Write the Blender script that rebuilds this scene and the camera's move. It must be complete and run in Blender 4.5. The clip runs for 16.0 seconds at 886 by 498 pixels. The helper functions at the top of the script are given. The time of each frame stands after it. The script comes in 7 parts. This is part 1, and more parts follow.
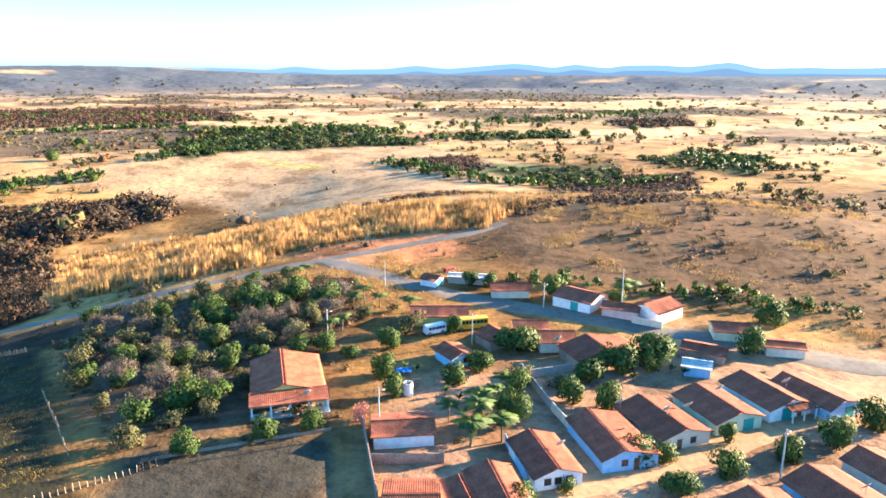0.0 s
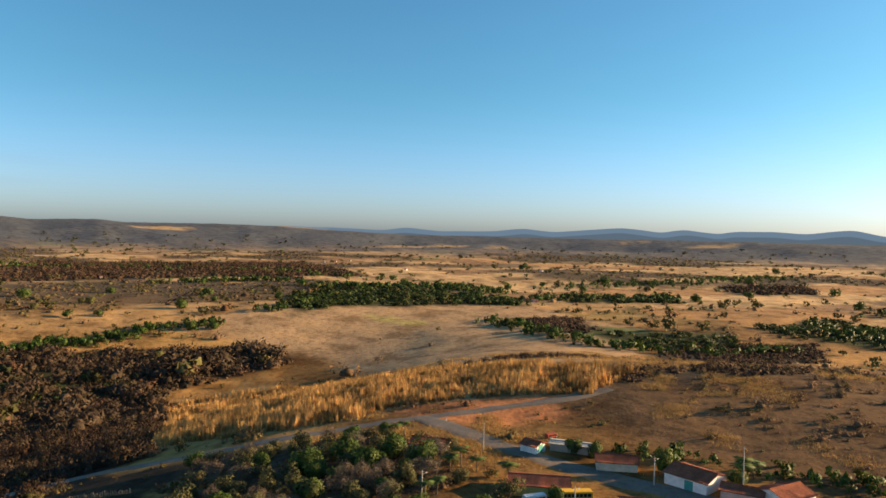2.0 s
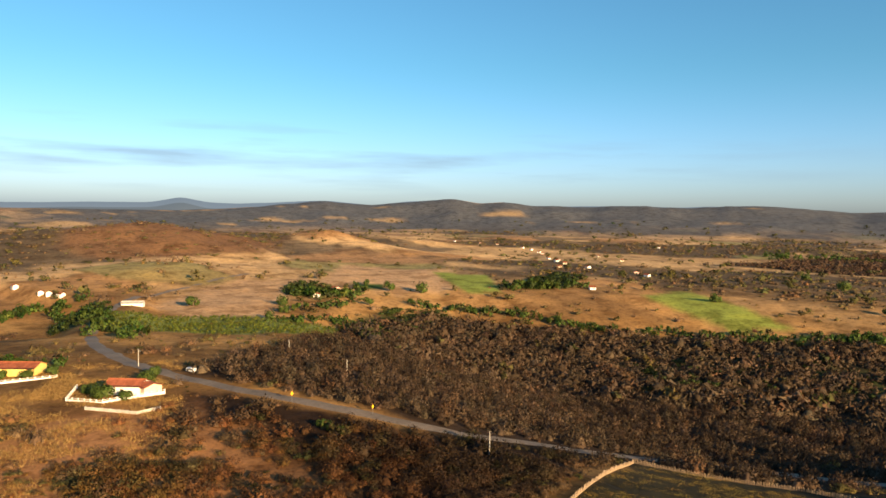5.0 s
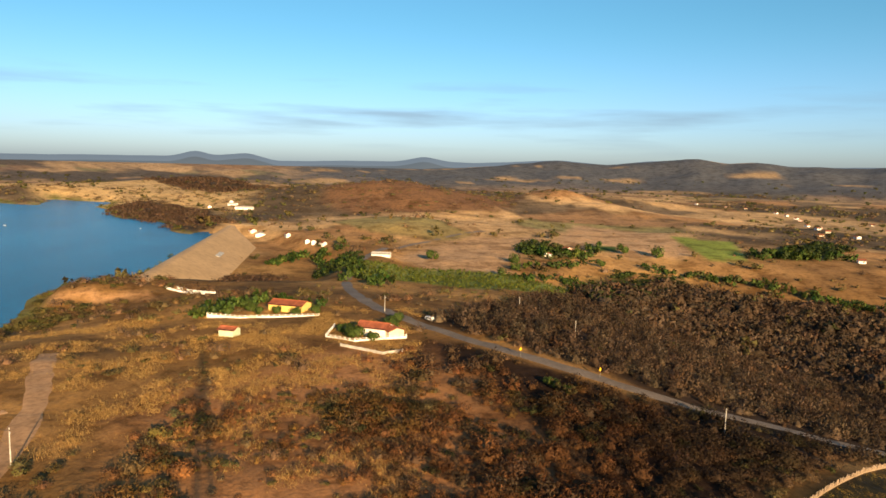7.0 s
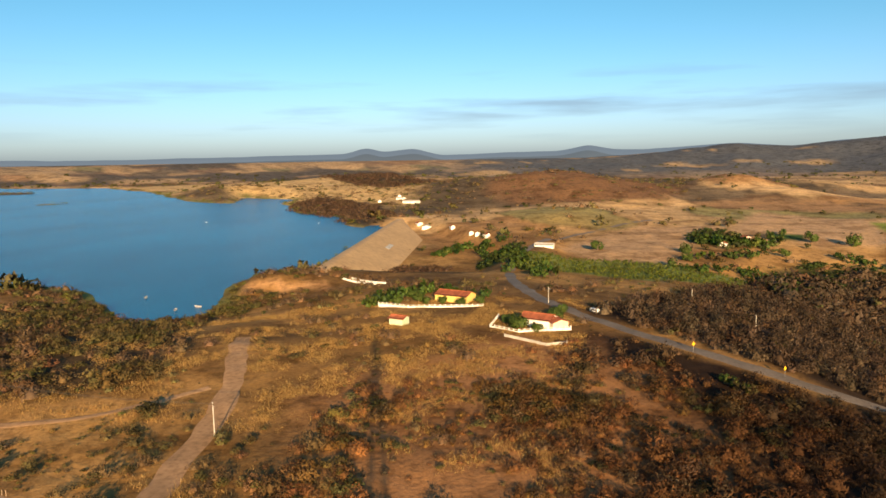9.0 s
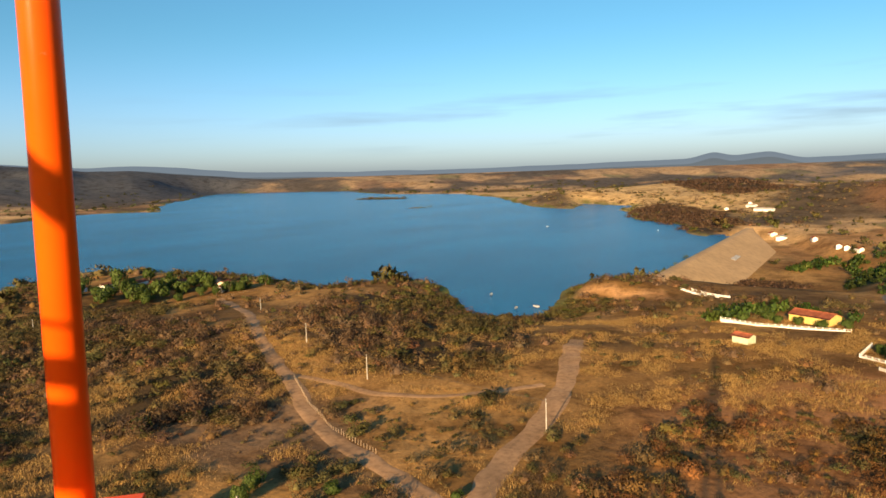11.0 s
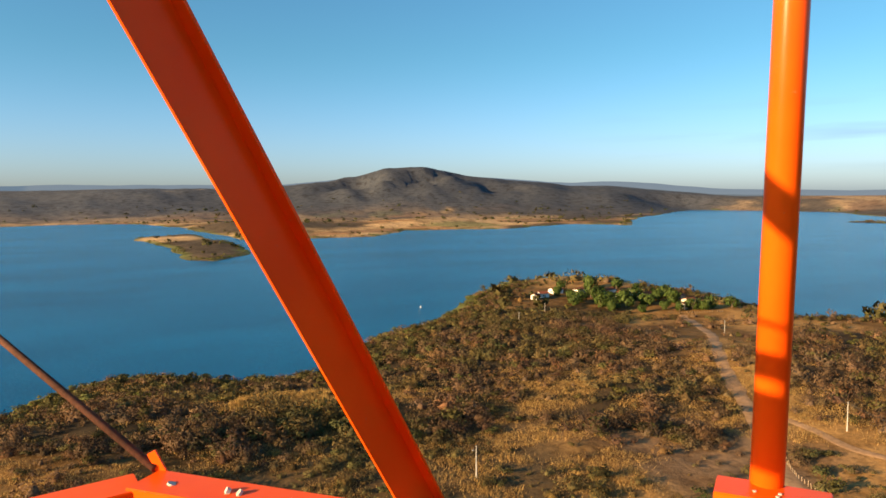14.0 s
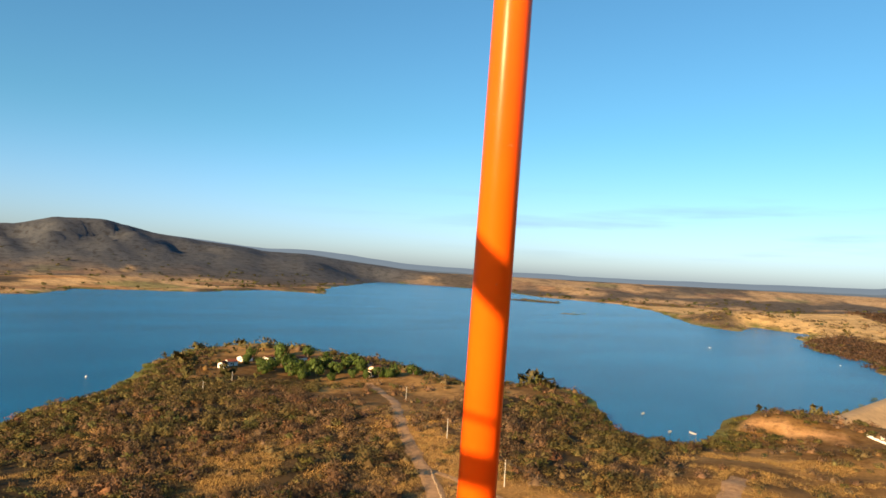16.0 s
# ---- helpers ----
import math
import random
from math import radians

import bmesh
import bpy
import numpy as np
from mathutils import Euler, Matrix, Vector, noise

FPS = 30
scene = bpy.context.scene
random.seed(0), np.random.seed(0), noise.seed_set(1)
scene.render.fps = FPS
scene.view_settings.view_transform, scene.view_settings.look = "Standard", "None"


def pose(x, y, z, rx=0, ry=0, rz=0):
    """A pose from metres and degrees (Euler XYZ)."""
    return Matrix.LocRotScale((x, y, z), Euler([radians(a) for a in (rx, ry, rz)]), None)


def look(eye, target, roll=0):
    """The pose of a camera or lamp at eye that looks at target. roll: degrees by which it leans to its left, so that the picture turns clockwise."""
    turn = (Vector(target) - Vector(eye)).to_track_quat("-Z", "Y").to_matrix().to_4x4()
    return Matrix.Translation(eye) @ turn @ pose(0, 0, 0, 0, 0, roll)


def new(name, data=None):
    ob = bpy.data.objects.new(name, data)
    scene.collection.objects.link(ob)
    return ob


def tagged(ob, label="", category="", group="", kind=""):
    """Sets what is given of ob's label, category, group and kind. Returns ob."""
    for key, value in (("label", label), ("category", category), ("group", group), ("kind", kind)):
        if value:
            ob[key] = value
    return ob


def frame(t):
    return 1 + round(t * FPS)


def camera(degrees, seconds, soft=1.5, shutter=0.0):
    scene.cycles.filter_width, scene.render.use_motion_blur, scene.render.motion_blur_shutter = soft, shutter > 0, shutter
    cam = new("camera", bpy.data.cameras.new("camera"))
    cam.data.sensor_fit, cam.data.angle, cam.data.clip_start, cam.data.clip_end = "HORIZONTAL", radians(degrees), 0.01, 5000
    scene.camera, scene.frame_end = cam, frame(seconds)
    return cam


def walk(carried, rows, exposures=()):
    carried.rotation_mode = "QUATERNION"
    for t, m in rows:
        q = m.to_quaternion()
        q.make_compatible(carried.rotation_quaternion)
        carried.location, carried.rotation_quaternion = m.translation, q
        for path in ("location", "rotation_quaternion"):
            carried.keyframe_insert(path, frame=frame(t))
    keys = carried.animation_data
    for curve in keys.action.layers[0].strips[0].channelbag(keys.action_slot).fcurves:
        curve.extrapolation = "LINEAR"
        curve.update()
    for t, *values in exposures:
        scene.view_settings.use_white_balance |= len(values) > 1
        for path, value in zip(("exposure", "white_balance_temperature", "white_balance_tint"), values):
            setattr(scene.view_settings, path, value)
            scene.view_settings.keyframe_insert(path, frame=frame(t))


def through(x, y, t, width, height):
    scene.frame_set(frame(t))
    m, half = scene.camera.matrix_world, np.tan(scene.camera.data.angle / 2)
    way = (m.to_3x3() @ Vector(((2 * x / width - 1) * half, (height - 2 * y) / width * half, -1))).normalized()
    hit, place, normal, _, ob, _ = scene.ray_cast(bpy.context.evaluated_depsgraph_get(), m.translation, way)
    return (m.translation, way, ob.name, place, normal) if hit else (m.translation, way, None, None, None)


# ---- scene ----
import functools

# the camera stands on the platform of a lattice mast and turns to its left
cam = camera(65.9, 16.0, 1.6)
EYE_Z = 60.75
# seconds, x, y, z, yaw, pitch, roll
PATH = [
    (0.0, -0.832, 0.417, 60.750, -7.86, -14.40, -0.24),
    (0.5, -0.813, 0.415, 60.750, -3.98, -5.05, 0.80),
    (1.0, -0.794, 0.414, 60.750, -3.64, -3.02, 1.26),
    (1.5, -0.775, 0.412, 60.750, 0.00, -3.05, 1.18),
    (2.0, -0.756, 0.409, 60.750, 0.95, -1.24, -1.25),
    (2.5, -0.738, 0.407, 60.750, 6.62, -4.24, -2.79),
    (3.0, -0.719, 0.400, 60.750, 18.99, -6.51, -1.40),
    (3.5, -0.701, 0.393, 60.750, 31.25, -7.11, -3.06),
    (4.0, -0.684, 0.386, 60.750, 44.81, -3.77, -2.19),
    (4.5, -0.666, 0.379, 60.750, 54.69, -3.34, -1.36),
    (5.0, -0.648, 0.371, 60.750, 63.02, -3.03, -0.91),
    (5.2, -0.641, 0.367, 60.750, 65.87, -3.02, -1.11),
    (7.3, -0.570, 0.320, 60.750, 84.54, -6.60, -1.11),
    (7.5, -0.563, 0.315, 60.750, 86.00, -6.31, -0.95),
    (8.0, -0.547, 0.303, 60.750, 89.42, -7.10, -0.32),
    (10.3, -0.451, 0.238, 60.750, 108.53, -8.17, 1.74),
    (10.5, -0.435, 0.220, 60.750, 111.67, -8.53, 1.92),
    (11.0, -0.370, 0.167, 60.750, 123.60, -6.41, 1.76),
    (11.5, -0.343, 0.147, 60.780, 130.86, -6.14, -0.02),
    (12.0, -0.256, 0.116, 60.778, 134.59, -6.51, -0.40),
    (12.5, -0.205, 0.040, 60.776, 137.85, -6.60, -0.18),
    (13.0, -0.179, -0.047, 60.760, 148.21, -5.32, 0.27),
    (13.5, -0.036, 0.005, 60.744, 156.53, -5.01, 2.22),
    (14.0, 0.045, 0.042, 60.768, 161.58, -4.35, 0.45),
    (14.5, 0.046, 0.032, 60.758, 157.91, -6.25, 5.86),
    (15.0, -0.046, -0.056, 60.730, 151.30, -7.37, 5.90),
    (15.5, -0.099, -0.149, 60.722, 146.40, -3.50, 2.04),
    (16.0, -0.146, -0.228, 60.750, 136.53, 1.89, -3.20),
]
# seconds, stops
EXPOSURES = [(0.0, 3.08, 5000, 8), (0.2, 2.75, 5200, 9), (0.35, 2.15, 5700, 10), (0.5, 1.8, 6400, 10), (0.7, 1.55, 6500, 10), (1.0, 1.35, 6250, 10), (2.5, 1.35, 6350, 10), (3.5, 1.6, 6500, 10), (5.0, 1.35, 6500, 10), (7.5, 1.15, 6500, 10), (11.5, 1.15, 6500, 10), (13.0, 1.15, 6500, 10), (14.0, 1.35, 6500, 10), (15.5, 1.45, 6500, 10), (16.0, 1.35, 6500, 10)]
walk(cam, [(t, pose(x, y, z, 90 + p, r, w)) for t, x, y, z, w, p, r in PATH], EXPOSURES)

# ---- sky and sun: late afternoon, the sun low behind the village ----
SUN_YAW, SUN_UP = -78.2, 14.2
world = bpy.data.worlds.new("sky")
scene.world = world
world.use_nodes = True
wn, wl = world.node_tree.nodes, world.node_tree.links
sky = wn.new("ShaderNodeTexSky")
sky.sky_type, sky.sun_disc = "NISHITA", False
sky.sun_elevation, sky.sun_rotation = radians(SUN_UP), radians(-SUN_YAW)
sky.air_density, sky.dust_density, sky.ozone_density = 1.0, 1.0, 2.0
wn["Background"].inputs["Strength"].default_value = 0.0625
clear = wn.new("ShaderNodeMix")
clear.data_type, clear.blend_type = "RGBA", "MULTIPLY"
clear.inputs[0].default_value = 1.0
wl.new(sky.outputs[0], clear.inputs[6])
# thin smoky streaks of cloud low over the dam and the lake
way = wn.new("ShaderNodeTexCoord")
flat = wn.new("ShaderNodeMapping")
flat.inputs["Scale"].default_value = (2.2, 2.2, 26)
wl.new(way.outputs["Generated"], flat.inputs["Vector"])
wisp = wn.new("ShaderNodeTexNoise")
wisp.inputs["Scale"].default_value, wisp.inputs["Detail"].default_value = 1.6, 5
wl.new(flat.outputs[0], wisp.inputs["Vector"])
shape = wn.new("ShaderNodeMapRange")
for k, v in enumerate((0.5, 0.72, 0.0, 0.55)):
    shape.inputs[k + 1].default_value = v
wl.new(wisp.outputs["Fac"], shape.inputs[0])
split = wn.new("ShaderNodeSeparateXYZ")
wl.new(way.outputs["Generated"], split.inputs[0])


def sky_math(kind, a, b):
    k = wn.new("ShaderNodeMath")
    k.operation = kind
    for sock, v in zip(k.inputs, (a, b)):
        if isinstance(v, (int, float)):
            sock.default_value = v
        else:
            wl.new(v, sock)
    return k.outputs[0]


low = sky_math("POWER", sky_math("MAXIMUM", sky_math("SUBTRACT", 1.0, sky_math("ABSOLUTE", sky_math("DIVIDE", sky_math("SUBTRACT", split.outputs[2], 0.075), 0.055), 0)), 0.0), 0.6)
west = wn.new("ShaderNodeMapRange")
for k, v in enumerate((0.45, 0.9, 0.0, 1.0)):
    west.inputs[k + 1].default_value = v
wl.new(sky_math("MULTIPLY", split.outputs[0], -1.0), west.inputs[0])
# hazier and greyer towards the horizon
haze = wn.new("ShaderNodeValToRGB")
haze.color_ramp.interpolation = "EASE"
for el, (at, tone) in zip([haze.color_ramp.elements[0], haze.color_ramp.elements[1]], ((0.0, (0.92, 1.11, 1.64, 1)), (0.22, (0.56, 1.01, 1.15, 1)))):
    el.position, el.color = at, tone
wl.new(split.outputs[2], haze.inputs["Fac"])
wl.new(haze.outputs["Color"], clear.inputs[7])
veil = wn.new("ShaderNodeMix")
veil.data_type = "RGBA"
wl.new(sky_math("MULTIPLY", sky_math("MULTIPLY", shape.outputs[0], low), west.outputs[0]), veil.inputs[0])
wl.new(clear.outputs[2], veil.inputs[6])
veil.inputs[7].default_value = (1.9, 2.3, 2.9, 1)
wl.new(veil.outputs[2], wn["Background"].inputs["Color"])
sun = new("sun", bpy.data.lights.new("sun", "SUN"))
sun.data.energy, sun.data.angle, sun.data.color = 5.5, radians(0.6), (1.0, 0.66, 0.32)
sw, su = radians(SUN_YAW), radians(SUN_UP)
sun.matrix_world = look((0, 0, 400), Vector((0, 0, 400)) - Vector((-math.sin(sw) * math.cos(su), math.cos(sw) * math.cos(su), math.sin(su))))
# ---- materials ----
def mat(name, rough=0.9, metal=0.0, spec=0.3):
    m = bpy.data.materials.new(name)
    m.use_nodes = True
    n, l = m.node_tree.nodes, m.node_tree.links
    b = n["Principled BSDF"]
    b.inputs["Roughness"].default_value, b.inputs["Metallic"].default_value, b.inputs["Specular IOR Level"].default_value = rough, metal, spec
    return m, n, l, b


def noise_node(n, l, scale, detail=4, vec=None, rough=0.55, stretch=None):
    t = n.new("ShaderNodeTexNoise")
    t.inputs["Scale"].default_value, t.inputs["Detail"].default_value, t.inputs["Roughness"].default_value = scale, detail, rough
    co = n.new("ShaderNodeTexCoord").outputs["Object"] if vec is None else vec
    if stretch:
        mp = n.new("ShaderNodeMapping")
        mp.inputs["Scale"].default_value = stretch
        l.new(co, mp.inputs["Vector"])
        co = mp.outputs[0]
    l.new(co, t.inputs["Vector"])
    return t.outputs["Fac"]


def ramp(n, l, fac, stops):
    r = n.new("ShaderNodeValToRGB")
    e = r.color_ramp.elements
    e[0].position, e[0].color = stops[0][0], (*stops[0][1], 1)
    e[1].position, e[1].color = stops[-1][0], (*stops[-1][1], 1)
    for p, c in stops[1:-1]:
        k = e.new(p)
        k.color = (*c, 1)
    l.new(fac, r.inputs["Fac"])
    return r.outputs["Color"]


def mix(n, l, a, b, fac, kind="MIX"):
    m = n.new("ShaderNodeMix")
    m.data_type, m.blend_type = "RGBA", kind
    for sock, v in ((m.inputs[0], fac), (m.inputs[6], a), (m.inputs[7], b)):
        if isinstance(v, (int, float)):
            sock.default_value = v
        elif isinstance(v, tuple):
            sock.default_value = (*v, 1)
        else:
            l.new(v, sock)
    return m.outputs[2]


def bump(n, l, b, fac, strength, dist):
    k = n.new("ShaderNodeBump")
    k.inputs["Strength"].default_value, k.inputs["Distance"].default_value = strength, dist
    l.new(fac, k.inputs["Height"])
    l.new(k.outputs[0], b.inputs["Normal"])


def speckled(name, colour, scale=2.0, amount=0.35, rough=0.9, spec=0.3, metal=0.0, bumpy=0.0, big=0.3):
    """A plain material with grain and larger stains."""
    m, n, l, b = mat(name, rough, metal, spec)
    dark = tuple(c * (1 - amount) for c in colour)
    light = tuple(min(1, c * (1 + amount * 0.6)) for c in colour)
    fine = noise_node(n, l, scale, 5)
    large = noise_node(n, l, scale * 0.12, 3)
    c = ramp(n, l, fine, [(0.3, dark), (0.5, colour), (0.72, light)])
    c = mix(n, l, c, ramp(n, l, large, [(0.35, tuple(v * (1 - big) for v in (1, 1, 1))), (0.65, (1, 1, 1))]), 1.0, "MULTIPLY")
    l.new(c, b.inputs["Base Color"])
    if bumpy:
        bump(n, l, b, fine, bumpy, 0.05)
    return m


def land_material():
    m, n, l, b = mat("land", 1.0, 0, 0.05)
    a = n.new("ShaderNodeVertexColor")
    a.layer_name = "cover"
    grain = noise_node(n, l, 0.9, 6, rough=0.7)
    tuft = noise_node(n, l, 0.22, 5, rough=0.7)
    patch = noise_node(n, l, 0.035, 6, rough=0.65)
    c = mix(n, l, a.outputs["Color"], ramp(n, l, grain, [(0.32, (0.45, 0.42, 0.4)), (0.5, (0.95, 0.95, 0.95)), (0.68, (1.3, 1.25, 1.15))]), 0.5, "MULTIPLY")
    c = mix(n, l, c, ramp(n, l, tuft, [(0.36, (0.45, 0.42, 0.38)), (0.5, (1, 1, 1)), (0.7, (1.2, 1.15, 1.05))]), 0.65, "MULTIPLY")
    c = mix(n, l, c, ramp(n, l, patch, [(0.38, (0.5, 0.45, 0.38)), (0.5, (1, 1, 1)), (0.66, (1.25, 1.18, 1.0))]), 0.75, "MULTIPLY")
    l.new(c, b.inputs["Base Color"])
    bump(n, l, b, tuft, 0.8, 0.6)
    return m


def plant_material(name, low, high, rough=0.85, through=0.0, twiggy=0.0):
    """Leaves, twigs or blades: each piece a little different, each plant more so."""
    m, n, l, b = mat(name, rough, 0, 0.15)
    g = n.new("ShaderNodeNewGeometry")
    c = ramp(n, l, g.outputs["Random Per Island"], [(0.0, tuple(v * 0.9 for v in low)), (0.6, tuple((a + b) / 2 for a, b in zip(low, high))), (1.0, high)])
    a = n.new("ShaderNodeVertexColor")
    a.layer_name = "tint"
    c = mix(n, l, c, a.outputs["Color"], 1.0, "MULTIPLY")
    if twiggy:
        tangle = noise_node(n, l, 3.0, 4, rough=0.8)
        c = mix(n, l, c, ramp(n, l, tangle, [(0.34, (0.45, 0.42, 0.4)), (0.5, (0.9, 0.9, 0.9)), (0.66, (1.35, 1.3, 1.25))]), twiggy, "MULTIPLY")
    l.new(c, b.inputs["Base Color"])
    if through:
        t = n.new("ShaderNodeBsdfTranslucent")
        l.new(c, t.inputs["Color"])
        s = n.new("ShaderNodeMixShader")
        s.inputs[0].default_value = through
        l.new(b.outputs[0], s.inputs[1])
        l.new(t.outputs[0], s.inputs[2])
        l.new(s.outputs[0], n["Material Output"].inputs["Surface"])
    return m


def water_material():
    m, n, l, b = mat("water", 0.2, 0, 0.04)
    big = noise_node(n, l, 0.004, 4, stretch=(1.0, 2.2, 1))
    c = ramp(n, l, big, [(0.35, (0.002, 0.086, 0.205)), (0.65, (0.003, 0.124, 0.285))])
    l.new(c, b.inputs["Base Color"])
    rip = noise_node(n, l, 0.5, 5, rough=0.6, stretch=(1.0, 1.6, 1))
    bump(n, l, b, rip, 0.6, 0.8)
    return m


LAND = land_material()
WATER = water_material()
TWIG = plant_material("bare_twigs", (0.098, 0.060, 0.033), (0.145, 0.092, 0.052), through=0.06, twiggy=0.35)
SCRUB_LEAF = plant_material("scrub_leaves", (0.066, 0.060, 0.020), (0.105, 0.090, 0.030), through=0.1)
LEAF = plant_material("green_leaves", (0.036, 0.064, 0.012), (0.092, 0.125, 0.025), 0.6, through=0.2)
STRAW = plant_material("dry_straw", (0.31, 0.19, 0.068), (0.43, 0.28, 0.105), through=0.2)
BARK = speckled("bark", (0.17, 0.12, 0.085), 6, 0.4)
ASPHALT = speckled("worn_asphalt", (0.17, 0.135, 0.105), 0.8, 0.25, bumpy=0.2)
DIRT = speckled("dirt_track", (0.42, 0.25, 0.13), 0.7, 0.3, rough=1.0, spec=0.1, bumpy=0.3)
# ---- the lie of the land ----
PLAN = 1.35  # metres to one unit of the plan
LEVEL = -10.0
LAKE = LEVEL * PLAN


def vnoise(x, y, seed=0):
    """Smooth value noise, -1 to 1, one cell a unit."""
    xi, yi = np.floor(x), np.floor(y)
    fx, fy = x - xi, y - yi
    fx, fy = fx * fx * (3 - 2 * fx), fy * fy * (3 - 2 * fy)

    def rnd(i, j):
        h = np.sin(i * 127.1 + j * 311.7 + seed * 74.7) * 43758.5453
        return (h - np.floor(h)) * 2 - 1
    a = rnd(xi, yi) * (1 - fx) + rnd(xi + 1, yi) * fx
    b = rnd(xi, yi + 1) * (1 - fx) + rnd(xi + 1, yi + 1) * fx
    return a * (1 - fy) + b * fy


def fbm(x, y, scale, seed=0, octaves=4):
    total, amp = 0.0, 0.5
    for o in range(octaves):
        total = total + amp * vnoise(x / scale * 2 ** o, y / scale * 2 ** o, seed + o)
        amp *= 0.55
    return total


def smooth(a, b, v):
    t = np.clip((v - a) / (b - a), 0, 1)
    return t * t * (3 - 2 * t)


def away(x, y, ring):
    """Signed distance to a closed outline, negative inside."""
    best, inside = np.full(np.shape(x), 1e9), np.zeros(np.shape(x), bool)
    for (ax, ay), (bx, by) in zip(ring, ring[1:] + ring[:1]):
        dx, dy = bx - ax, by - ay
        k = np.clip(((x - ax) * dx + (y - ay) * dy) / (dx * dx + dy * dy), 0, 1)
        best = np.minimum(best, np.hypot(x - ax - k * dx, y - ay - k * dy))
        if ay != by:
            inside ^= ((ay > y) != (by > y)) & (x < (bx - ax) * (y - ay) / (by - ay) + ax)
    return np.where(inside, -best, best)


def along(x, y, line):
    """Distance to an open line."""
    best = np.full(np.shape(x), 1e9)
    for (ax, ay), (bx, by) in zip(line, line[1:]):
        dx, dy = bx - ax, by - ay
        k = np.clip(((x - ax) * dx + (y - ay) * dy) / (dx * dx + dy * dy), 0, 1)
        best = np.minimum(best, np.hypot(x - ax - k * dx, y - ay - k * dy))
    return best


NEAR_SHORE = [(900, -420), (330, -270), (140, -185), (53, -195), (49, -211), (31, -227), (10, -222), (-8, -209), (-28, -209), (-45, -240), (-63, -268), (-92, -288), (-97, -299), (-137, -355), (-185, -408), (-227, -419),
              (-248, -375), (-257, -306), (-249, -234), (-288, -218), (-283, -200), (-271, -181), (-247, -163), (-226, -141), (-219, -127), (-224, -113), (-254, -117), (-290, -125), (-318, -119), (-336, -104)]
FAR_SHORE = [(-536, -106), (-569, -145), (-646, -161), (-693, -222), (-866, -298), (-954, -305), (-998, -403), (-871, -365), (-908, -442), (-1241, -697), (-1449, -903), (-1480, -1180), (-1767, -1574), (-1766, -1900), (-1651, -2099), (-960, -1423),
             (-731, -1094), (-669, -1209), (-485, -1080), (-301, -1100), (-213, -948), (-134, -940), (-34, -947), (52, -1357), (157, -1658), (300, -1703), (427, -1643), (900, -1500), (1200, -900)]
ISLETS = [[(111, -1044), (50, -821), (26, -655), (2, -640), (-30, -700), (-26, -850), (40, -1150)], [(-870, -640), (-920, -600), (-935, -612), (-885, -652)], [(-1150, -1010), (-1260, -1040), (-1230, -900), (-1190, -900)]]
# the skyline: bearing to the left of the first view, height in degrees
SKYLINE = [(-160, .5), (-60, .5), (-36, .5), (-32, .45), (-30, .92), (-27, .55), (-25, .72), (-22, .7), (-21, .45), (-18.5, .77), (-16.8, .45), (-13.7, .84), (-8.3, .33), (-5.8, .6), (-3.6, .36), (1, .28), (4, .48), (6, .25), (13, .38), (26, .36), (28, .6), (32, .4), (38, .88),
           (43, .75), (55.7, .7), (58, .9), (60, .8), (62, 1.13), (66, .85), (69, .56), (72.6, .86), (80, .45)]
SKYLINE_WEST = [(82, .5), (84, .93), (86, .5), (96, .3), (98.2, .85), (100.8, .55), (102.2, .95), (104, .45), (113, .35), (121, .2), (132, .3), (140, .5), (144, .9), (147.5, 1.2), (151, 1.05), (156, 1.42), (159.5, 1.7), (163, 2.45), (166.3, 2.4), (168.5, 1.75), (171, 1.4), (175, 1.1), (190, 1.1), (200, .9)]
# hills: x, y, radius, height
HILLS = [(-924, 65, 165, 32), (-990, 308, 85, 27), (-860, 330, 90, 12), (-640, 40, 90, 10), (-1080, -60, 200, 18), (-960, -480, 160, 14), (-1150, -420, 200, 16), (-1120, 470, 120, 14), (60, 215, 60, 5), (130, 190, 70, 7), (-150, -135, 50, 2.0), (-70, -190, 45, -2), (20, -120, 60, 2.5), (-1500, -300, 300, 22), (-420, -1350, 200, 14), (-60, -1300, 200, 14)]


def plan_edge(x, y):
    d = away(x, y, NEAR_SHORE + FAR_SHORE)
    for ring in ISLETS:
        d = np.maximum(d, -away(x, y, ring))
    r = np.hypot(x, y)
    return d + fbm(x, y, 40, 3, 3) * np.clip(r / 60, 3, 22)


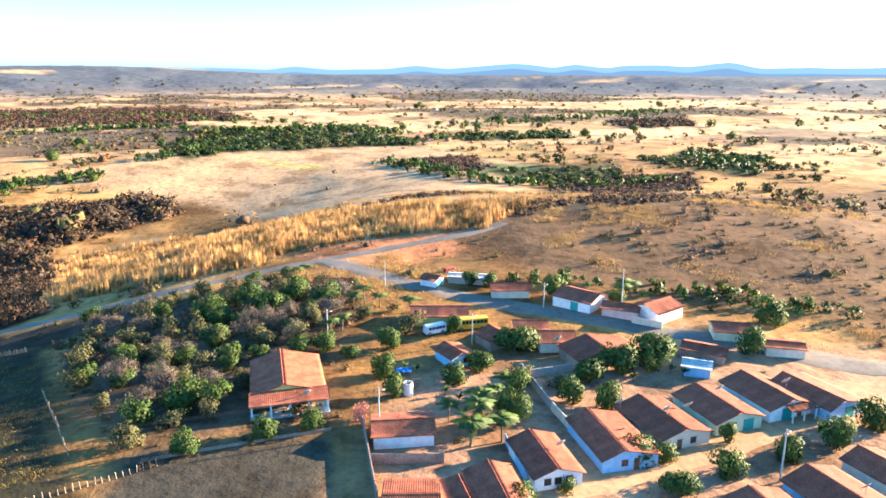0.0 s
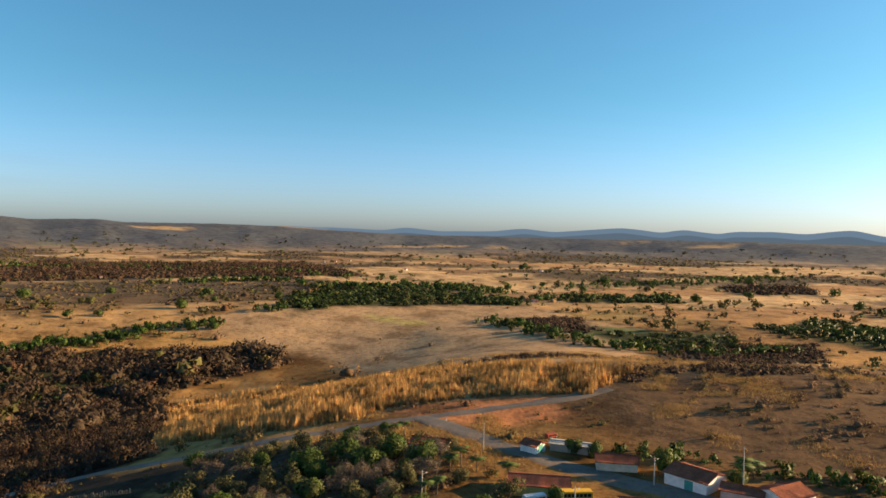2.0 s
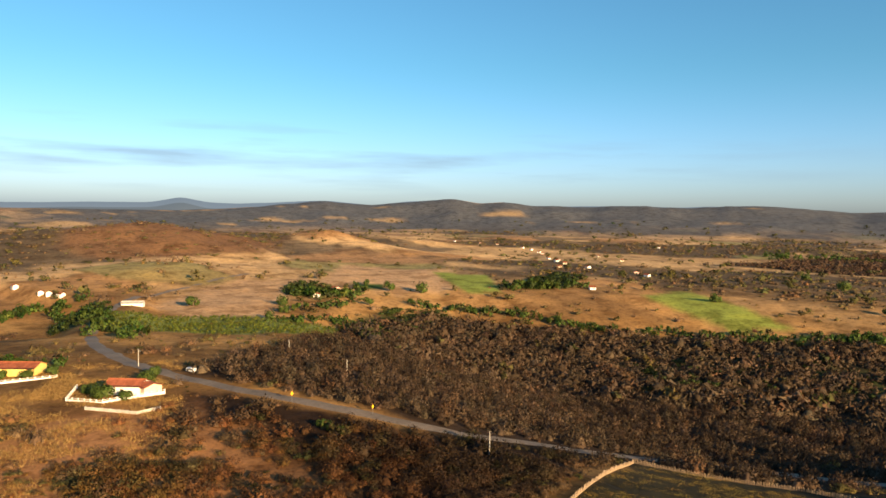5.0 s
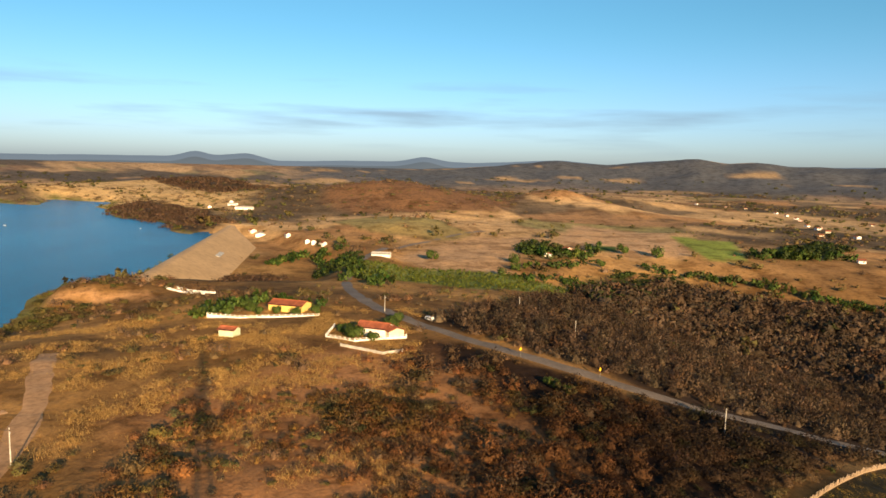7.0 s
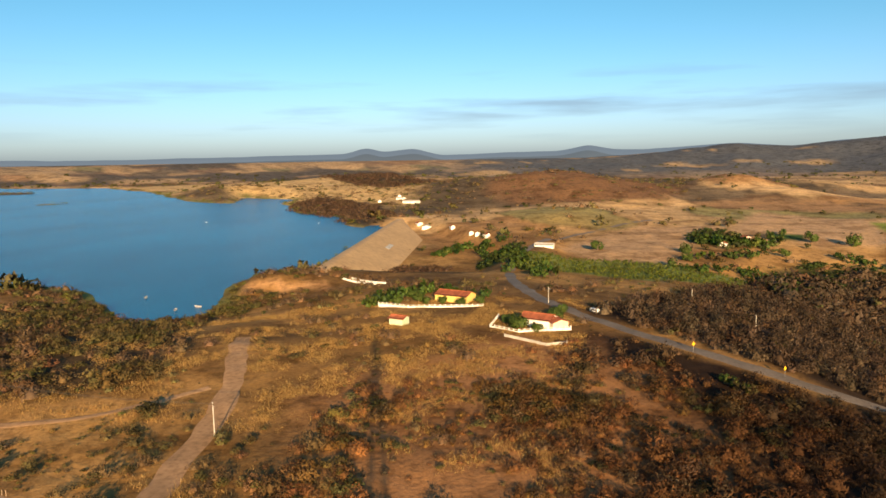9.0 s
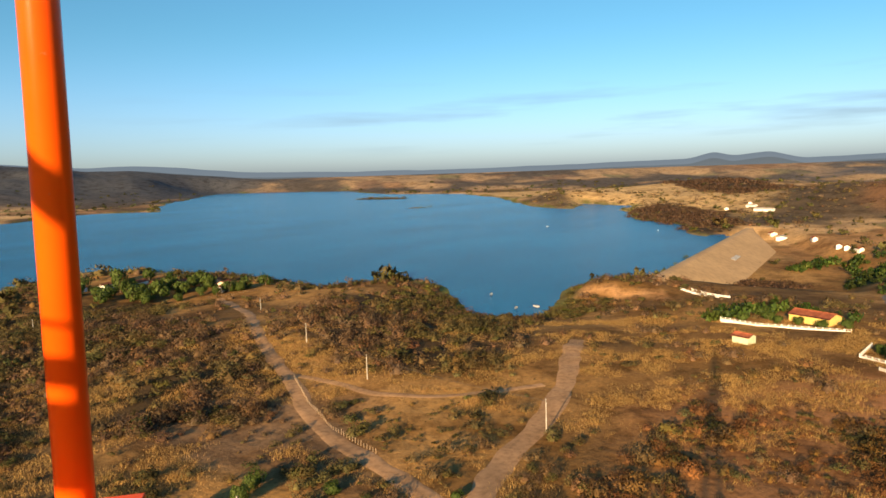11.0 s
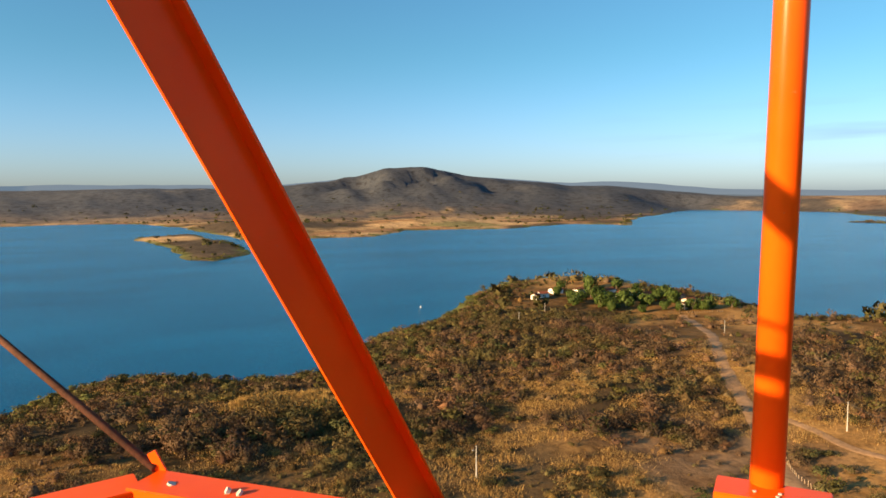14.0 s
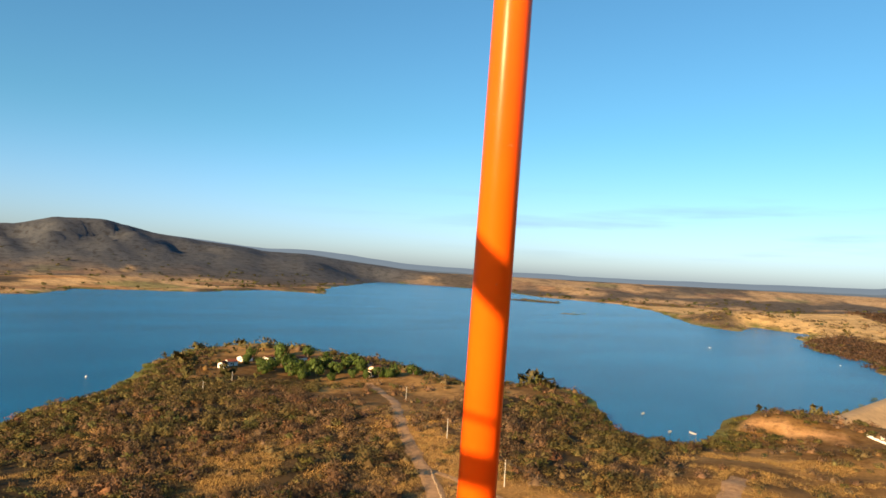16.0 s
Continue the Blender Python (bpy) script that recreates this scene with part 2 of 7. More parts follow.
def relief(x, y):
    x, y = np.asarray(x, float), np.asarray(y, float)
    r, yaw = np.hypot(x, y), np.degrees(np.arctan2(-x, y))
    yaw = np.where(yaw < -160, yaw + 360, yaw)
    z = -13 * smooth(175, 400, r) + fbm(x, y, 60, 11) * 1.6 * smooth(20, 120, r) * (1 + 0.9 * smooth(-20, -70, y)) + fbm(x, y, 260, 5) * 6 * smooth(250, 900, r)
    for hx, hy, hr, hh in HILLS:
        z = z + hh * np.exp(-((x - hx) ** 2 + (y - hy) ** 2) / (2 * (hr * 0.6) ** 2)) * (1 + 0.25 * fbm(x, y, hr * 0.4, 7))
    # the ground falls away west of the village
    z = z - 30.0 * smooth(-8, -200, x - 0.25 * (y - 80)) * smooth(0, 150, y + 0.2 * x) * smooth(540, 300, r)
    edge = plan_edge(x, y)
    shore = LEVEL + np.where(edge > 0, np.minimum(0.4 + edge * 0.10, 5 + 3 * smooth(60, 300, edge)), np.maximum(edge * 0.2, -5))
    near = smooth(70, 0, edge)
    mound = (5.5 * np.exp(-((x + 272) ** 2 / 260 + (y + 92) ** 2 / 500)) + 3.5 * np.exp(-((x + 262) ** 2 / 260 + (y + 108) ** 2 / 160))) * smooth(2, 14, edge)
    z = np.where(edge > 0, np.maximum(z, LEVEL + 0.6 - 40 * smooth(120, 200, edge)) * (1 - near) + shore * near, shore)
    z = z + mound
    below = smooth(26, 6, away(x, y, [(-345, -75), (-345, -30), (-440, -20), (-590, -88), (-560, -100)]))
    z = z * (1 - below) - 17.5 * below
    both = SKYLINE + SKYLINE_WEST
    ridge = np.interp(yaw, [a for a, _ in both], [e for _, e in both])
    # where the last ridges are very far off, the land ends low before them
    near_ridge = np.interp(yaw, [-160, 4, 14, 74, 84, 138, 143, 150, 156, 170, 176, 200], [0, 0, 1, 1, 0, 0, 0.5, 0.8, 1, 1, 0.85, 0.6])
    ridge = (ridge + 0.13 * fbm(yaw, yaw * 0, 3.0, 211, 4)) * near_ridge - 0.12 * (1 - near_ridge)
    top = EYE_Z / PLAN + 3250 * np.tan(np.radians(ridge))
    t = smooth(1800, 3250, r) ** 1.1
    t = np.where(edge < 0, 0, t * smooth(0, 250, edge))
    rough = fbm(x, y, 400, 21, 5) * 30 * t * (1 - t) * 4
    rough = rough + (0.5 - np.abs(fbm(x, y, 260, 27, 4)) * 2) * 48 * smooth(0.7, 2.0, ridge) * smooth(0.12, 0.5, t) * smooth(1.02, 0.8, t)
    return z * (1 - t) + top * t + rough - 40 * smooth(3280, 3470, r)


def lake_edge(x, y):
    """Metres from the waterline, negative on the lake."""
    return PLAN * plan_edge(np.asarray(x, float) / PLAN, np.asarray(y, float) / PLAN)


def land_z(x, y):
    return PLAN * relief(np.asarray(x, float) / PLAN, np.asarray(y, float) / PLAN)
# ---- mesh helpers ----
def mesh_of(name, verts, faces, material=None, tint=None, smooth_it=False, normals=None):
    me = bpy.data.meshes.new(name)
    verts, faces = np.asarray(verts, np.float32), np.asarray(faces, np.int32)
    k = faces.shape[1]
    me.vertices.add(len(verts))
    me.vertices.foreach_set("co", verts.ravel())
    me.loops.add(faces.size)
    me.loops.foreach_set("vertex_index", faces.ravel())
    me.polygons.add(len(faces))
    me.polygons.foreach_set("loop_start", np.arange(0, faces.size, k, dtype=np.int32))
    me.polygons.foreach_set("loop_total", np.full(len(faces), k, np.int32))
    if smooth_it:
        me.polygons.foreach_set("use_smooth", np.ones(len(faces), bool))
    me.update(calc_edges=True)
    if tint is not None:
        a = me.color_attributes.new(tint[0], "FLOAT_COLOR", "POINT")
        col = np.ones((len(verts), 4), np.float32)
        col[:, :3] = tint[1]
        a.data.foreach_set("color", col.ravel())
    if normals is not None:
        a = me.attributes.new("custom_normal", "FLOAT_VECTOR", "POINT")
        a.data.foreach_set("vector", np.ascontiguousarray(normals, np.float32).ravel())
    if material:
        me.materials.append(material)
    return me


def soft_normals(v, f, share=0.72, centre=0.15):
    """Crown pieces wound outwards, with normals that lean towards the crown's own round form."""
    out = v - np.array((0, 0, centre))
    out = out / (np.linalg.norm(out, axis=1)[:, None] + 1e-6)
    face = np.cross(v[f[:, 1]] - v[f[:, 0]], v[f[:, 2]] - v[f[:, 0]])
    face /= np.linalg.norm(face, axis=1)[:, None] + 1e-9
    inward = (face * out[f].mean(1)).sum(1) < 0
    f = f.copy()
    f[inward] = f[inward][:, ::-1]
    face[inward] *= -1
    n = np.zeros_like(v)
    for k in range(f.shape[1]):
        np.add.at(n, f[:, k], face)
    n /= np.linalg.norm(n, axis=1)[:, None] + 1e-9
    n = out * share + n * (1 - share)
    return f, n / (np.linalg.norm(n, axis=1)[:, None] + 1e-9)


def part(name, bm, material, parent=None, label=""):
    me = bpy.data.meshes.new(name)
    bm.to_mesh(me)
    bm.free()
    me.materials.append(material)
    ob = new(name, me)
    if parent:
        ob.parent = parent
    if label:
        ob["label"] = label
    return ob


@functools.lru_cache(None)
def ground_z(x, y):
    return float(land_z(np.array([x]), np.array([y]))[0])


# ---- land cover: each area has an outline and a ground colour, some darkened for shade ----
MAIN_ROAD = [(-815.3, 160.4), (-740.2, 100.6), (-671.4, 48.6), (-560.2, 10.8), (-445.5, -4.1), (-349.7, 1.4), (-298.4, 10.8), (-270.0, 23.0), (-234.9, 41.9), (-210.2, 58.6), (-182.5, 89.8), (-174.2, 134.1), (-183.9, 220.7), (-121.9, 227.1), (-65.1, 221.4), (-28.6, 228.3), (0.0, 232.2), (29.7, 240.3), (46.0, 245.0), (58.0, 252.0)]
TOWN_STREET = [(-11.1, 231.0), (2.7, 209.4), (16.2, 190.4), (33.8, 174.2), (48.6, 163.4), (64.8, 151.2), (81.0, 139.1), (99.9, 125.6), (121.5, 113.4), (175.5, 94.5)]
SQUARE_STREET = [(24.3, 87.8), (37.8, 91.8), (54.0, 97.2), (70.2, 102.6), (89.1, 108.0), (121.5, 113.4)]
TRACK_WEST = [(-267.3, -344.2), (-233.6, -279.5), (-195.8, -230.9), (-170.1, -198.5), (-149.9, -166.1), (-136.4, -144.5), (-121.5, -124.2), (-110.7, -105.3), (-105.3, -89.1), (-99.9, -72.9), (-91.8, -56.7)]
TRACK_LINK = [(-143.1, -151.2), (-143.1, -135.0), (-139.1, -113.4), (-151.2, -98.6), (-172.8, -81.0)]
TRACK_LAKE = [(-226.8, -94.5), (-203.9, -87.8), (-182.2, -78.3), (-160.7, -72.9), (-140.4, -68.9), (-121.5, -67.5), (-102.6, -62.1), (-91.8, -56.7), (-78.3, -40.5), (-54.0, -21.6)]
SCRUB_HILL = [(-181.0, 89.8), (-107.7, 242.2), (-189.7, 454.7), (-115.6, 531.0), (-160.0, 560.1), (-314.6, 498.6), (-459.3, 346.8), (-530.6, 257.7), (-495.6, 181.7), (-297.0, 54.0), (-270.0, 29.7)]
CANE = [(-116.1, 260.0), (-179.1, 430.4), (-141.5, 474.3), (-9.7, 381.8), (72.9, 270.0), (48.6, 245.7), (18.9, 252.5), (-23.0, 251.5), (-33.3, 237.9), (-57.1, 236.0)]
YARD_TREES = [(-81.0, 207.2), (-28.6, 215.3), (2.7, 189.0), (-2.7, 145.8), (-5.4, 113.4), (-38.2, 109.1), (-56.4, 129.6)]
NEAR_SLOPE = [(-40.0, 30.0), (-80.0, 8.0), (-150.0, -4.0), (-243.0, 24.3), (-216.0, 50.0), (-184.0, 82.5), (-168.0, 150.0), (-112.0, 73.0), (-84.0, 57.0), (-44.0, 84.0)]
VILLAGE_SLOPE = [(20.0, 262.0), (62.0, 192.0), (100.0, 160.0), (150.0, 130.0), (330.0, 180.0), (420.0, 420.0), (200.0, 420.0), (84.0, 305.0)]
FENCE_FIELD = [(-166.5, 159.3), (-126.5, 195.2), (-82.8, 185.0), (-52.9, 119.6), (-40.8, 89.6), (-81.9, 60.1), (-109.8, 72.2)]
CROP_ROWS = [(-531.9, -2.7), (-519.1, 88.2), (-468.6, 156.7), (-406.6, 138.6), (-405.0, 70.2), (-475.2, 0.0)]
SCRUBBY_HILL = [(-1010.0, 10.0), (-1050.0, 230.0), (-1330.0, 330.0), (-1450.0, 150.0), (-1350.0, -40.0), (-1150.0, -50.0)]
BARE_KNOLL = [(-1240.0, 370.0), (-1300.0, 490.0), (-1420.0, 470.0), (-1400.0, 345.0)]
LAKE_SCRUB = [(-172.8, -94.5), (-151.2, -135.0), (-172.8, -175.5), (-216.0, -222.8), (-290.2, -270.0), (-330.8, -222.8), (-290.2, -168.8), (-256.5, -128.2)]
HEADLAND = [(-27.0, -148.5), (-70.2, -168.8), (-121.5, -216.0), (-202.5, -310.5), (-256.5, -391.5), (-148.5, -384.8), (-54.0, -290.2), (54.0, -276.8), (60.8, -175.5)]
NEAR_LAKE = [(10.0, -92.0), (-72.0, -112.0), (-78.0, -165.0), (-27.0, -150.0), (60.0, -140.0)]
VERGE = [(-172.0, 148.0), (-180.0, 215.0), (-120.0, 222.0), (-65.0, 216.0), (-80.0, 184.0), (-126.0, 194.0), (-166.0, 158.0)]
LOWER_YARD = [(-60.0, 56.0), (-41.0, 92.0), (-37.0, 108.0), (-4.5, 110.0), (-4.5, 80.0), (0.0, 60.0)]
TRACK_SCRUB = [(-164, -307), (-190, -281), (-150, -192), (-137, -150), (-112, -130), (-98, -149), (-78, -151)]
CLAY_CUT = [(-344.0, -146.0), (-339.0, -96.0), (-344.0, -90.0), (-350.0, -98.0), (-353.0, -146.0)]
# woods and thickets of the plain
GREEN_WOOD, GREY_WOOD = (0.05, 0.056, 0.022), (0.062, 0.048, 0.034)
WOODS_NORTH = [
    (GREEN_WOOD, [(117, 548), (231, 581), (210, 513), (150, 485), (120, 497)]),
    (GREEN_WOOD, [(272, 615), (371, 697), (411, 636), (328, 508), (291, 546)]),
    (GREY_WOOD, [(133, 449), (202, 521), (280, 532), (247, 459), (181, 394), (126, 408)]),
    (GREY_WOOD, [(37, 638), (121, 670), (125, 572), (87, 553)]),
    (GREY_WOOD, [(-2, 399), (36, 422), (91, 388), (161, 364), (151, 341), (104, 365), (40, 377)]),
    (GREY_WOOD, [(25, 266), (65, 283), (113, 293), (208, 322), (190, 294), (111, 266), (55, 253), (31, 255)]),
    (GREEN_WOOD, [(128, 836), (294, 947), (280, 857), (147, 809)]),
    (GREEN_WOOD, [(-2, 820), (74, 849), (80, 738), (-2, 754)]),
]
WOODS_PLAIN = [
    (GREY_WOOD, [(444, 1161), (628, 1216), (547, 1038), (430, 1022)]),
    (GREEN_WOOD, [(-189, 785), (-155, 1035), (-5, 1028), (-2, 820), (-90, 766), (-141, 740)]),
    (GREY_WOOD, [(-764, 1235), (-712, 1564), (-412, 1400), (-217, 1052), (-478, 1210), (-525, 1024)]),
    (GREEN_WOOD, [(-605, 384), (-673, 460), (-687, 528), (-592, 462), (-574, 409)]),
    (GREEN_WOOD, [(-154, 642), (-177, 937), (-50, 923), (36, 958), (30, 762), (-47, 721), (-126, 708)]),
    (GREY_WOOD, [(-782, 882), (-891, 1520), (-383, 1664), (-158, 1270), (-413, 1081), (-647, 923)]),
]
WOODS_VALLEY = [
    (GREY_WOOD, [(-1043, -357), (-1264, -362), (-1110, -216), (-830, -149), (-724, -156), (-781, -198)]),
    (GREY_WOOD, [(-2082, -589), (-2236, -485), (-1781, -198), (-1458, -167), (-1400, -272)]),
    (GREY_WOOD, [(-490, -114), (-518, -100), (-526, -60), (-493, -44), (-448, -45), (-447, -73)]),
    (GREEN_WOOD, [(-378, 343), (-357, 405), (-286, 457), (-231, 488), (-216, 458), (-280, 402), (-352, 335)]),
    (GREEN_WOOD, [(-628, 161), (-728, 198), (-677, 208), (-623, 213), (-590, 182)]),
    (GREEN_WOOD, [(-458, 158), (-522, 188), (-554, 229), (-541, 281), (-483, 208), (-408, 159)]),
    (GREEN_WOOD, [(-560, -26), (-595, 2), (-530, 10), (-489, -3), (-489, -19)]),
]
AREAS = [  # outline, colour, softness in metres
    ([(-254.9, 592.8), (-119.2, 769.9), (83.6, 738.2), (156.9, 599.1), (83.7, 305.1), (30.2, 329.7), (-100.7, 532.6)], (0.39, 0.255, 0.14), 14),
    ([(-945.0, 317.2), (-804.6, 400.3), (-608.6, 325.8), (-610.3, 261.9), (-705.4, 215.6)], (0.46, 0.295, 0.165), 5),
    ([(-592.9, 36.0), (-747.2, 126.0), (-763.4, 220.9), (-657.5, 168.2), (-492.5, 118.8), (-489.1, 66.3)], (0.45, 0.285, 0.155), 8),
    ([(-784.4, 383.3), (-722.5, 431.3), (-581.0, 363.2), (-595.6, 330.2)], (0.22, 0.27, 0.055), 3),
    ([(-686.1, 245.2), (-679.2, 276.8), (-648.0, 264.6), (-651.2, 233.4)], (0.06, 0.11, 0.03), 3),
    ([(-506.9, 475.2), (-519.9, 548.4), (-362.3, 501.9), (-379.4, 458.9)], (0.23, 0.27, 0.055), 5),
    ([(-87.3, 666.9), (-24.4, 632.9), (-44.8, 625.7), (-80.2, 650.4)], (0.46, 0.38, 0.12), 4),
    ([(60.5, 647.6), (151.7, 581.2), (209.5, 543.9), (148.4, 494.0), (76.1, 564.0)], (0.10, 0.13, 0.05), 10),
    (CROP_ROWS, (0.17, 0.20, 0.06), 6),
    # soil darkened in place of the shade of grazing sun
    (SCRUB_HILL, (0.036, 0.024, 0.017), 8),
    (VILLAGE_SLOPE, (0.135, 0.08, 0.042), 14),
    # the hill's shade on this slope is put into the soil colour
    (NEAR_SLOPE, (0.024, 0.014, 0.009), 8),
    (HEADLAND, (0.065, 0.046, 0.024), 10),
    (TRACK_SCRUB, (0.085, 0.056, 0.028), 8),
    (LAKE_SCRUB, (0.075, 0.05, 0.027), 8),
    (NEAR_LAKE, (0.12, 0.078, 0.038), 12),
    # roadside strip and lower yard: soils darkened to stand for shade
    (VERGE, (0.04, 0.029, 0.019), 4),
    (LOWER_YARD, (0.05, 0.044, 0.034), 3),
    (CANE, (0.33, 0.22, 0.10), 4),
    (YARD_TREES, (0.092, 0.064, 0.042), 6),
    # field soil darkened because the field lies in shade
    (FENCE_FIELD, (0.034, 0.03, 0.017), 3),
    ([(-25.8, 246.9), (-1.4, 253.5), (31.1, 247.1), (40.5, 224.1), (9.5, 213.3), (-4.1, 221.7)], (0.46, 0.19, 0.08), 4),
    (CLAY_CUT, (0.5, 0.28, 0.125), 2),
    ([(-6.8, 81.0), (10.8, 129.6), (81.0, 148.5), (128.2, 118.8), (108.0, 81.0), (54.0, 60.8)], (0.32, 0.19, 0.115), 8),
    ([(-168.8, -54.0), (-94.5, -27.0), (-128.2, 40.5), (-229.5, 33.8), (-222.8, -13.5)], (0.30, 0.15, 0.065), 14),
    (SCRUBBY_HILL, (0.17, 0.095, 0.052), 25),
    (BARE_KNOLL, (0.36, 0.2, 0.09), 15),
    ([(-94.5, -81.0), (-81.0, -148.5), (-118.8, -162.0), (-135.0, -118.8), (-113.4, -94.5)], (0.25, 0.15, 0.078), 8),
]


def parcels(x, y, size=185.0):
    """Fields of the plain: a random number for each field, and the distance to its boundary."""
    u, v = (x * 0.86 + y * 0.5 + 25 * fbm(x, y, 160, 201, 2)) / size, (y * 0.86 - x * 0.5 + 25 * fbm(x, y, 160, 205, 2)) / (size * 0.7)
    iu, iv = np.floor(u), np.floor(v)

    def rnd(i, j, seed):
        h = np.sin(i * 91.7 + j * 237.3 + seed * 17.9) * 24634.6345
        return h - np.floor(h)
    best, second, pick = np.full(np.shape(u), 9.0), np.full(np.shape(u), 9.0), np.zeros(np.shape(u))
    for a in (-1, 0, 1):
        for b in (-1, 0, 1):
            i, j = iu + a, iv + b
            d = np.maximum(np.abs(u - i - 0.15 - 0.7 * rnd(i, j, 1)), np.abs(v - j - 0.15 - 0.7 * rnd(i, j, 2)))
            closer = d < best
            second = np.where(closer, best, np.minimum(second, d))
            pick = np.where(closer, rnd(i, j, 3), pick)
            best = np.where(closer, d, best)
    return pick, (second - best) * size * 0.5


def cover(x, y):
    """The ground colour at each place, with far haze and near shade painted in."""
    r = np.hypot(x, y) / PLAN
    dry, brown, grey = np.array((0.38, 0.212, 0.074)), np.array((0.20, 0.11, 0.039)), np.array((0.12, 0.09, 0.06))
    k = smooth(-0.12, 0.16, fbm(x, y, 70, 31))[:, None]
    c = dry * k + brown * (1 - k)
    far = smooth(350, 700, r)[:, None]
    k2 = smooth(-0.13, 0.06, fbm(x / PLAN * 0.7 + y / PLAN * 0.5, y / PLAN * 0.9 - x / PLAN * 0.5, 230, 41, 5))[:, None]
    pick, rim = parcels(x, y)
    pick = pick[:, None]
    field = np.array((0.52, 0.345, 0.175)) * (0.8 + 0.35 * ((pick * 7.3) % 1))
    for lo, hi, colour in ((0.0, 0.14, (0.30, 0.18, 0.095)), (0.14, 0.22, (0.2, 0.145, 0.09)), (0.22, 0.27, (0.27, 0.23, 0.10)), (0.27, 0.36, (0.42, 0.24, 0.11))):
        field = np.where((pick > lo) & (pick < hi), np.array(colour), field)
    field = field * (1 - 0.45 * smooth(7, 2, rim))[:, None]
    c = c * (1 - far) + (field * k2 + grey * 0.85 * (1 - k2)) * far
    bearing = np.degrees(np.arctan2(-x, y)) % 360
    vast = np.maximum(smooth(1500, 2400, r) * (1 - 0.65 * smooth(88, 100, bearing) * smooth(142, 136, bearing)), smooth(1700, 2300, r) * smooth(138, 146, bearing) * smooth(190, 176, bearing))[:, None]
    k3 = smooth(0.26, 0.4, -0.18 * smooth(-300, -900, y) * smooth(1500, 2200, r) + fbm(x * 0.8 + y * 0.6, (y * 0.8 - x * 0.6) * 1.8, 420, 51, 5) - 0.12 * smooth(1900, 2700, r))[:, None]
    # far hills turned blue-grey in colour to stand for haze
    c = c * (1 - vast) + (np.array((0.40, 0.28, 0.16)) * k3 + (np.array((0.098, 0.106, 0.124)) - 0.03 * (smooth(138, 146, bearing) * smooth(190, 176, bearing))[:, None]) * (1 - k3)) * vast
    # pale grass on the far side of the lake
    pale = smooth(40, -40, away(x, y, [(-945.0, -310.5), (-1350.0, -567.0), (-1957.5, -1147.5), (-2295.0, -945.0), (-1755.0, -202.5), (-1080.0, -162.0)]) + fbm(x, y, 90, 61) * 60)[:, None]
    c = c * (1 - pale) + np.array((0.54, 0.37, 0.175)) * pale
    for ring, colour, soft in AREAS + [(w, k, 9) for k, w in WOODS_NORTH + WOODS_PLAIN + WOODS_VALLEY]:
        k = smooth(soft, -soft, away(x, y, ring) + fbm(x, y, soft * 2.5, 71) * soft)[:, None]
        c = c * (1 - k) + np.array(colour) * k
    edge = lake_edge(x, y)
    bank = (smooth(16, 5, edge) * smooth(-6, 0, edge))[:, None] * np.clip(0.75 + fbm(x, y, 60, 81)[:, None], 0, 1)
    c = c * (1 - bank) + np.array((0.14, 0.16, 0.05)) * bank
    return c * (1 + 0.25 * fbm(x, y, 12, 91)[:, None])


def build_land():
    views = np.radians(np.arange(-46, 200, 0.46))
    rest = np.radians(np.arange(200, 314, 3.0))
    yaw = np.concatenate([views, rest])
    r = np.geomspace(4, 4690, 280)
    x, y = -np.outer(r, np.sin(yaw)), np.outer(r, np.cos(yaw))
    nr, na = x.shape
    x, y = x.ravel(), y.ravel()
    z = land_z(x, y)
    verts = np.c_[x, y, z]
    i, j = np.meshgrid(np.arange(nr - 1), np.arange(na), indexing="ij")
    j2 = (j + 1) % na
    quads = np.stack([i * na + j, (i + 1) * na + j, (i + 1) * na + j2, i * na + j2], -1).reshape(-1, 4)
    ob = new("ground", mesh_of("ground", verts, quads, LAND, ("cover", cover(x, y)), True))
    tagged(ob, "dry rolling ground with grass, scrub soil and fields", "ground", kind="structure")
    # the pad under the mast closes the hole in the middle
    bm = bmesh.new()
    bmesh.ops.create_circle(bm, cap_ends=True, radius=4.3, segments=64)
    cap = part("ground_pad", bm, speckled("trodden_soil", (0.33, 0.2, 0.12), 0.8))
    cap.location = (0, 0, ground_z(0, 4) - 0.02)
    tagged(cap, "trodden bare soil at the foot of the mast", "ground", kind="structure")
    edge = lake_edge(x, y)
    near = (edge < 14) & (away(x, y, [(-455, -128), (-440, 0), (-640, 0), (-840, -110), (-835, -136)]) > 0)
    keep = near[quads].any(1)
    used = np.unique(quads[keep])
    remap = np.full(len(verts), -1)
    remap[used] = np.arange(len(used))
    wv = verts[used].copy()
    wv[:, 2] = LAKE
    water = new("water", mesh_of("water", wv, remap[quads[keep]], WATER, None, True))
    tagged(water, "blue rippled reservoir water reaching to the far shore", "water", kind="structure")


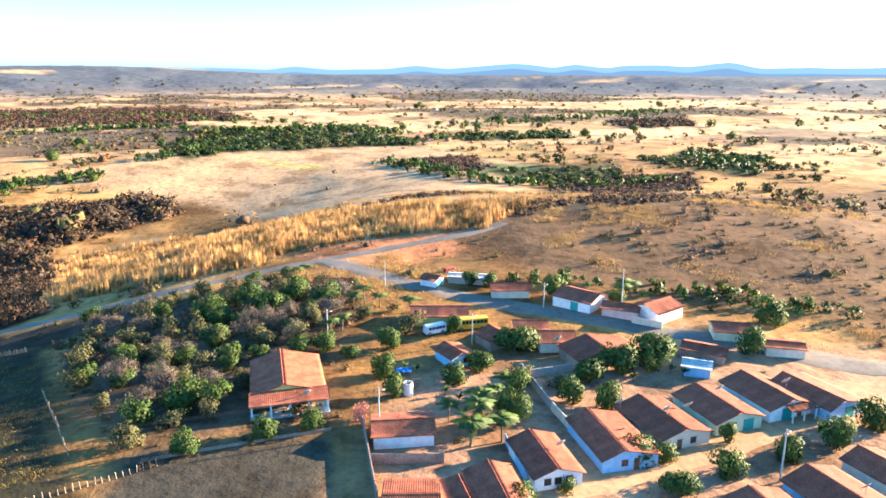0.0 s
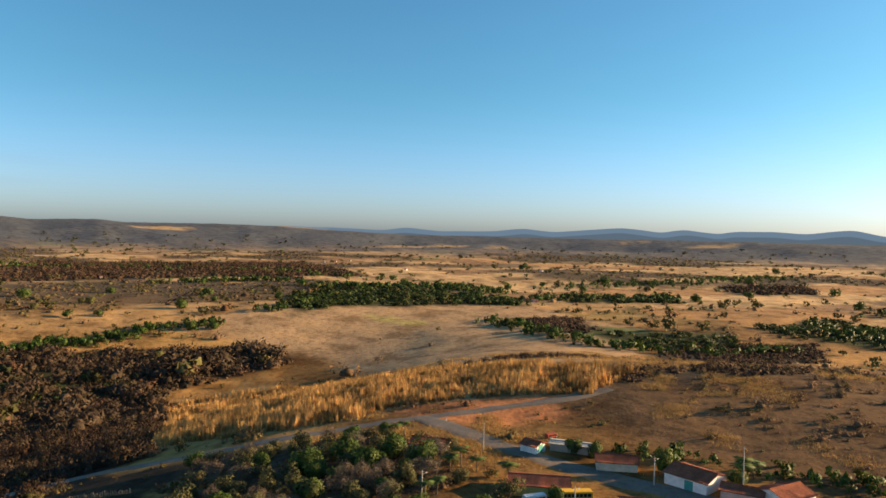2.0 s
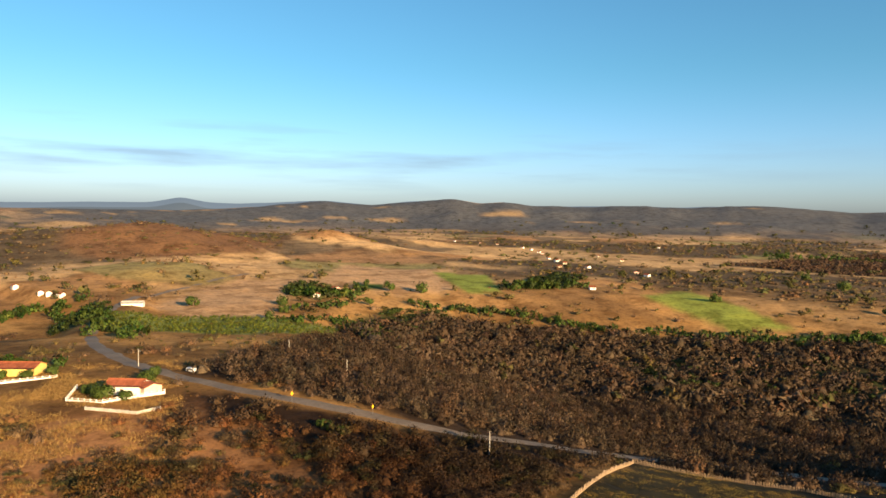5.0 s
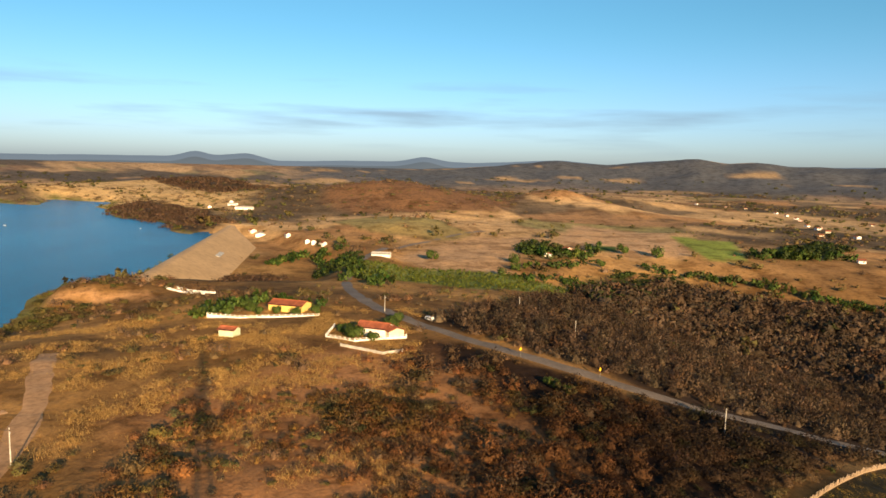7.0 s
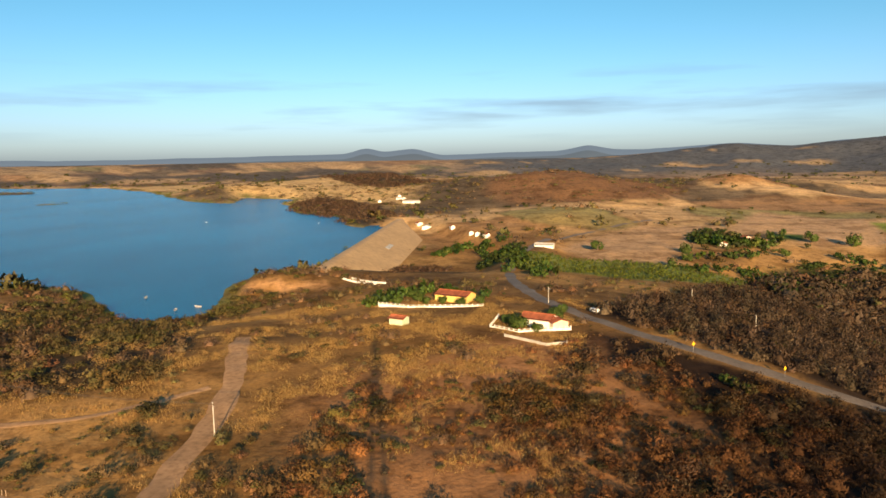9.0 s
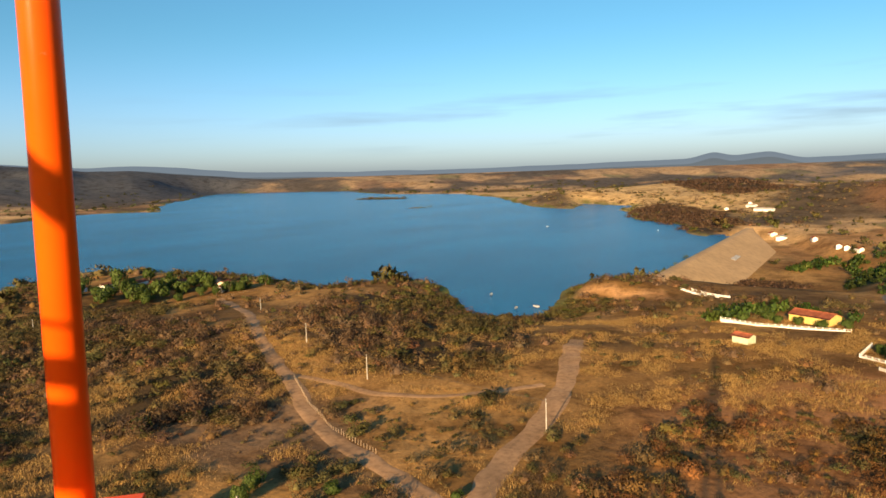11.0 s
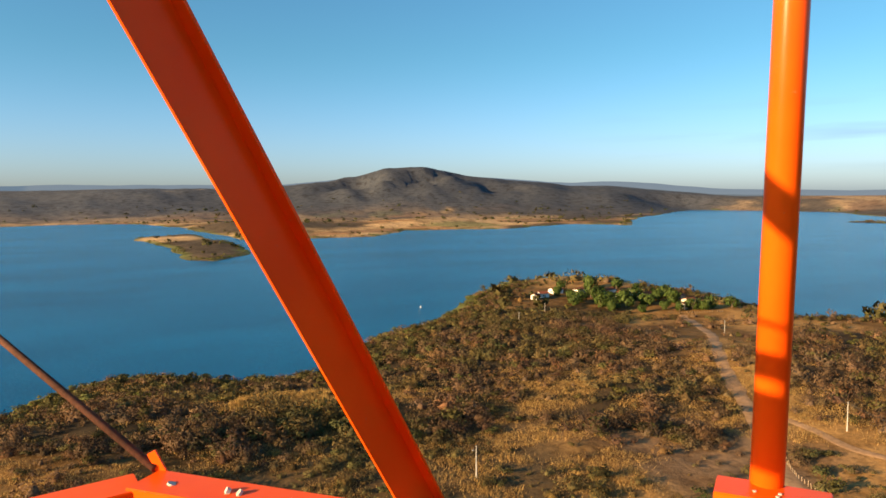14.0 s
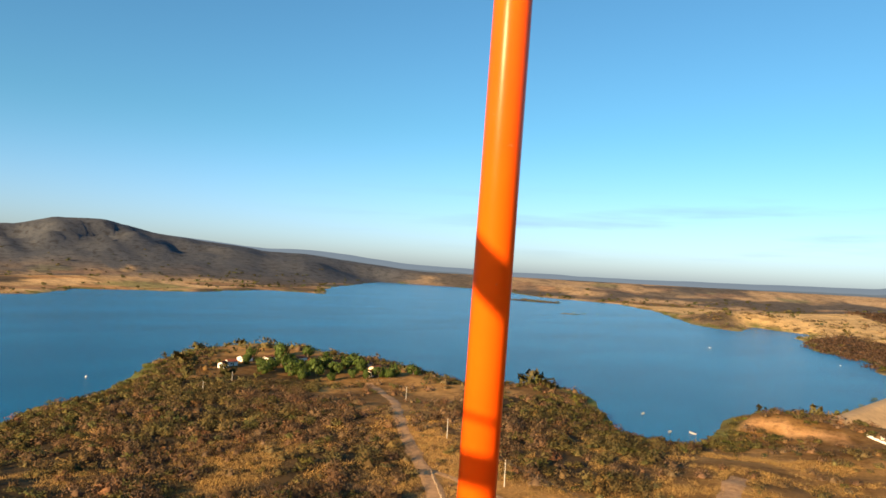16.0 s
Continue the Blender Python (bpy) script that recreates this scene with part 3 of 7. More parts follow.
def distant_ridges(name, radius, lower, colour, seed):
    """A band of ridges far beyond the land, along the skyline, its haze painted as glow."""
    w = np.arange(-46, 199, 0.2)
    both = SKYLINE + SKYLINE_WEST
    e = np.interp(w, [a for a, _ in both], [v for _, v in both]) - lower + 0.07 * fbm(w, w * 0, 2.2, seed, 4)
    e = np.convolve(np.pad(e, 4, "edge"), np.hanning(11)[1:-1] / np.hanning(11).sum(), "valid")
    top = EYE_Z + radius * np.tan(np.radians(e))
    x, y = -radius * np.sin(np.radians(w)), radius * np.cos(np.radians(w))
    k = len(w)
    v = np.vstack([np.c_[x, y, top], np.c_[x, y, top * 0 - 300], np.c_[x * 1.01, y * 1.01, top * 0 - 300]])
    i = np.arange(k - 1)
    f = np.vstack([np.c_[i, i + 1, i + 1 + k, i + k], np.c_[i + 2 * k, i + 1 + 2 * k, i + 1, i]])
    m, n, l, b = mat("painted_haze_" + name, 1.0, 0, 0.0)
    # dim blue base and emission stand in for distance haze
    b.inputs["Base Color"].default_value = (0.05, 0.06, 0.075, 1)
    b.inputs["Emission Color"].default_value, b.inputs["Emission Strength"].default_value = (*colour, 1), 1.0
    tagged(new(name, mesh_of(name, v, f, m)), "far horizon ridges with haze painted as a blue glow", "hills", kind="structure")


def ribbon(name, line, width, material, label, lift=0.12, kerb=None):
    """A road that follows the ground, smoothed through its corner points."""
    pts = np.array(line, float)
    for _ in range(3):
        q = np.empty((2 * len(pts) - 2, 2))
        q[0::2], q[1::2] = pts[:-1] * 0.75 + pts[1:] * 0.25, pts[:-1] * 0.25 + pts[1:] * 0.75
        pts = np.vstack([pts[:1], q, pts[-1:]])
    seg = np.r_[0, np.cumsum(np.hypot(*np.diff(pts, axis=0).T))]
    s = np.arange(0, seg[-1], 1.5)
    px, py = np.interp(s, seg, pts[:, 0]), np.interp(s, seg, pts[:, 1])
    tx, ty = np.gradient(px), np.gradient(py)
    n = np.hypot(tx, ty) + 1e-9
    nx, ny = -ty / n, tx / n
    cols = np.linspace(-1, 1, 7)
    wob = width / 2 * (1 + 0.18 * vnoise(s / 7, s * 0, 3))
    wob2 = width / 2 * (1 + 0.18 * vnoise(s / 6, s * 0, 9))
    X = np.stack([px + nx * c * np.where(c < 0, wob, wob2) for c in cols], 1)
    Y = np.stack([py + ny * c * np.where(c < 0, wob, wob2) for c in cols], 1)
    Z = land_z(X.ravel(), Y.ravel()).reshape(X.shape)
    Z = np.maximum(Z, (land_z(px, py))[:, None] - 0.1) + lift - 0.2 * (np.abs(cols) > 0.99)
    m, k = X.shape
    i, j = np.meshgrid(np.arange(m - 1), np.arange(k - 1), indexing="ij")
    f = np.stack([i * k + j, i * k + j + 1, (i + 1) * k + j + 1, (i + 1) * k + j], -1).reshape(-1, 4)
    ob = new(name, mesh_of(name, np.c_[X.ravel(), Y.ravel(), Z.ravel()], f, material, None, True))
    return tagged(ob, label, "road", kind="structure")


build_land()
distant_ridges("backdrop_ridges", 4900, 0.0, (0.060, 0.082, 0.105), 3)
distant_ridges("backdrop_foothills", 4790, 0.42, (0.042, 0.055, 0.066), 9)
ribbon("road_main", MAIN_ROAD, 7.0, ASPHALT, "worn grey country road through dry scrub")
ribbon("road_town", TOWN_STREET, 8.0, ASPHALT, "grey village street branching off the main road", 0.16)
ribbon("road_square", SQUARE_STREET, 12.0, DIRT, "sandy village street between two rows of houses", 0.10)
ribbon("track_west", TRACK_WEST, 5.6, DIRT, "pale dirt track leading to the peninsula")
ribbon("track_link", TRACK_LINK, 3.2, DIRT, "narrow pale dirt track joining two tracks", 0.1)
ribbon("track_lake", TRACK_LAKE, 6.6, DIRT, "wide reddish dirt track towards the lake", 0.14)

# ---- plants ----
rng = np.random.default_rng(5)


def proto_bush(n, seed, ln=0.22, wd=0.035, up=0.85):
    """A fuzzy dome of thin twigs, one unit in radius."""
    g = np.random.default_rng(seed)
    a, e = g.uniform(0, 2 * np.pi, n), np.arcsin(g.uniform(0.0, 1, n))
    ph = g.uniform(0, 6.28, 3)
    lobe = 1 + 0.22 * np.sin(a * 2 + ph[0]) + 0.16 * np.sin(a * 5 + ph[1]) * np.cos(e) + 0.12 * np.sin(e * 7 + ph[2])
    rad = g.uniform(0.45, 1.0, n) ** 0.5 * lobe * 0.9
    out = np.c_[np.cos(a) * np.cos(e), np.sin(a) * np.cos(e), np.sin(e)]
    p = out * rad[:, None] * np.array((1, 1, up))
    p[:, 2] += 0.12
    d = out * 0.3 + np.array((0, 0, 0.1)) + g.normal(0, 0.6, (n, 3))
    d *= (ln * g.uniform(0.6, 1.4, n) / np.linalg.norm(d, axis=1))[:, None]
    side = np.cross(d, g.normal(size=(n, 3)))
    side *= (wd * g.uniform(0.6, 1.5, n) / (np.linalg.norm(side, axis=1) + 1e-6))[:, None]
    v = np.stack([p - d - side, p - d + side, p + d], 1)
    v[:, :, 2] = np.maximum(v[:, :, 2], 0)
    v = v.reshape(-1, 3)
    return v, np.arange(len(v)).reshape(-1, 3)


def proto_clump(seg, rings, twigs, seed, ln, wd, up=0.85):
    """A dense rounded crown of twigs: a lumpy core with loose twigs standing out of it, one unit in radius."""
    g = np.random.default_rng(seed)
    ph = g.uniform(0, 6.28, 5)
    a, e = np.meshgrid(np.arange(seg) * 2 * np.pi / seg, np.linspace(-0.12, 1.25, rings))
    a, e = a.ravel() + g.uniform(-0.5, 0.5, seg * rings) * 2 / seg, e.ravel()
    rad = 0.45 * (1 + 0.2 * np.sin(a * 2 + ph[0]) * np.cos(e) + 0.13 * np.sin(a * 4 + ph[1] + e * 3) + 0.1 * np.sin(e * 6 + ph[2]) + g.normal(0, 0.06, len(a)))
    v = np.c_[np.cos(a) * np.cos(e) * rad, np.sin(a) * np.cos(e) * rad, np.sin(e) * rad * up + 0.08]
    v = np.vstack([v, [[0, 0, 0.5 * up]]])
    i, j = np.meshgrid(np.arange(rings - 1), np.arange(seg), indexing="ij")
    j2 = (j + 1) % seg
    q = np.stack([i * seg + j, i * seg + j2, (i + 1) * seg + j2, (i + 1) * seg + j], -1).reshape(-1, 4)
    f = np.vstack([q[:, [0, 1, 2]], q[:, [0, 2, 3]], [[(rings - 1) * seg + k, (rings - 1) * seg + (k + 1) % seg, seg * rings] for k in range(seg)]])
    tv, tf = proto_bush(twigs, seed + 500, ln, wd, up)
    tv = tv * np.array((1.06, 1.06, 1.04))
    return np.vstack([v, tv]), np.vstack([f, tf + len(v)])


def proto_leafy(n, size, seed, flat=0.75, lobes=6):
    """A crown of leaf clumps round several lobes, one unit in radius, standing on the ground."""
    g = np.random.default_rng(seed)
    ca = g.uniform(0, 2 * np.pi, lobes)
    cen = np.c_[np.cos(ca) * 0.5 * g.uniform(0.5, 1.1, lobes), np.sin(ca) * 0.5 * g.uniform(0.5, 1.1, lobes), g.uniform(0.35, 0.9, lobes)]
    cr = g.uniform(0.32, 0.55, lobes)
    w = g.integers(0, lobes, n)
    d = g.normal(size=(n, 3))
    d /= np.linalg.norm(d, axis=1)[:, None]
    p = cen[w] + d * (cr[w] * g.uniform(0.7, 1.05, n))[:, None] * np.array((1, 1, flat))
    p[:, 2] = np.maximum(p[:, 2] - 0.1, 0.05)
    nrm = d + g.normal(0, 0.5, (n, 3))
    t = np.cross(nrm, g.normal(size=(n, 3)))
    t /= np.linalg.norm(t, axis=1)[:, None] + 1e-6
    b = np.cross(nrm, t)
    b /= np.linalg.norm(b, axis=1)[:, None] + 1e-6
    s = size * g.uniform(0.6, 1.4, n)[:, None]
    v = np.stack([p - t * s - b * s * 0.5, p + t * s - b * s * 0.5, p + b * s], 1).reshape(-1, 3)
    return v, np.arange(len(v)).reshape(-1, 3)


def proto_grass(n, seed, lean=0.35, wide=0.05, spread=0.25):
    g = np.random.default_rng(seed)
    a = g.uniform(0, 2 * np.pi, n)
    root = np.c_[g.normal(0, spread, (n, 2)), np.zeros(n)]
    tip = root + np.c_[np.cos(a) * lean * g.uniform(0.2, 1, n), np.sin(a) * lean * g.uniform(0.2, 1, n), g.uniform(0.6, 1.1, n)]
    side = np.c_[-np.sin(a), np.cos(a), np.zeros(n)] * wide * g.uniform(0.7, 1.5, n)[:, None]
    v = np.stack([root - side, root + side, tip], 1).reshape(-1, 3)
    return v, np.arange(len(v)).reshape(-1, 3)


def planted(name, protos, places, radius, height, tint, material, label, category, centre=0.15, share=0.7):
    """Many plants of one kind in one mesh."""
    vs, fs, cs, ns, at = [], [], [], [], 0
    which = rng.integers(0, len(protos), len(places))
    for k, (pv, pf) in enumerate(protos):
        idx = np.nonzero(which == k)[0]
        if not len(idx):
            continue
        pf, pn = soft_normals(pv, pf, share, centre)
        a = rng.uniform(0, 2 * np.pi, len(idx))
        c, s = np.cos(a)[:, None], np.sin(a)[:, None]
        R, H = radius[idx][:, None], height[idx][:, None]
        X = (pv[:, 0] * c - pv[:, 1] * s) * R + places[idx, 0][:, None]
        Y = (pv[:, 0] * s + pv[:, 1] * c) * R + places[idx, 1][:, None]
        Z = pv[:, 2] * H + places[idx, 2][:, None]
        vs.append(np.stack([X, Y, Z], -1).reshape(-1, 3))
        fs.append((pf[None] + (np.arange(len(idx)) * len(pv))[:, None, None]).reshape(-1, pf.shape[1]) + at)
        cs.append(np.repeat(tint[idx], len(pv), 0))
        ns.append(np.stack([pn[:, 0] * c - pn[:, 1] * s, pn[:, 0] * s + pn[:, 1] * c, np.broadcast_to(pn[:, 2], c.shape[:1] + pn[:, 2].shape)], -1).reshape(-1, 3))
        at += len(idx) * len(pv)
    ob = new(name, mesh_of(name, np.vstack(vs), np.vstack(fs), material, ("tint", np.vstack(cs)), True, np.vstack(ns)))
    return tagged(ob, label, category, kind="stuff")


def strewn(count, r0, r1, yaw0, yaw1, keep, power=1.0):
    """Random places between two distances and bearings where keep() says how likely."""
    r = (r0 ** power + (r1 ** power - r0 ** power) * rng.uniform(size=count)) ** (1 / power)
    w = np.radians(rng.uniform(yaw0, yaw1, count))
    x, y = -r * np.sin(w), r * np.cos(w)
    p = keep(x, y)
    ok = rng.uniform(size=count) < p
    x, y = x[ok], y[ok]
    return np.c_[x, y, land_z(x, y)]


def clear_of_roads(x, y, gap=1.5):
    d = np.minimum.reduce([along(x, y, MAIN_ROAD) - 6.0, along(x, y, TOWN_STREET) - 3.5, along(x, y, SQUARE_STREET) - 5, along(x, y, TRACK_WEST) - 2.4, along(x, y, TRACK_LINK) - 1.6, along(x, y, TRACK_LAKE) - 2.8])
    return (d > gap) & (lake_edge(x, y) > 4)


VILLAGE = [(-5.4, 78.3), (-4.1, 135.0), (-2.7, 159.3), (13.5, 180.9), (27.0, 191.7), (54.0, 172.8), (94.5, 151.2), (135.0, 121.5), (128.2, 60.8), (40.5, 54.0)]
OPEN_YARDS = [[(-240.3, -48.6), (-276.8, -48.6), (-299.7, -10.8), (-270.0, 24.3), (-226.8, 21.6), (-222.8, -10.8)], [(-390.0, -84.8), (-376.9, -22.1), (-594.0, -13.5), (-837.0, -81.0), (-810.0, -148.5), (-453.6, -140.4)], [(-202.5, -405.0), (-243.0, -371.2), (-290.2, -337.5), (-310.5, -364.5), (-290.2, -432.0), (-229.5, -459.0)]]


def scrub_chance(x, y):
    r = np.hypot(x, y)
    p = 0.42 * smooth(-0.15, 0.25, fbm(x, y, 55, 131)) + 0.04
    p = np.where((y < -20) & (r < 256), p * 0.85, p)
    p = np.maximum(p, 0.95 * (away(x, y, SCRUB_HILL) < 2))
    p = np.maximum(p, 0.75 * smooth(60, 20, lake_edge(x, y)) * (r < 620))
    p = np.maximum(p, 0.85 * (away(x, y, LAKE_SCRUB) < 4) * smooth(-0.5, -0.1, fbm(x, y, 25, 133)))
    p = np.maximum(p, 0.95 * (away(x, y, HEADLAND) < 4) * smooth(-0.45, -0.1, fbm(x, y, 22, 135)))
    p = np.maximum(p, 0.95 * (away(x, y, NEAR_SLOPE) < 3) * smooth(-0.45, 0.05, fbm(x, y, 18, 137)))
    p = np.maximum(p, 0.95 * (away(x, y, TRACK_SCRUB) < 3) * smooth(-0.4, -0.05, fbm(x, y, 20, 146)))
    p = np.maximum(p, 0.55 * (away(x, y, NEAR_LAKE) < 3) * smooth(-0.25, 0.1, fbm(x, y, 20, 145)))
    p = np.maximum(p, 0.95 * (away(x, y, [(-108.0, -37.8), (-216.0, -47.2), (-209.2, 0.0), (-121.5, 13.5)]) < 3) * smooth(-0.3, 0.2, fbm(x, y, 18, 139)))
    p = np.maximum(p, 0.7 * (away(x, y, VILLAGE_SLOPE) < 6) * smooth(-0.12, 0.2, fbm(x * 0.7 + y * 0.7, (y - x) * 1.5, 34, 141)))
    for ring in [CLAY_CUT, LOWER_YARD, VILLAGE, CANE, FENCE_FIELD, CROP_ROWS, YARD_TREES] + OPEN_YARDS + [a[0] for a in AREAS[:7]]:
        p = np.where(away(x, y, ring) < 2, 0.01 if ring is not YARD_TREES else 0.25, p)
    p = np.where(r < 60, p * 0.4, p)
    return p * clear_of_roads(x, y)


def tints(n, spread=0.25, warm=0.1):
    v = rng.normal(1, spread, (n, 1)).clip(0.5, 1.6)
    return (v * np.c_[1 + rng.normal(0, warm, n), np.ones(n), 1 + rng.normal(0, warm, n)]).astype(np.float32)


bare = [proto_clump(5, 2, 250, s, 0.10, 0.03) for s in range(8)]
bare_mid = [proto_clump(5, 2, 135, 10 + s, 0.10, 0.042) for s in range(8)]
bare_far = [proto_clump(5, 3, 24, 20 + s, 0.16, 0.07) for s in range(6)]
leafy = [proto_leafy(210, 0.085, 40 + s, 0.7) for s in range(5)]
leafy_mid = [proto_leafy(150, 0.10, 50 + s, 0.65) for s in range(5)]
leafy_far = [proto_leafy(46, 0.20, 60 + s, 0.7) for s in range(5)]
RUSTY = [(-54.0, 27.0), (-81.0, 40.5), (-171.9, 86.0), (-236.3, 27.0), (-222.8, -27.0), (-162.0, -54.0), (-101.2, -40.5)]


def behind_village(p):
    return smooth(10, 60, p[:, 0]) * smooth(150, 200, p[:, 1] + 0.4 * p[:, 0])


def scrub_tints(p):
    """Grey-brown on the whole, rusty red-brown on the dry slope by the road."""
    t = tints(len(p), 0.17, 0.06)
    k = smooth(10, -10, away(p[:, 0], p[:, 1], RUSTY)) * (rng.uniform(size=len(p)) < 0.6)
    k = np.maximum(k, 0.5 * (rng.uniform(size=len(p)) < 0.08))
    t *= 1 + k[:, None] * np.array((0.40, 0.0, -0.3), np.float32)
    olive = smooth(-0.05, 0.25, fbm(p[:, 0], p[:, 1], 35, 143) + rng.normal(0, 0.12, len(p)))
    olive *= away(p[:, 0], p[:, 1], SCRUB_HILL) > 0
    t *= 1 + olive[:, None] * np.array((-0.12, 0.10, -0.25), np.float32)
    # scrub hill crowns: greyer, and darkened in place of grazing-sun shade
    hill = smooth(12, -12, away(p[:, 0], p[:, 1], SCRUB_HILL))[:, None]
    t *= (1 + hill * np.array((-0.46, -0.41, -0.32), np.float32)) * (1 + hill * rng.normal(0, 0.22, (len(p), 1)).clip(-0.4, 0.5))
    # bleached thin growth on the slope behind the village
    t *= (1 + 0.35 * behind_village(p))[:, None]
    # growth on the slope below the mast, tinted dark to stand for the hill's shade
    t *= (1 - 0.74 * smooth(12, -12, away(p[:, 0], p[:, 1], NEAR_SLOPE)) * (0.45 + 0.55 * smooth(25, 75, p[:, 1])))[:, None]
    return t.astype(np.float32)


for name, protos, count, r0, r1, share in (("bare_scrub", bare, 17000, 52, 182, 0.3), ("bare_scrub_beyond", bare_mid, 19000, 182, 420, 0.16)):
    p = strewn(count, r0, r1, -46, 198, scrub_chance, 2.0)
    n = len(p)
    is_leafy = rng.uniform(size=n) < (share * np.where(away(p[:, 0], p[:, 1], SCRUB_HILL) < 0, 0.06, 1.0) * np.where(away(p[:, 0], p[:, 1], NEAR_SLOPE) < 0, 0.35, 1.0) + 0.6 * smooth(75, 15, lake_edge(p[:, 0], p[:, 1])))
    size = rng.gamma(2.6, 0.72, n).clip(0.45, 5.5) * (0.6 + 0.67 * smooth(150, 320, np.hypot(p[:, 0], p[:, 1])))
    size *= np.where(away(p[:, 0], p[:, 1], SCRUB_HILL) < 0, 1.6, 1.0) * (0.65 + 0.8 * smooth(-0.2, 0.25, fbm(p[:, 0], p[:, 1], 16, 147))) * (1 - 0.5 * behind_village(p)) * (1 + 0.7 * smooth(8, -8, away(p[:, 0], p[:, 1], NEAR_SLOPE)) + 0.5 * smooth(8, -8, away(p[:, 0], p[:, 1], HEADLAND)) + 0.5 * smooth(8, -8, away(p[:, 0], p[:, 1], LAKE_SCRUB))) * (1 + 0.5 * smooth(-40, -80, p[:, 1]) * smooth(-0.05, 0.25, fbm(p[:, 0], p[:, 1], 30, 149)))
    size *= 1 + 0.5 * smooth(8, -8, away(p[:, 0], p[:, 1], TRACK_SCRUB))
    woody = np.minimum.reduce([away(p[:, 0], p[:, 1], k) for k in (SCRUB_HILL, HEADLAND, LAKE_SCRUB, TRACK_SCRUB)])
    size = np.minimum(size * (1 + 0.4 * smooth(6, -6, woody)), rng.uniform(2.4, 4.6, n))
    a = p[~is_leafy]
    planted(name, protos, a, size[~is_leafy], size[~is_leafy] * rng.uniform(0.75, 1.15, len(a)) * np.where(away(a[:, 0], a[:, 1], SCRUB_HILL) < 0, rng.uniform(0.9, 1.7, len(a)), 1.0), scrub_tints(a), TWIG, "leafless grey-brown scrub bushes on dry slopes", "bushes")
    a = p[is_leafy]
    # leafy bushes on the near slope get the same shade in their tint
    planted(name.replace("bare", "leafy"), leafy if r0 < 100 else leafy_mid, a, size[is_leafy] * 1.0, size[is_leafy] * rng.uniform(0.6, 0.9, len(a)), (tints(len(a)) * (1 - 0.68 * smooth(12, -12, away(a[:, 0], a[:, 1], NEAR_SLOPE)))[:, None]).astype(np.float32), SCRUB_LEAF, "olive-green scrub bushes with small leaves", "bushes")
mid = np.vstack([strewn(11000, 420, 950, -46, 198, scrub_chance, 1.5), strewn(9000, 420, 640, 14, 72, lambda x, y: 0.95 * (away(x, y, SCRUB_HILL) < 0), 2.0)])
n = len(mid)
is_leafy = rng.uniform(size=n) < 0.015 + 0.36 * (away(mid[:, 0], mid[:, 1], SCRUB_HILL) > 10)
size = rng.gamma(7, 0.5, n).clip(1.4, 8) * np.where(away(mid[:, 0], mid[:, 1], SCRUB_HILL) < 0, 1.15, 1.0) * (0.65 + 0.8 * smooth(-0.2, 0.25, fbm(mid[:, 0], mid[:, 1], 16, 147)))
a = mid[~is_leafy]
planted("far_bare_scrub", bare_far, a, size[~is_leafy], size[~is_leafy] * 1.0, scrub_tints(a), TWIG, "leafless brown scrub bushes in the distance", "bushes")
a = mid[is_leafy]
planted("far_leafy_scrub", leafy_far, a, size[is_leafy], size[is_leafy] * 1.1, tints(len(a)), SCRUB_LEAF, "olive scrub bushes in the distance", "bushes")


def far_chance(x, y):
    pick, rim = parcels(x, y)
    hedge = 0.75 * smooth(9, 4, rim) * smooth(-0.22, 0.1, fbm(x, y, 120, 153, 2))
    p = np.maximum(0.12 * smooth(0.1, 0.2, fbm(x * 0.8 + y * 0.3, y * 1.6 - x * 0.5, 300, 151, 4)) + 0.003, hedge * 0.7)
    for ring, _, _ in AREAS[:7]:
        p = np.where(away(x, y, ring) < 3, 0.01, p)
    return p * (lake_edge(x, y) > 8)


far = strewn(42000, 580, 3300, -44, 198, far_chance, 1.0)
n = len(far)
size = (rng.gamma(5, 0.8, n).clip(1.4, 8)) * (0.8 + np.hypot(far[:, 0], far[:, 1]) / 3400)
planted("far_trees", leafy_far, far, size, size * rng.uniform(0.6, 1.0, n), tints(n, 0.25) * np.array((0.75, 0.85, 0.8), np.float32), SCRUB_LEAF, "dark bushes and trees scattered over the plain", "trees")

# grey leafless thicket on the dark soil of the plain
def thicket_chance(x, y):
    p = 0.9 * smooth(0.02, -0.16, fbm(x / PLAN * 0.7 + y / PLAN * 0.5, y / PLAN * 0.9 - x / PLAN * 0.5, 230, 41, 5))
    p = np.maximum(p, 0.85 * (away(x, y, SCRUBBY_HILL) < 0))
    for ring, _, _ in AREAS[:10]:
        p = np.where(away(x, y, ring) < 3, 0.0, p)
    return p * (lake_edge(x, y) > 10)


far = strewn(26000, 540, 2700, -44, 140, thicket_chance, 1.1)
n = len(far)
size = rng.gamma(6, 0.55, n).clip(1.4, 8) * (0.8 + np.hypot(far[:, 0], far[:, 1]) / 2400)
planted("far_thicket", bare_far, far, size * 1.25, size * rng.uniform(0.5, 0.8, n), scrub_tints(far) * np.array((0.85, 0.92, 0.95), np.float32), TWIG, "grey-brown leafless thicket over the plain", "bushes")

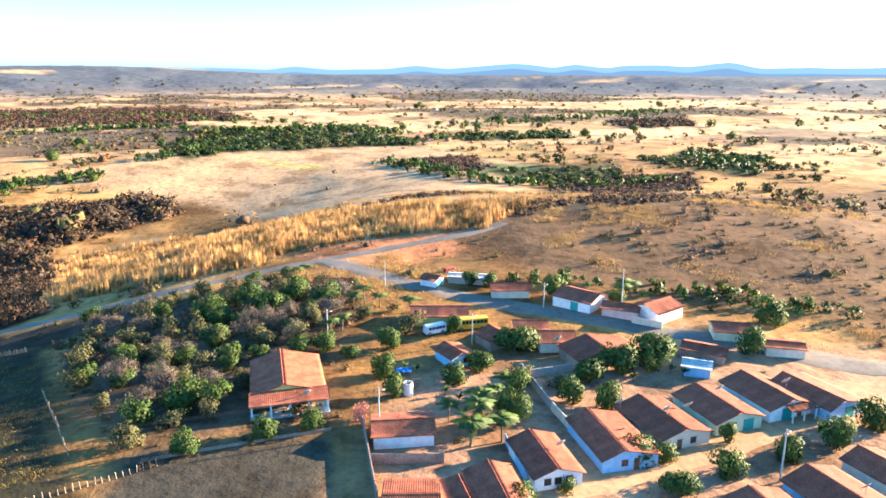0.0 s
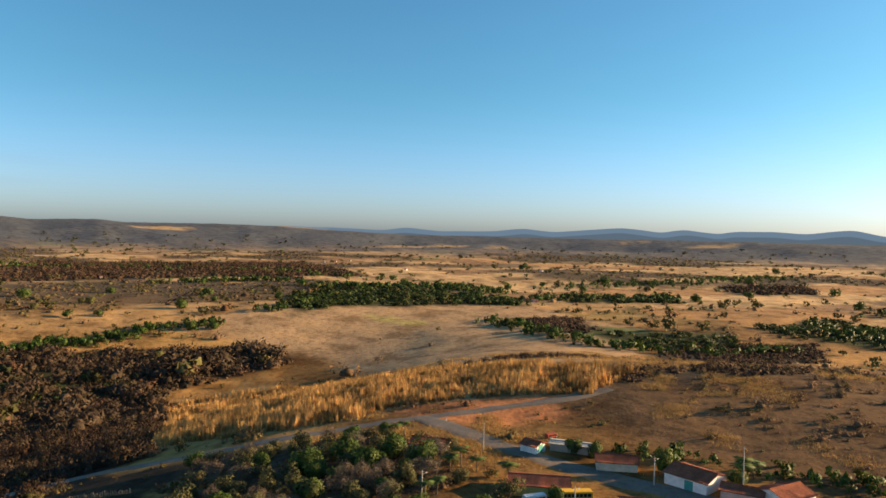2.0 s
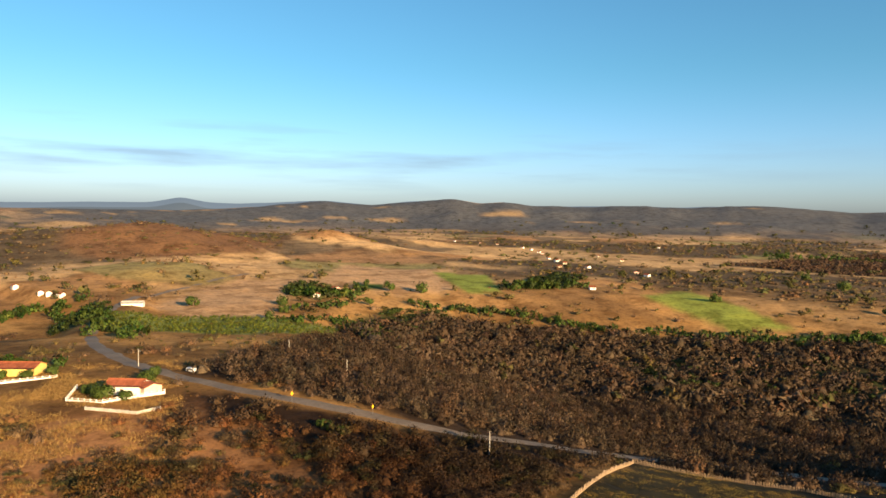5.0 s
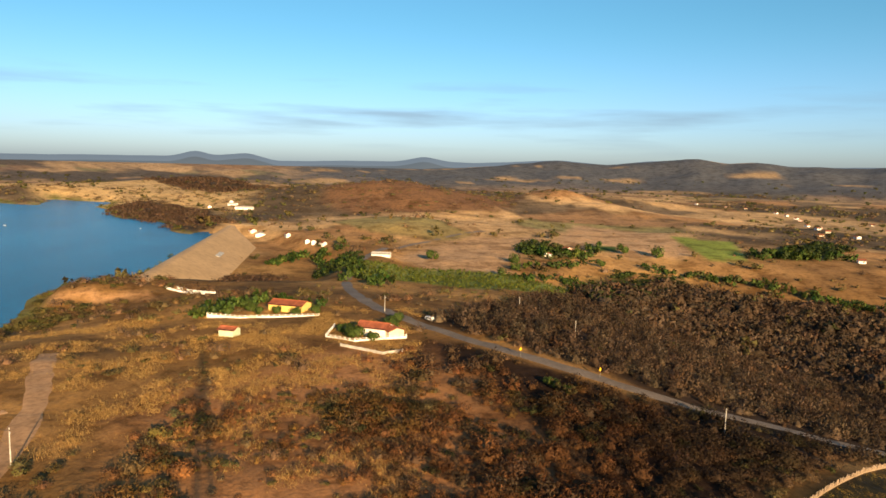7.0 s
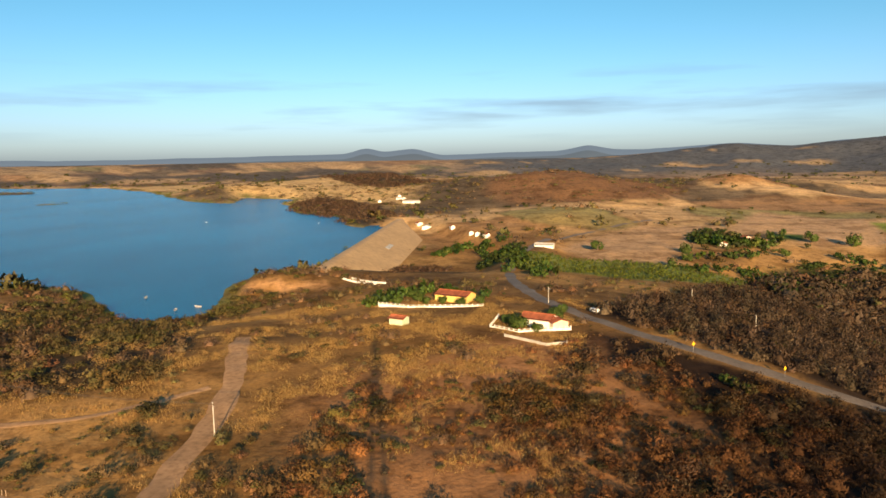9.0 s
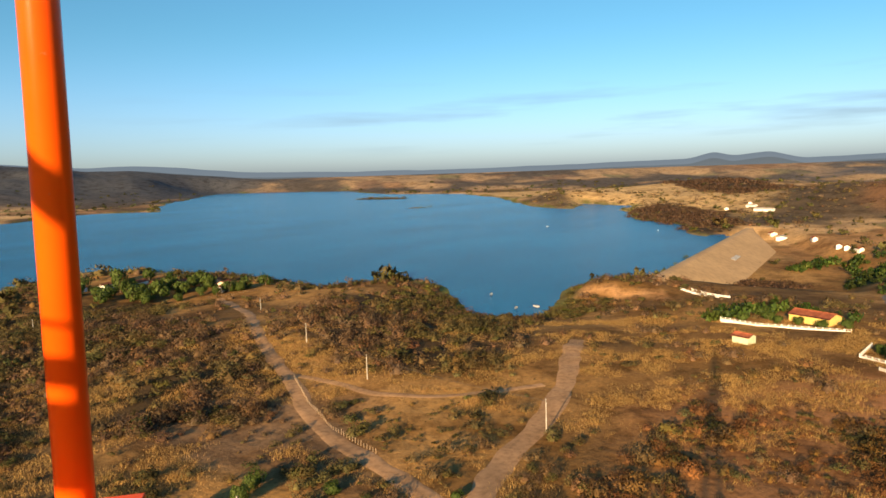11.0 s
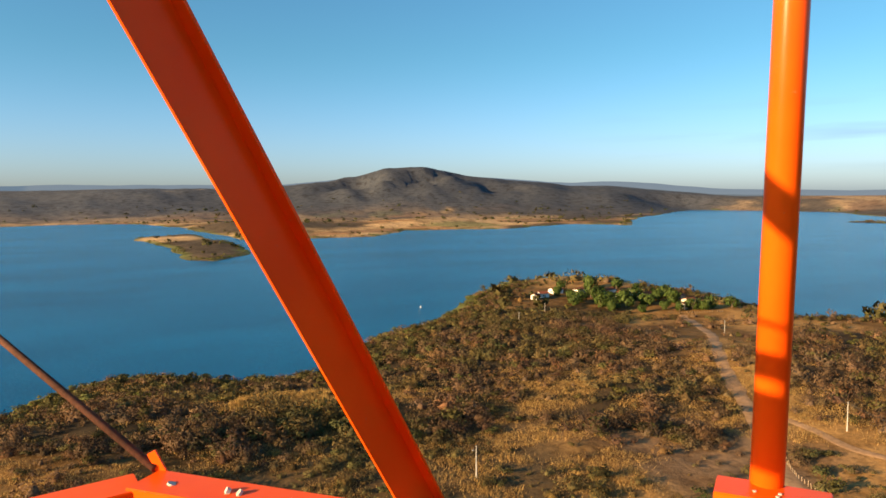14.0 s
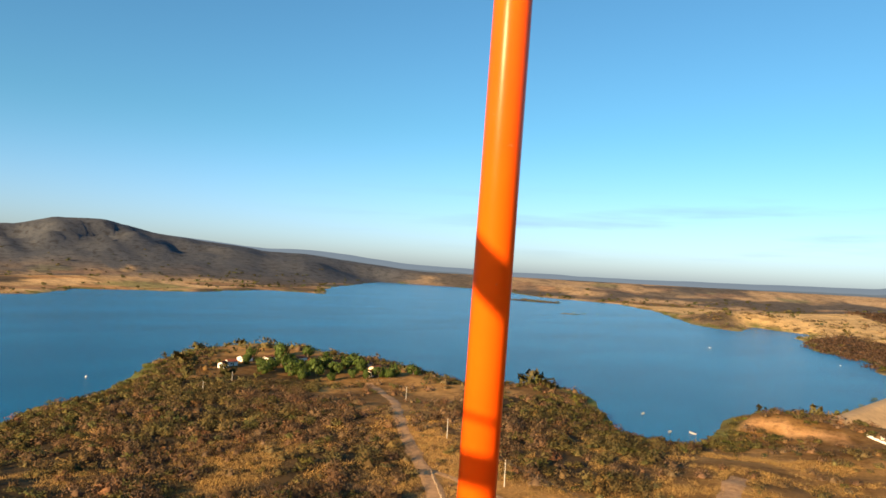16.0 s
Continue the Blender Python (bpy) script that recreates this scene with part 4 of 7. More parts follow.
# woods of the plain: dense crowns inside each outline
for wood, name, protos, material, label in ((GREEN_WOOD, "green_wood", leafy_far, LEAF, "dark green woods and tree belts on the plain"), (GREY_WOOD, "grey_wood", bare_far, TWIG, "dense leafless grey-brown woods on the plain")):
    pts, size = [], []
    for ring in [w for k, w in WOODS_NORTH + WOODS_PLAIN + WOODS_VALLEY if k is wood]:
        q = np.array(ring)
        lo, hi = q.min(0), q.max(0)
        gap = np.clip(np.hypot(*q.mean(0)) / 130, 3.0, 11.0)
        n = int(np.clip(np.prod(hi - lo) / gap ** 2, 60, 5000))
        x, y = rng.uniform(lo[0], hi[0], n), rng.uniform(lo[1], hi[1], n)
        ok = (away(x, y, ring) + fbm(x, y, 40, 155) * 30 < 0) & (np.hypot(x, y) < 3400) & (rng.uniform(size=n) < 0.25 + 0.75 * smooth(-0.25, 0.05, fbm(x, y, 60, 157)))
        pts.append(np.c_[x, y][ok])
        size.append(gap * rng.uniform(0.45, 1.0, ok.sum()))
    pts, size = np.vstack(pts), np.concatenate(size)
    pts = np.c_[pts, land_z(pts[:, 0], pts[:, 1])]
    planted(name, protos, pts, size * 1.1, size * rng.uniform(0.7, 1.05, len(pts)), tints(len(pts), 0.2, 0.06) * np.array((0.56, 0.55, 0.62), np.float32), material, label, "woods")

# dry grass
def straw_chance(x, y):
    p = 0.9 * smooth(-0.06, 0.14, fbm(x, y, 10, 161, 3)) * smooth(-0.3, 0.0, fbm(x, y, 45, 163))
    p = np.maximum(p, 0.95 * (away(x, y, [(-94.5, -168.8), (-67.5, -162.0), (-70.2, -202.5), (-101.2, -222.8), (-128.2, -202.5)]) < 2))
    p = np.where((away(x, y, VILLAGE) < 0) | (away(x, y, VERGE) < 0) | (away(x, y, SCRUB_HILL) < 0) | (away(x, y, CANE) < 1) | (away(x, y, YARD_TREES) < 0), 0.02, p)
    return p * clear_of_roads(x, y, 0.4)


tuft = [proto_grass(22, s, 0.55, 0.026, 0.8) for s in range(6)]
g = strewn(56000, 56, 300, 84, 196, straw_chance, 1.8)
planted("dry_grass", tuft, g, rng.uniform(0.9, 2.0, len(g)), rng.uniform(0.35, 1.0, len(g)), tints(len(g), 0.1, 0.03) * np.array((0.98, 0.97, 0.92), np.float32), STRAW, "tufts of dry golden grass between dirt tracks", "grass", 0.0, 0.7)
g = strewn(60000, 160, 450, -46, 14, lambda x, y: straw_chance(x, y), 1.4)
planted("dry_grass_slope", tuft, g, rng.uniform(1.0, 2.3, len(g)), rng.uniform(0.45, 1.2, len(g)), tints(len(g), 0.2, 0.05), STRAW, "tufts of dry grass on the slope behind the village", "grass", 0.1, 0.45)

# the tall dry stand beside the main road
stalks = [proto_grass(12, 80 + s, 0.26, 0.085) for s in range(5)]
g = strewn(42000, 190, 470, -20, 32, lambda x, y: 1.0 * (away(x, y, CANE) < 0) * (along(x, y, [(-160.7, 389.2), (-29.6, 272.2), (13.6, 258.4)]) > 1.2), 1.6)
planted("tall_dry_stand", stalks, g, rng.uniform(0.8, 1.6, len(g)), rng.uniform(2.0, 4.0, len(g)) * (0.65 + 0.75 * smooth(-0.25, 0.3, fbm(g[:, 0], g[:, 1], 7, 167))), (tints(len(g), 0.15, 0.04) * (0.55 + 0.6 * smooth(-0.2, 0.2, fbm(g[:, 0], g[:, 1], 9, 165)))[:, None] * np.array((1.45, 1.34, 1.3))).astype(np.float32), STRAW, "tall pale dry fodder grass in a broad stand", "grass", 0.4, 0.45)

# smaller stands of the same grass towards the lake
STANDS = [[(-1, -194), (-6, -214), (-31, -212), (-30, -185), (-15, -183)], [(-60, -209), (-76, -239), (-100, -235), (-87, -200), (-67, -198)], [(-43, -204), (-60, -211), (-51, -181), (-40, -189)]]
g = strewn(26000, 180, 290, 170, 206, lambda x, y: 1.0 * (np.minimum.reduce([away(x, y, k) for k in STANDS]) + 5 * fbm(x, y, 8, 169) < 0), 1.8)
planted("lakeside_dry_stand", stalks, g, rng.uniform(0.7, 1.3, len(g)), rng.uniform(1.2, 2.6, len(g)), (tints(len(g), 0.15, 0.04) * np.array((0.95, 0.95, 0.85))).astype(np.float32), STRAW, "patches of tall golden grass on the lakeside slope", "grass", 0.4, 0.45)

# weeds in the fenced field, and leafy rows in the irrigated plot
g = strewn(12000, 80, 270, 10, 62, lambda x, y: 1.0 * (away(x, y, FENCE_FIELD) < -1) * smooth(-0.12, 0.2, fbm(x * 0.6 + y * 0.8, (y * 0.6 - x * 0.8) * 2.4, 16, 171)), 2.0)
# weed tint lowered to stand for the shade over the field
planted("field_weeds", tuft, g, rng.uniform(0.6, 1.2, len(g)), rng.uniform(0.2, 0.5, len(g)), tints(len(g), 0.25) * np.array((0.62, 0.7, 0.4), np.float32), STRAW, "low yellowing weeds in a fenced field", "weeds", 0.1, 0.45)
sprout = [proto_leafy(34, 0.22, 180 + k, 0.8, 3) for k in range(4)]
g = strewn(9000, 340, 560, 62, 100, lambda x, y: 0.8 * (away(x, y, CROP_ROWS) < 1), 2.0)
planted("crop_rows", sprout, g, rng.uniform(0.8, 1.5, len(g)), rng.uniform(0.7, 1.6, len(g)), tints(len(g), 0.25) * np.array((1.7, 1.35, 1.0), np.float32), LEAF, "green irrigated fodder rows in the valley", "crops")

# green hedgerows and tree lines of the valley: line, half width, how many, height
HEDGES = [([(-323.3, 496.3), (-300.2, 523.3), (-268.5, 556.7), (-252.9, 585.1), (-210.5, 604.4)], 9, 150, 4.0), ([(-187.4, 650.8), (-164.3, 689.2), (-140.7, 745.2)], 8, 60, 4.5), ([(-209.5, 948.4), (-116.6, 960.8), (-22.3, 1051.1), (71.8, 931.4)], 26, 200, 6), ([(10.1, 833.1), (76.4, 817.3), (154.4, 870.9), (291.7, 895.6)], 12, 120, 5),
          ([(39.6, 639.6), (77.8, 538.8), (116.8, 479.8), (157.4, 459.4), (245.8, 499.1)], 12, 200, 4), ([(306.2, 611.0), (336.2, 583.9), (400.5, 617.5)], 14, 110, 4), ([(-426.6, 958.5), (-313.2, 1032.8), (-226.8, 1031.4)], 16, 120, 5), ([(-629.2, 162.3), (-608.3, 180.2), (-609.0, 212.8)], 7, 40, 5.5), ([(-606.8, 381.2), (-589.8, 411.6), (-579.0, 458.9)], 10, 60, 6)]
HEDGES_2 = [([(48.0, 190.0), (75.0, 176.0), (100.0, 163.0), (124.0, 148.0)], 4, 70, 2.2), ([(-422.0, 399.2), (-380.8, 435.8), (-335.5, 475.2), (-306.0, 531.1)], 8, 130, 3.6), ([(-566.5, 258.4), (-515.7, 329.0), (-467.8, 355.9), (-428.9, 385.7)], 8, 110, 3.6), ([(-483.7, 116.2), (-501.0, 167.4), (-437.7, 157.1)], 8, 70, 3.2), ([(-599.4, -23.0), (-510.3, 1.4), (-444.2, 5.4), (-396.9, 18.9)], 9, 90, 4), ([(-695.7, 257.2), (-568.8, 199.1), (-534.9, 133.4)], 6, 50, 4), ([(-276.8, -63.5), (-293.0, -55.4), (-313.2, -40.5), (-299.7, -13.5)], 4, 40, 3.6), ([(-581.9, -66.2), (-638.6, -40.5), (-618.3, -9.5)], 8, 60, 4), ([(-945.0, 1215.0), (-675.0, 1350.0), (-405.0, 1296.0), (-135.0, 1215.0)], 60, 260, 6), ([(135.0, 1080.0), (405.0, 1215.0), (702.0, 1485.0)], 40, 180, 6)]
pts, hs = [], []
for line, half, count, high in HEDGES + HEDGES_2:
    line = np.array(line, float)
    seg = np.r_[0, np.cumsum(np.hypot(*np.diff(line, axis=0).T))]
    u = rng.uniform(0, seg[-1], count)
    off = rng.normal(0, half * 0.65, (count, 2))
    pts.append(np.c_[np.interp(u, seg, line[:, 0]), np.interp(u, seg, line[:, 1])] + off)
    hs.append(high * rng.uniform(0.5, 1.2, count))
pts, hs = np.vstack(pts), np.concatenate(hs)
pts = np.c_[pts, land_z(pts[:, 0], pts[:, 1])]
planted("hedgerows", leafy_far, pts, hs * 1.0, hs * 1.3, tints(len(pts), 0.22) * np.array((0.8, 0.85, 0.8), np.float32), LEAF, "dark green hedgerows and tree lines between fields", "trees")

# green growth along the waterline
g = strewn(60000, 270, 2300, 88, 198, lambda x, y: 0.8 * (np.abs(lake_edge(x, y) - 9) < 9) * smooth(-0.35, 0.2, fbm(x, y, 80, 191)), 1.2)
planted("shore_growth", leafy_mid, g, rng.uniform(1.2, 3.2, len(g)) * (0.8 + np.hypot(g[:, 0], g[:, 1]) / 1500), rng.uniform(1.0, 2.4, len(g)), tints(len(g), 0.25) * np.array((1.25, 1.45, 0.8), np.float32), SCRUB_LEAF, "green bushes and reeds along the waterline", "bushes")
# dense scrub on the banks of the peninsula and the cove
g = strewn(20000, 180, 560, 95, 198, lambda x, y: 0.75 * smooth(3, 8, lake_edge(x, y)) * smooth(42, 22, lake_edge(x, y)) * smooth(-0.35, 0.0, fbm(x, y, 30, 193)) * clear_of_roads(x, y) * (away(x, y, CLAY_CUT) > 2), 2.0)
for name, protos, pick, material, label in (("bank_scrub", bare_mid, 0, TWIG, "brown leafless bushes along the banks"), ("bank_bushes", leafy_mid, 1, SCRUB_LEAF, "olive-green bushes along the banks")):
    a = g[pick::2]
    size = rng.uniform(1.5, 3.6, len(a))
    planted(name, protos, a, size, size * rng.uniform(0.7, 1.0, len(a)), tints(len(a), 0.18, 0.06), material, label, "bushes")
# ---- materials of things ----
def roof_material(name, colour):
    m, n, l, b = mat(name, 0.9, 0, 0.2)
    o = n.new("ShaderNodeObjectInfo")
    fine, stain = noise_node(n, l, 3.5, 6, rough=0.7), noise_node(n, l, 0.45, 4)
    c = ramp(n, l, fine, [(0.3, tuple(v * 0.55 for v in colour)), (0.5, colour), (0.7, tuple(min(1, v * 1.35) for v in colour))])
    c = mix(n, l, c, ramp(n, l, stain, [(0.36, (0.55, 0.52, 0.5)), (0.6, (1, 1, 1))]), 0.8, "MULTIPLY")
    c = mix(n, l, c, ramp(n, l, o.outputs["Random"], [(0, (0.78, 0.74, 0.72)), (1, (1.12, 1.08, 1.05))]), 1.0, "MULTIPLY")
    l.new(c, b.inputs["Base Color"])
    return m


CLAY = roof_material("clay_tiles", (0.28, 0.092, 0.05))
CLAY_NEW = roof_material("bright_clay_tiles", (0.35, 0.112, 0.056))
FIBRE = speckled("fibre_cement_sheet", (0.46, 0.46, 0.44), 1.5, 0.25)
def paint(name, colour):
    return speckled(name, colour, 1.2, 0.14, rough=0.75, big=0.18)
WHITE, CREAM, SKYBLUE, PALEGREEN, PINK, YELLOW, ORANGE_WALL, GREYWALL = (paint("white_paint", (0.78, 0.76, 0.72)), paint("cream_paint", (0.66, 0.56, 0.42)), paint("blue_paint", (0.32, 0.50, 0.68)), paint("pale_green_paint", (0.52, 0.60, 0.42)),
    paint("pink_paint", (0.66, 0.45, 0.38)), paint("yellow_paint", (0.72, 0.52, 0.16)), paint("orange_paint", (0.62, 0.27, 0.10)), paint("bare_plaster", (0.42, 0.36, 0.31)))
TEAL = paint("teal_door_paint", (0.06, 0.30, 0.27))
BROWNWOOD = speckled("brown_wood", (0.16, 0.09, 0.05), 5, 0.3)
BRICKWALL = speckled("rough_brick_wall", (0.36, 0.24, 0.17), 3, 0.35)
GLASS_DARK = speckled("dark_window_glass", (0.03, 0.035, 0.04), 2, 0.2, rough=0.15, spec=0.5)
CONCRETE = speckled("concrete", (0.50, 0.47, 0.42), 3, 0.25)
STEEL = speckled("galvanised_steel", (0.45, 0.45, 0.44), 8, 0.2, rough=0.45, metal=0.7)
POSTWOOD = speckled("grey_post_wood", (0.42, 0.31, 0.21), 4, 0.35)
TYRE = speckled("tyre_rubber", (0.02, 0.02, 0.02), 8, 0.2)
WIRE = speckled("dark_wire", (0.05, 0.05, 0.05), 8, 0.1)


def thing(name, label, category, at, turn=0.0, group=""):
    ob = new(name)
    ob.empty_display_size = 0.3
    ob.matrix_world = pose(*at, 0, 0, turn)
    return tagged(ob, label, category, group)


def box(bm, x0, y0, z0, x1, y1, z1, bevel=0.0):
    g = bmesh.ops.create_cube(bm, size=1)
    bmesh.ops.transform(bm, verts=g["verts"], matrix=Matrix.Translation(((x0 + x1) / 2, (y0 + y1) / 2, (z0 + z1) / 2)) @ Matrix.Diagonal((x1 - x0, y1 - y0, z1 - z0, 1)))
    if bevel:
        edges = list({e for v in g["verts"] for e in v.link_edges})
        bmesh.ops.bevel(bm, geom=edges, offset=bevel, segments=2, affect="EDGES")


def rod(bm, a, b, r0, r1=None, seg=8):
    """A round bar from a to b."""
    a, b = Vector(a), Vector(b)
    m = Matrix.Translation((a + b) / 2) @ (b - a).to_track_quat("Z", "Y").to_matrix().to_4x4()
    bmesh.ops.create_cone(bm, cap_ends=True, segments=seg, radius1=r0, radius2=r0 if r1 is None else r1, depth=(b - a).length, matrix=m)


def boxed(name, dims, material, parent, label="", bevel=0.0):
    bm = bmesh.new()
    box(bm, *dims, bevel)
    return part(name, bm, material, parent, label)


def slope_mesh(length, run, z_top, z_low, side, sag, pitch=0.34, rib=3):
    """One roof slope: rows of barrel tiles running down from the ridge, with a thickness."""
    nu, nv = max(8, int(length / pitch * rib)), max(4, int(run / 0.7))
    u, v = np.linspace(-length / 2, length / 2, nu), np.linspace(0, 1, nv)
    U, V = np.meshgrid(u, v)
    wave = 0.045 * np.sin(U / pitch * 2 * np.pi) + 0.015 * (np.arange(nv) % 2)[:, None]
    Z = z_top + (z_low - z_top) * V - sag * np.sin(np.pi * V) * (1 + vnoise(U * 0.5, V * 2, 4)) * 0.5 + wave
    Y = side * run * V + vnoise(U * 0.4, V * 3, 8) * 0.03 * side
    top = np.c_[U.ravel(), Y.ravel(), Z.ravel()]
    low = top - np.array((0, 0, 0.16))
    k = nu * nv
    i, j = np.meshgrid(np.arange(nv - 1), np.arange(nu - 1), indexing="ij")
    q = np.stack([i * nu + j, i * nu + j + 1, (i + 1) * nu + j + 1, (i + 1) * nu + j], -1).reshape(-1, 4)
    rim = np.r_[np.arange(nu), (np.arange(1, nv)) * nu + nu - 1, (nv - 1) * nu + np.arange(nu - 2, -1, -1), np.arange(nv - 2, 0, -1) * nu]
    nxt = np.roll(rim, -1)
    skirt = np.stack([rim, nxt, nxt + k, rim + k], -1)
    return np.vstack([top, low]), np.vstack([q if side < 0 else q[:, ::-1], (q + k)[:, ::-1] if side < 0 else q + k, skirt])


def house(a, b, left, right, eave, ridge, wall, label, roof=None, openings=(), name="house", over=0.45, group="village houses"):
    """A gabled house; its ridge runs from a to b. openings: (face, place along it, kind) with face one of a, b, l, r."""
    roof = roof or CLAY
    if group == "village houses":
        eave, ridge = eave * 0.82, eave * 0.82 + (ridge - eave) * 0.95
    left, right = left * PLAN, right * PLAN
    ax, ay, bx, by = *a, *b
    cx, cy = (ax + bx) / 2, (ay + by) / 2
    length, turn = math.hypot(bx - ax, by - ay), math.degrees(math.atan2(by - ay, bx - ax))
    gz = min(ground_z(cx, cy), ground_z(ax, ay), ground_z(bx, by))
    ob = thing(name, label, "house", (cx, cy, gz), turn, group)
    h, wl, wr = length / 2 - over, left - over, right - over
    fall_l, fall_r = (ridge - eave) / left, (ridge - eave) / right
    el, er = ridge - fall_l * wl - 0.2, ridge - fall_r * wr - 0.2
    bm = bmesh.new()
    prof = [(-wl, -0.4), (wr, -0.4), (wr, er), (0, ridge - 0.2), (-wl, el)]
    f0 = [bm.verts.new((-h, y, z)) for y, z in prof]
    f1 = [bm.verts.new((h, y, z)) for y, z in prof]
    bm.faces.new(f0[::-1])
    bm.faces.new(f1)
    for k in range(5):
        bm.faces.new([f0[k], f0[(k + 1) % 5], f1[(k + 1) % 5], f1[k]])
    bmesh.ops.recalc_face_normals(bm, faces=bm.faces)
    part("wall", bm, wall, ob)
    for side, run in ((-1, left), (1, right)):
        far_off = math.hypot(cx, cy) > 215
        v, f = slope_mesh(length, run, ridge, eave, side, 0.10, 0.9 if far_off else 0.34, 3)
        s = new("roof_slope", mesh_of("roof_slope", v, f, roof))
        s.parent = ob
    bm = bmesh.new()
    n = int(length / (0.4 if math.hypot(cx, cy) < 215 else 3))
    for k in range(n):
        x0 = -length / 2 + length * k / n
        rod(bm, (x0, 0, ridge + 0.03), (x0 + length / n * 1.08, 0, ridge + 0.05), 0.12, 0.10, 6)
    part("ridge_cap", bm, roof, ob)
    for face, at, kind in openings:
        w, z0, z1 = {"door": (0.95, 0.0, 2.1), "window": (1.0, 1.0, 2.0), "gate": (2.2, 0.0, 2.3), "vent": (0.6, 2.6, 3.0)}[kind]
        m = {"a": pose(-h, at, 0, 0, 0, -90), "b": pose(h, at, 0, 0, 0, 90), "l": pose(at, -wl, 0, 0, 0, 0), "r": pose(at, wr, 0, 0, 0, 180)}[face]
        if kind == "window":
            bm = bmesh.new()
            for d in ((-w / 2 - 0.08, -0.06, z0 - 0.08, w / 2 + 0.08, 0.02, z0), (-w / 2 - 0.08, -0.06, z1, w / 2 + 0.08, 0.02, z1 + 0.08), (-w / 2 - 0.08, -0.06, z0, -w / 2, 0.02, z1), (w / 2, -0.06, z0, w / 2 + 0.08, 0.02, z1), (-0.03, -0.05, z0, 0.03, 0.02, z1)):
                box(bm, *d)
            win = part("window", bm, BROWNWOOD, ob)
            win.matrix_local = m
            for s in (-1, 1):
                p = boxed("pane", (min(0, s * w / 2) + 0.03 * (s > 0), -0.02, z0, max(0, s * w / 2) - 0.03 * (s < 0), 0.03, z1), GLASS_DARK, win)
        else:
            bm = bmesh.new()
            box(bm, -w / 2, -0.05, z0, w / 2, 0.03, z1)
            for x in (-w / 2, w / 2 - 0.07):
                box(bm, x, -0.07, z0, x + 0.07, 0.03, z1 + 0.06)
            d = part("door" if kind != "vent" else "vent", bm, {"door": BROWNWOOD, "gate": TEAL, "vent": GLASS_DARK}[kind], ob)
            d.matrix_local = m
    return ob


def roof_dish(x, y, z, r=0.95):
    ob = thing("satellite_dish", "pale mesh satellite dish tilted to the sky", "satellite dish", (x, y, z), 200, "satellite dishes")
    bm = bmesh.new()
    rings, seg = 5, 18
    vs = [[bm.verts.new((math.cos(t) * r * k / rings, math.sin(t) * r * k / rings, 0.28 * r * (k / rings) ** 2)) for t in np.linspace(0, 2 * np.pi, seg, endpoint=False)] for k in range(1, rings + 1)]
    bm.faces.new(vs[0])
    for a, b in zip(vs, vs[1:]):
        for k in range(seg):
            bm.faces.new([a[k], a[(k + 1) % seg], b[(k + 1) % seg], b[k]])
    bmesh.ops.solidify(bm, geom=bm.faces[:], thickness=0.03)
    bmesh.ops.transform(bm, verts=bm.verts, matrix=pose(0, 0, 0.75, 50, 0, 0))
    part("bowl", bm, CONCRETE, ob)
    bm = bmesh.new()
    rod(bm, (0, 0, -0.3), (0, 0, 0.75), 0.04)
    rod(bm, (0, 0, 0.75), (0, -0.45, 1.2), 0.015)
    part("mast", bm, STEEL, ob)


# ---- the village ----
house((-16.2, 137.4), (-14.0, 120.2), 4.6, 5.9, 3.3, 5.4, YELLOW, "large orange-tiled house with a front veranda", CLAY_NEW, [("b", -1.5, "door"), ("b", 2.0, "window"), ("b", -3.2, "window"), ("r", 1, "window"), ("r", -3, "window")], name="farmhouse")
house((-11.7, 193.5), (-0.5, 191.2), 2.6, 2.6, 3.0, 4.2, WHITE, "small white house with a clay roof beside the road", CLAY_NEW, [("l", 0, "window"), ("l", 2.2, "door")])
house((20.1, 191.0), (24.6, 187.4), 2.3, 2.3, 2.7, 3.7, WHITE, "tiny white house with a brown tiled roof", None, [("b", 0, "gate")])
house((37.1, 178.5), (48.1, 176.9), 2.6, 2.6, 3.0, 4.3, CREAM, "weathered cream house with dark tiled roof", None, [("r", -2.5, "window"), ("r", 0.4, "window"), ("r", 2.6, "door"), ("b", 0, "window")])
house((55.1, 170.4), (62.9, 161.5), 3.9, 3.9, 3.4, 5.0, WHITE, "cream house with teal doors and white gable", None, [("l", 1, "gate"), ("r", 1.5, "gate"), ("r", -2, "gate")])
house((62.6, 159.6), (71.0, 154.7), 2.4, 2.4, 3.0, 4.1, PINK, "faded pink house behind a tall mast pole", None, [("r", 0, "window"), ("r", 1.8, "door")])
house((70.7, 152.8), (80.2, 158.0), 3.4, 3.4, 3.6, 5.2, WHITE, "white two-tone house with dark clay roof", None, [("r", 1.5, "window"), ("b", 0, "window"), ("r", -1.5, "door")])
house((82.1, 141.2), (92.3, 137.7), 2.7, 2.7, 3.1, 4.5, PALEGREEN, "yellow-green house with a brown tiled roof", None, [("r", 0, "door"), ("r", 2, "window"), ("b", 0, "window")])
house((30.5, 148.4), (33.2, 142.0), 3.1, 2.9, 3.0, 4.3, BRICKWALL, "brick house with a red clay roof")
house((36.5, 150.1), (45.1, 148.8), 2.6, 2.6, 3.0, 4.2, CREAM, "low cream house with a red clay roof", CLAY_NEW, [("r", 0, "door")])
house((40.5, 142.8), (49.4, 141.8), 3.1, 2.8, 3.0, 4.4, CREAM, "cream house with a broad clay roof", CLAY_NEW, [("r", 1, "window")])
house((50.6, 138.5), (52.4, 129.3), 5.2, 7.2, 3.1, 4.9, BRICKWALL, "wide brick house with a sagging clay roof", None, [("b", 2, "door")])
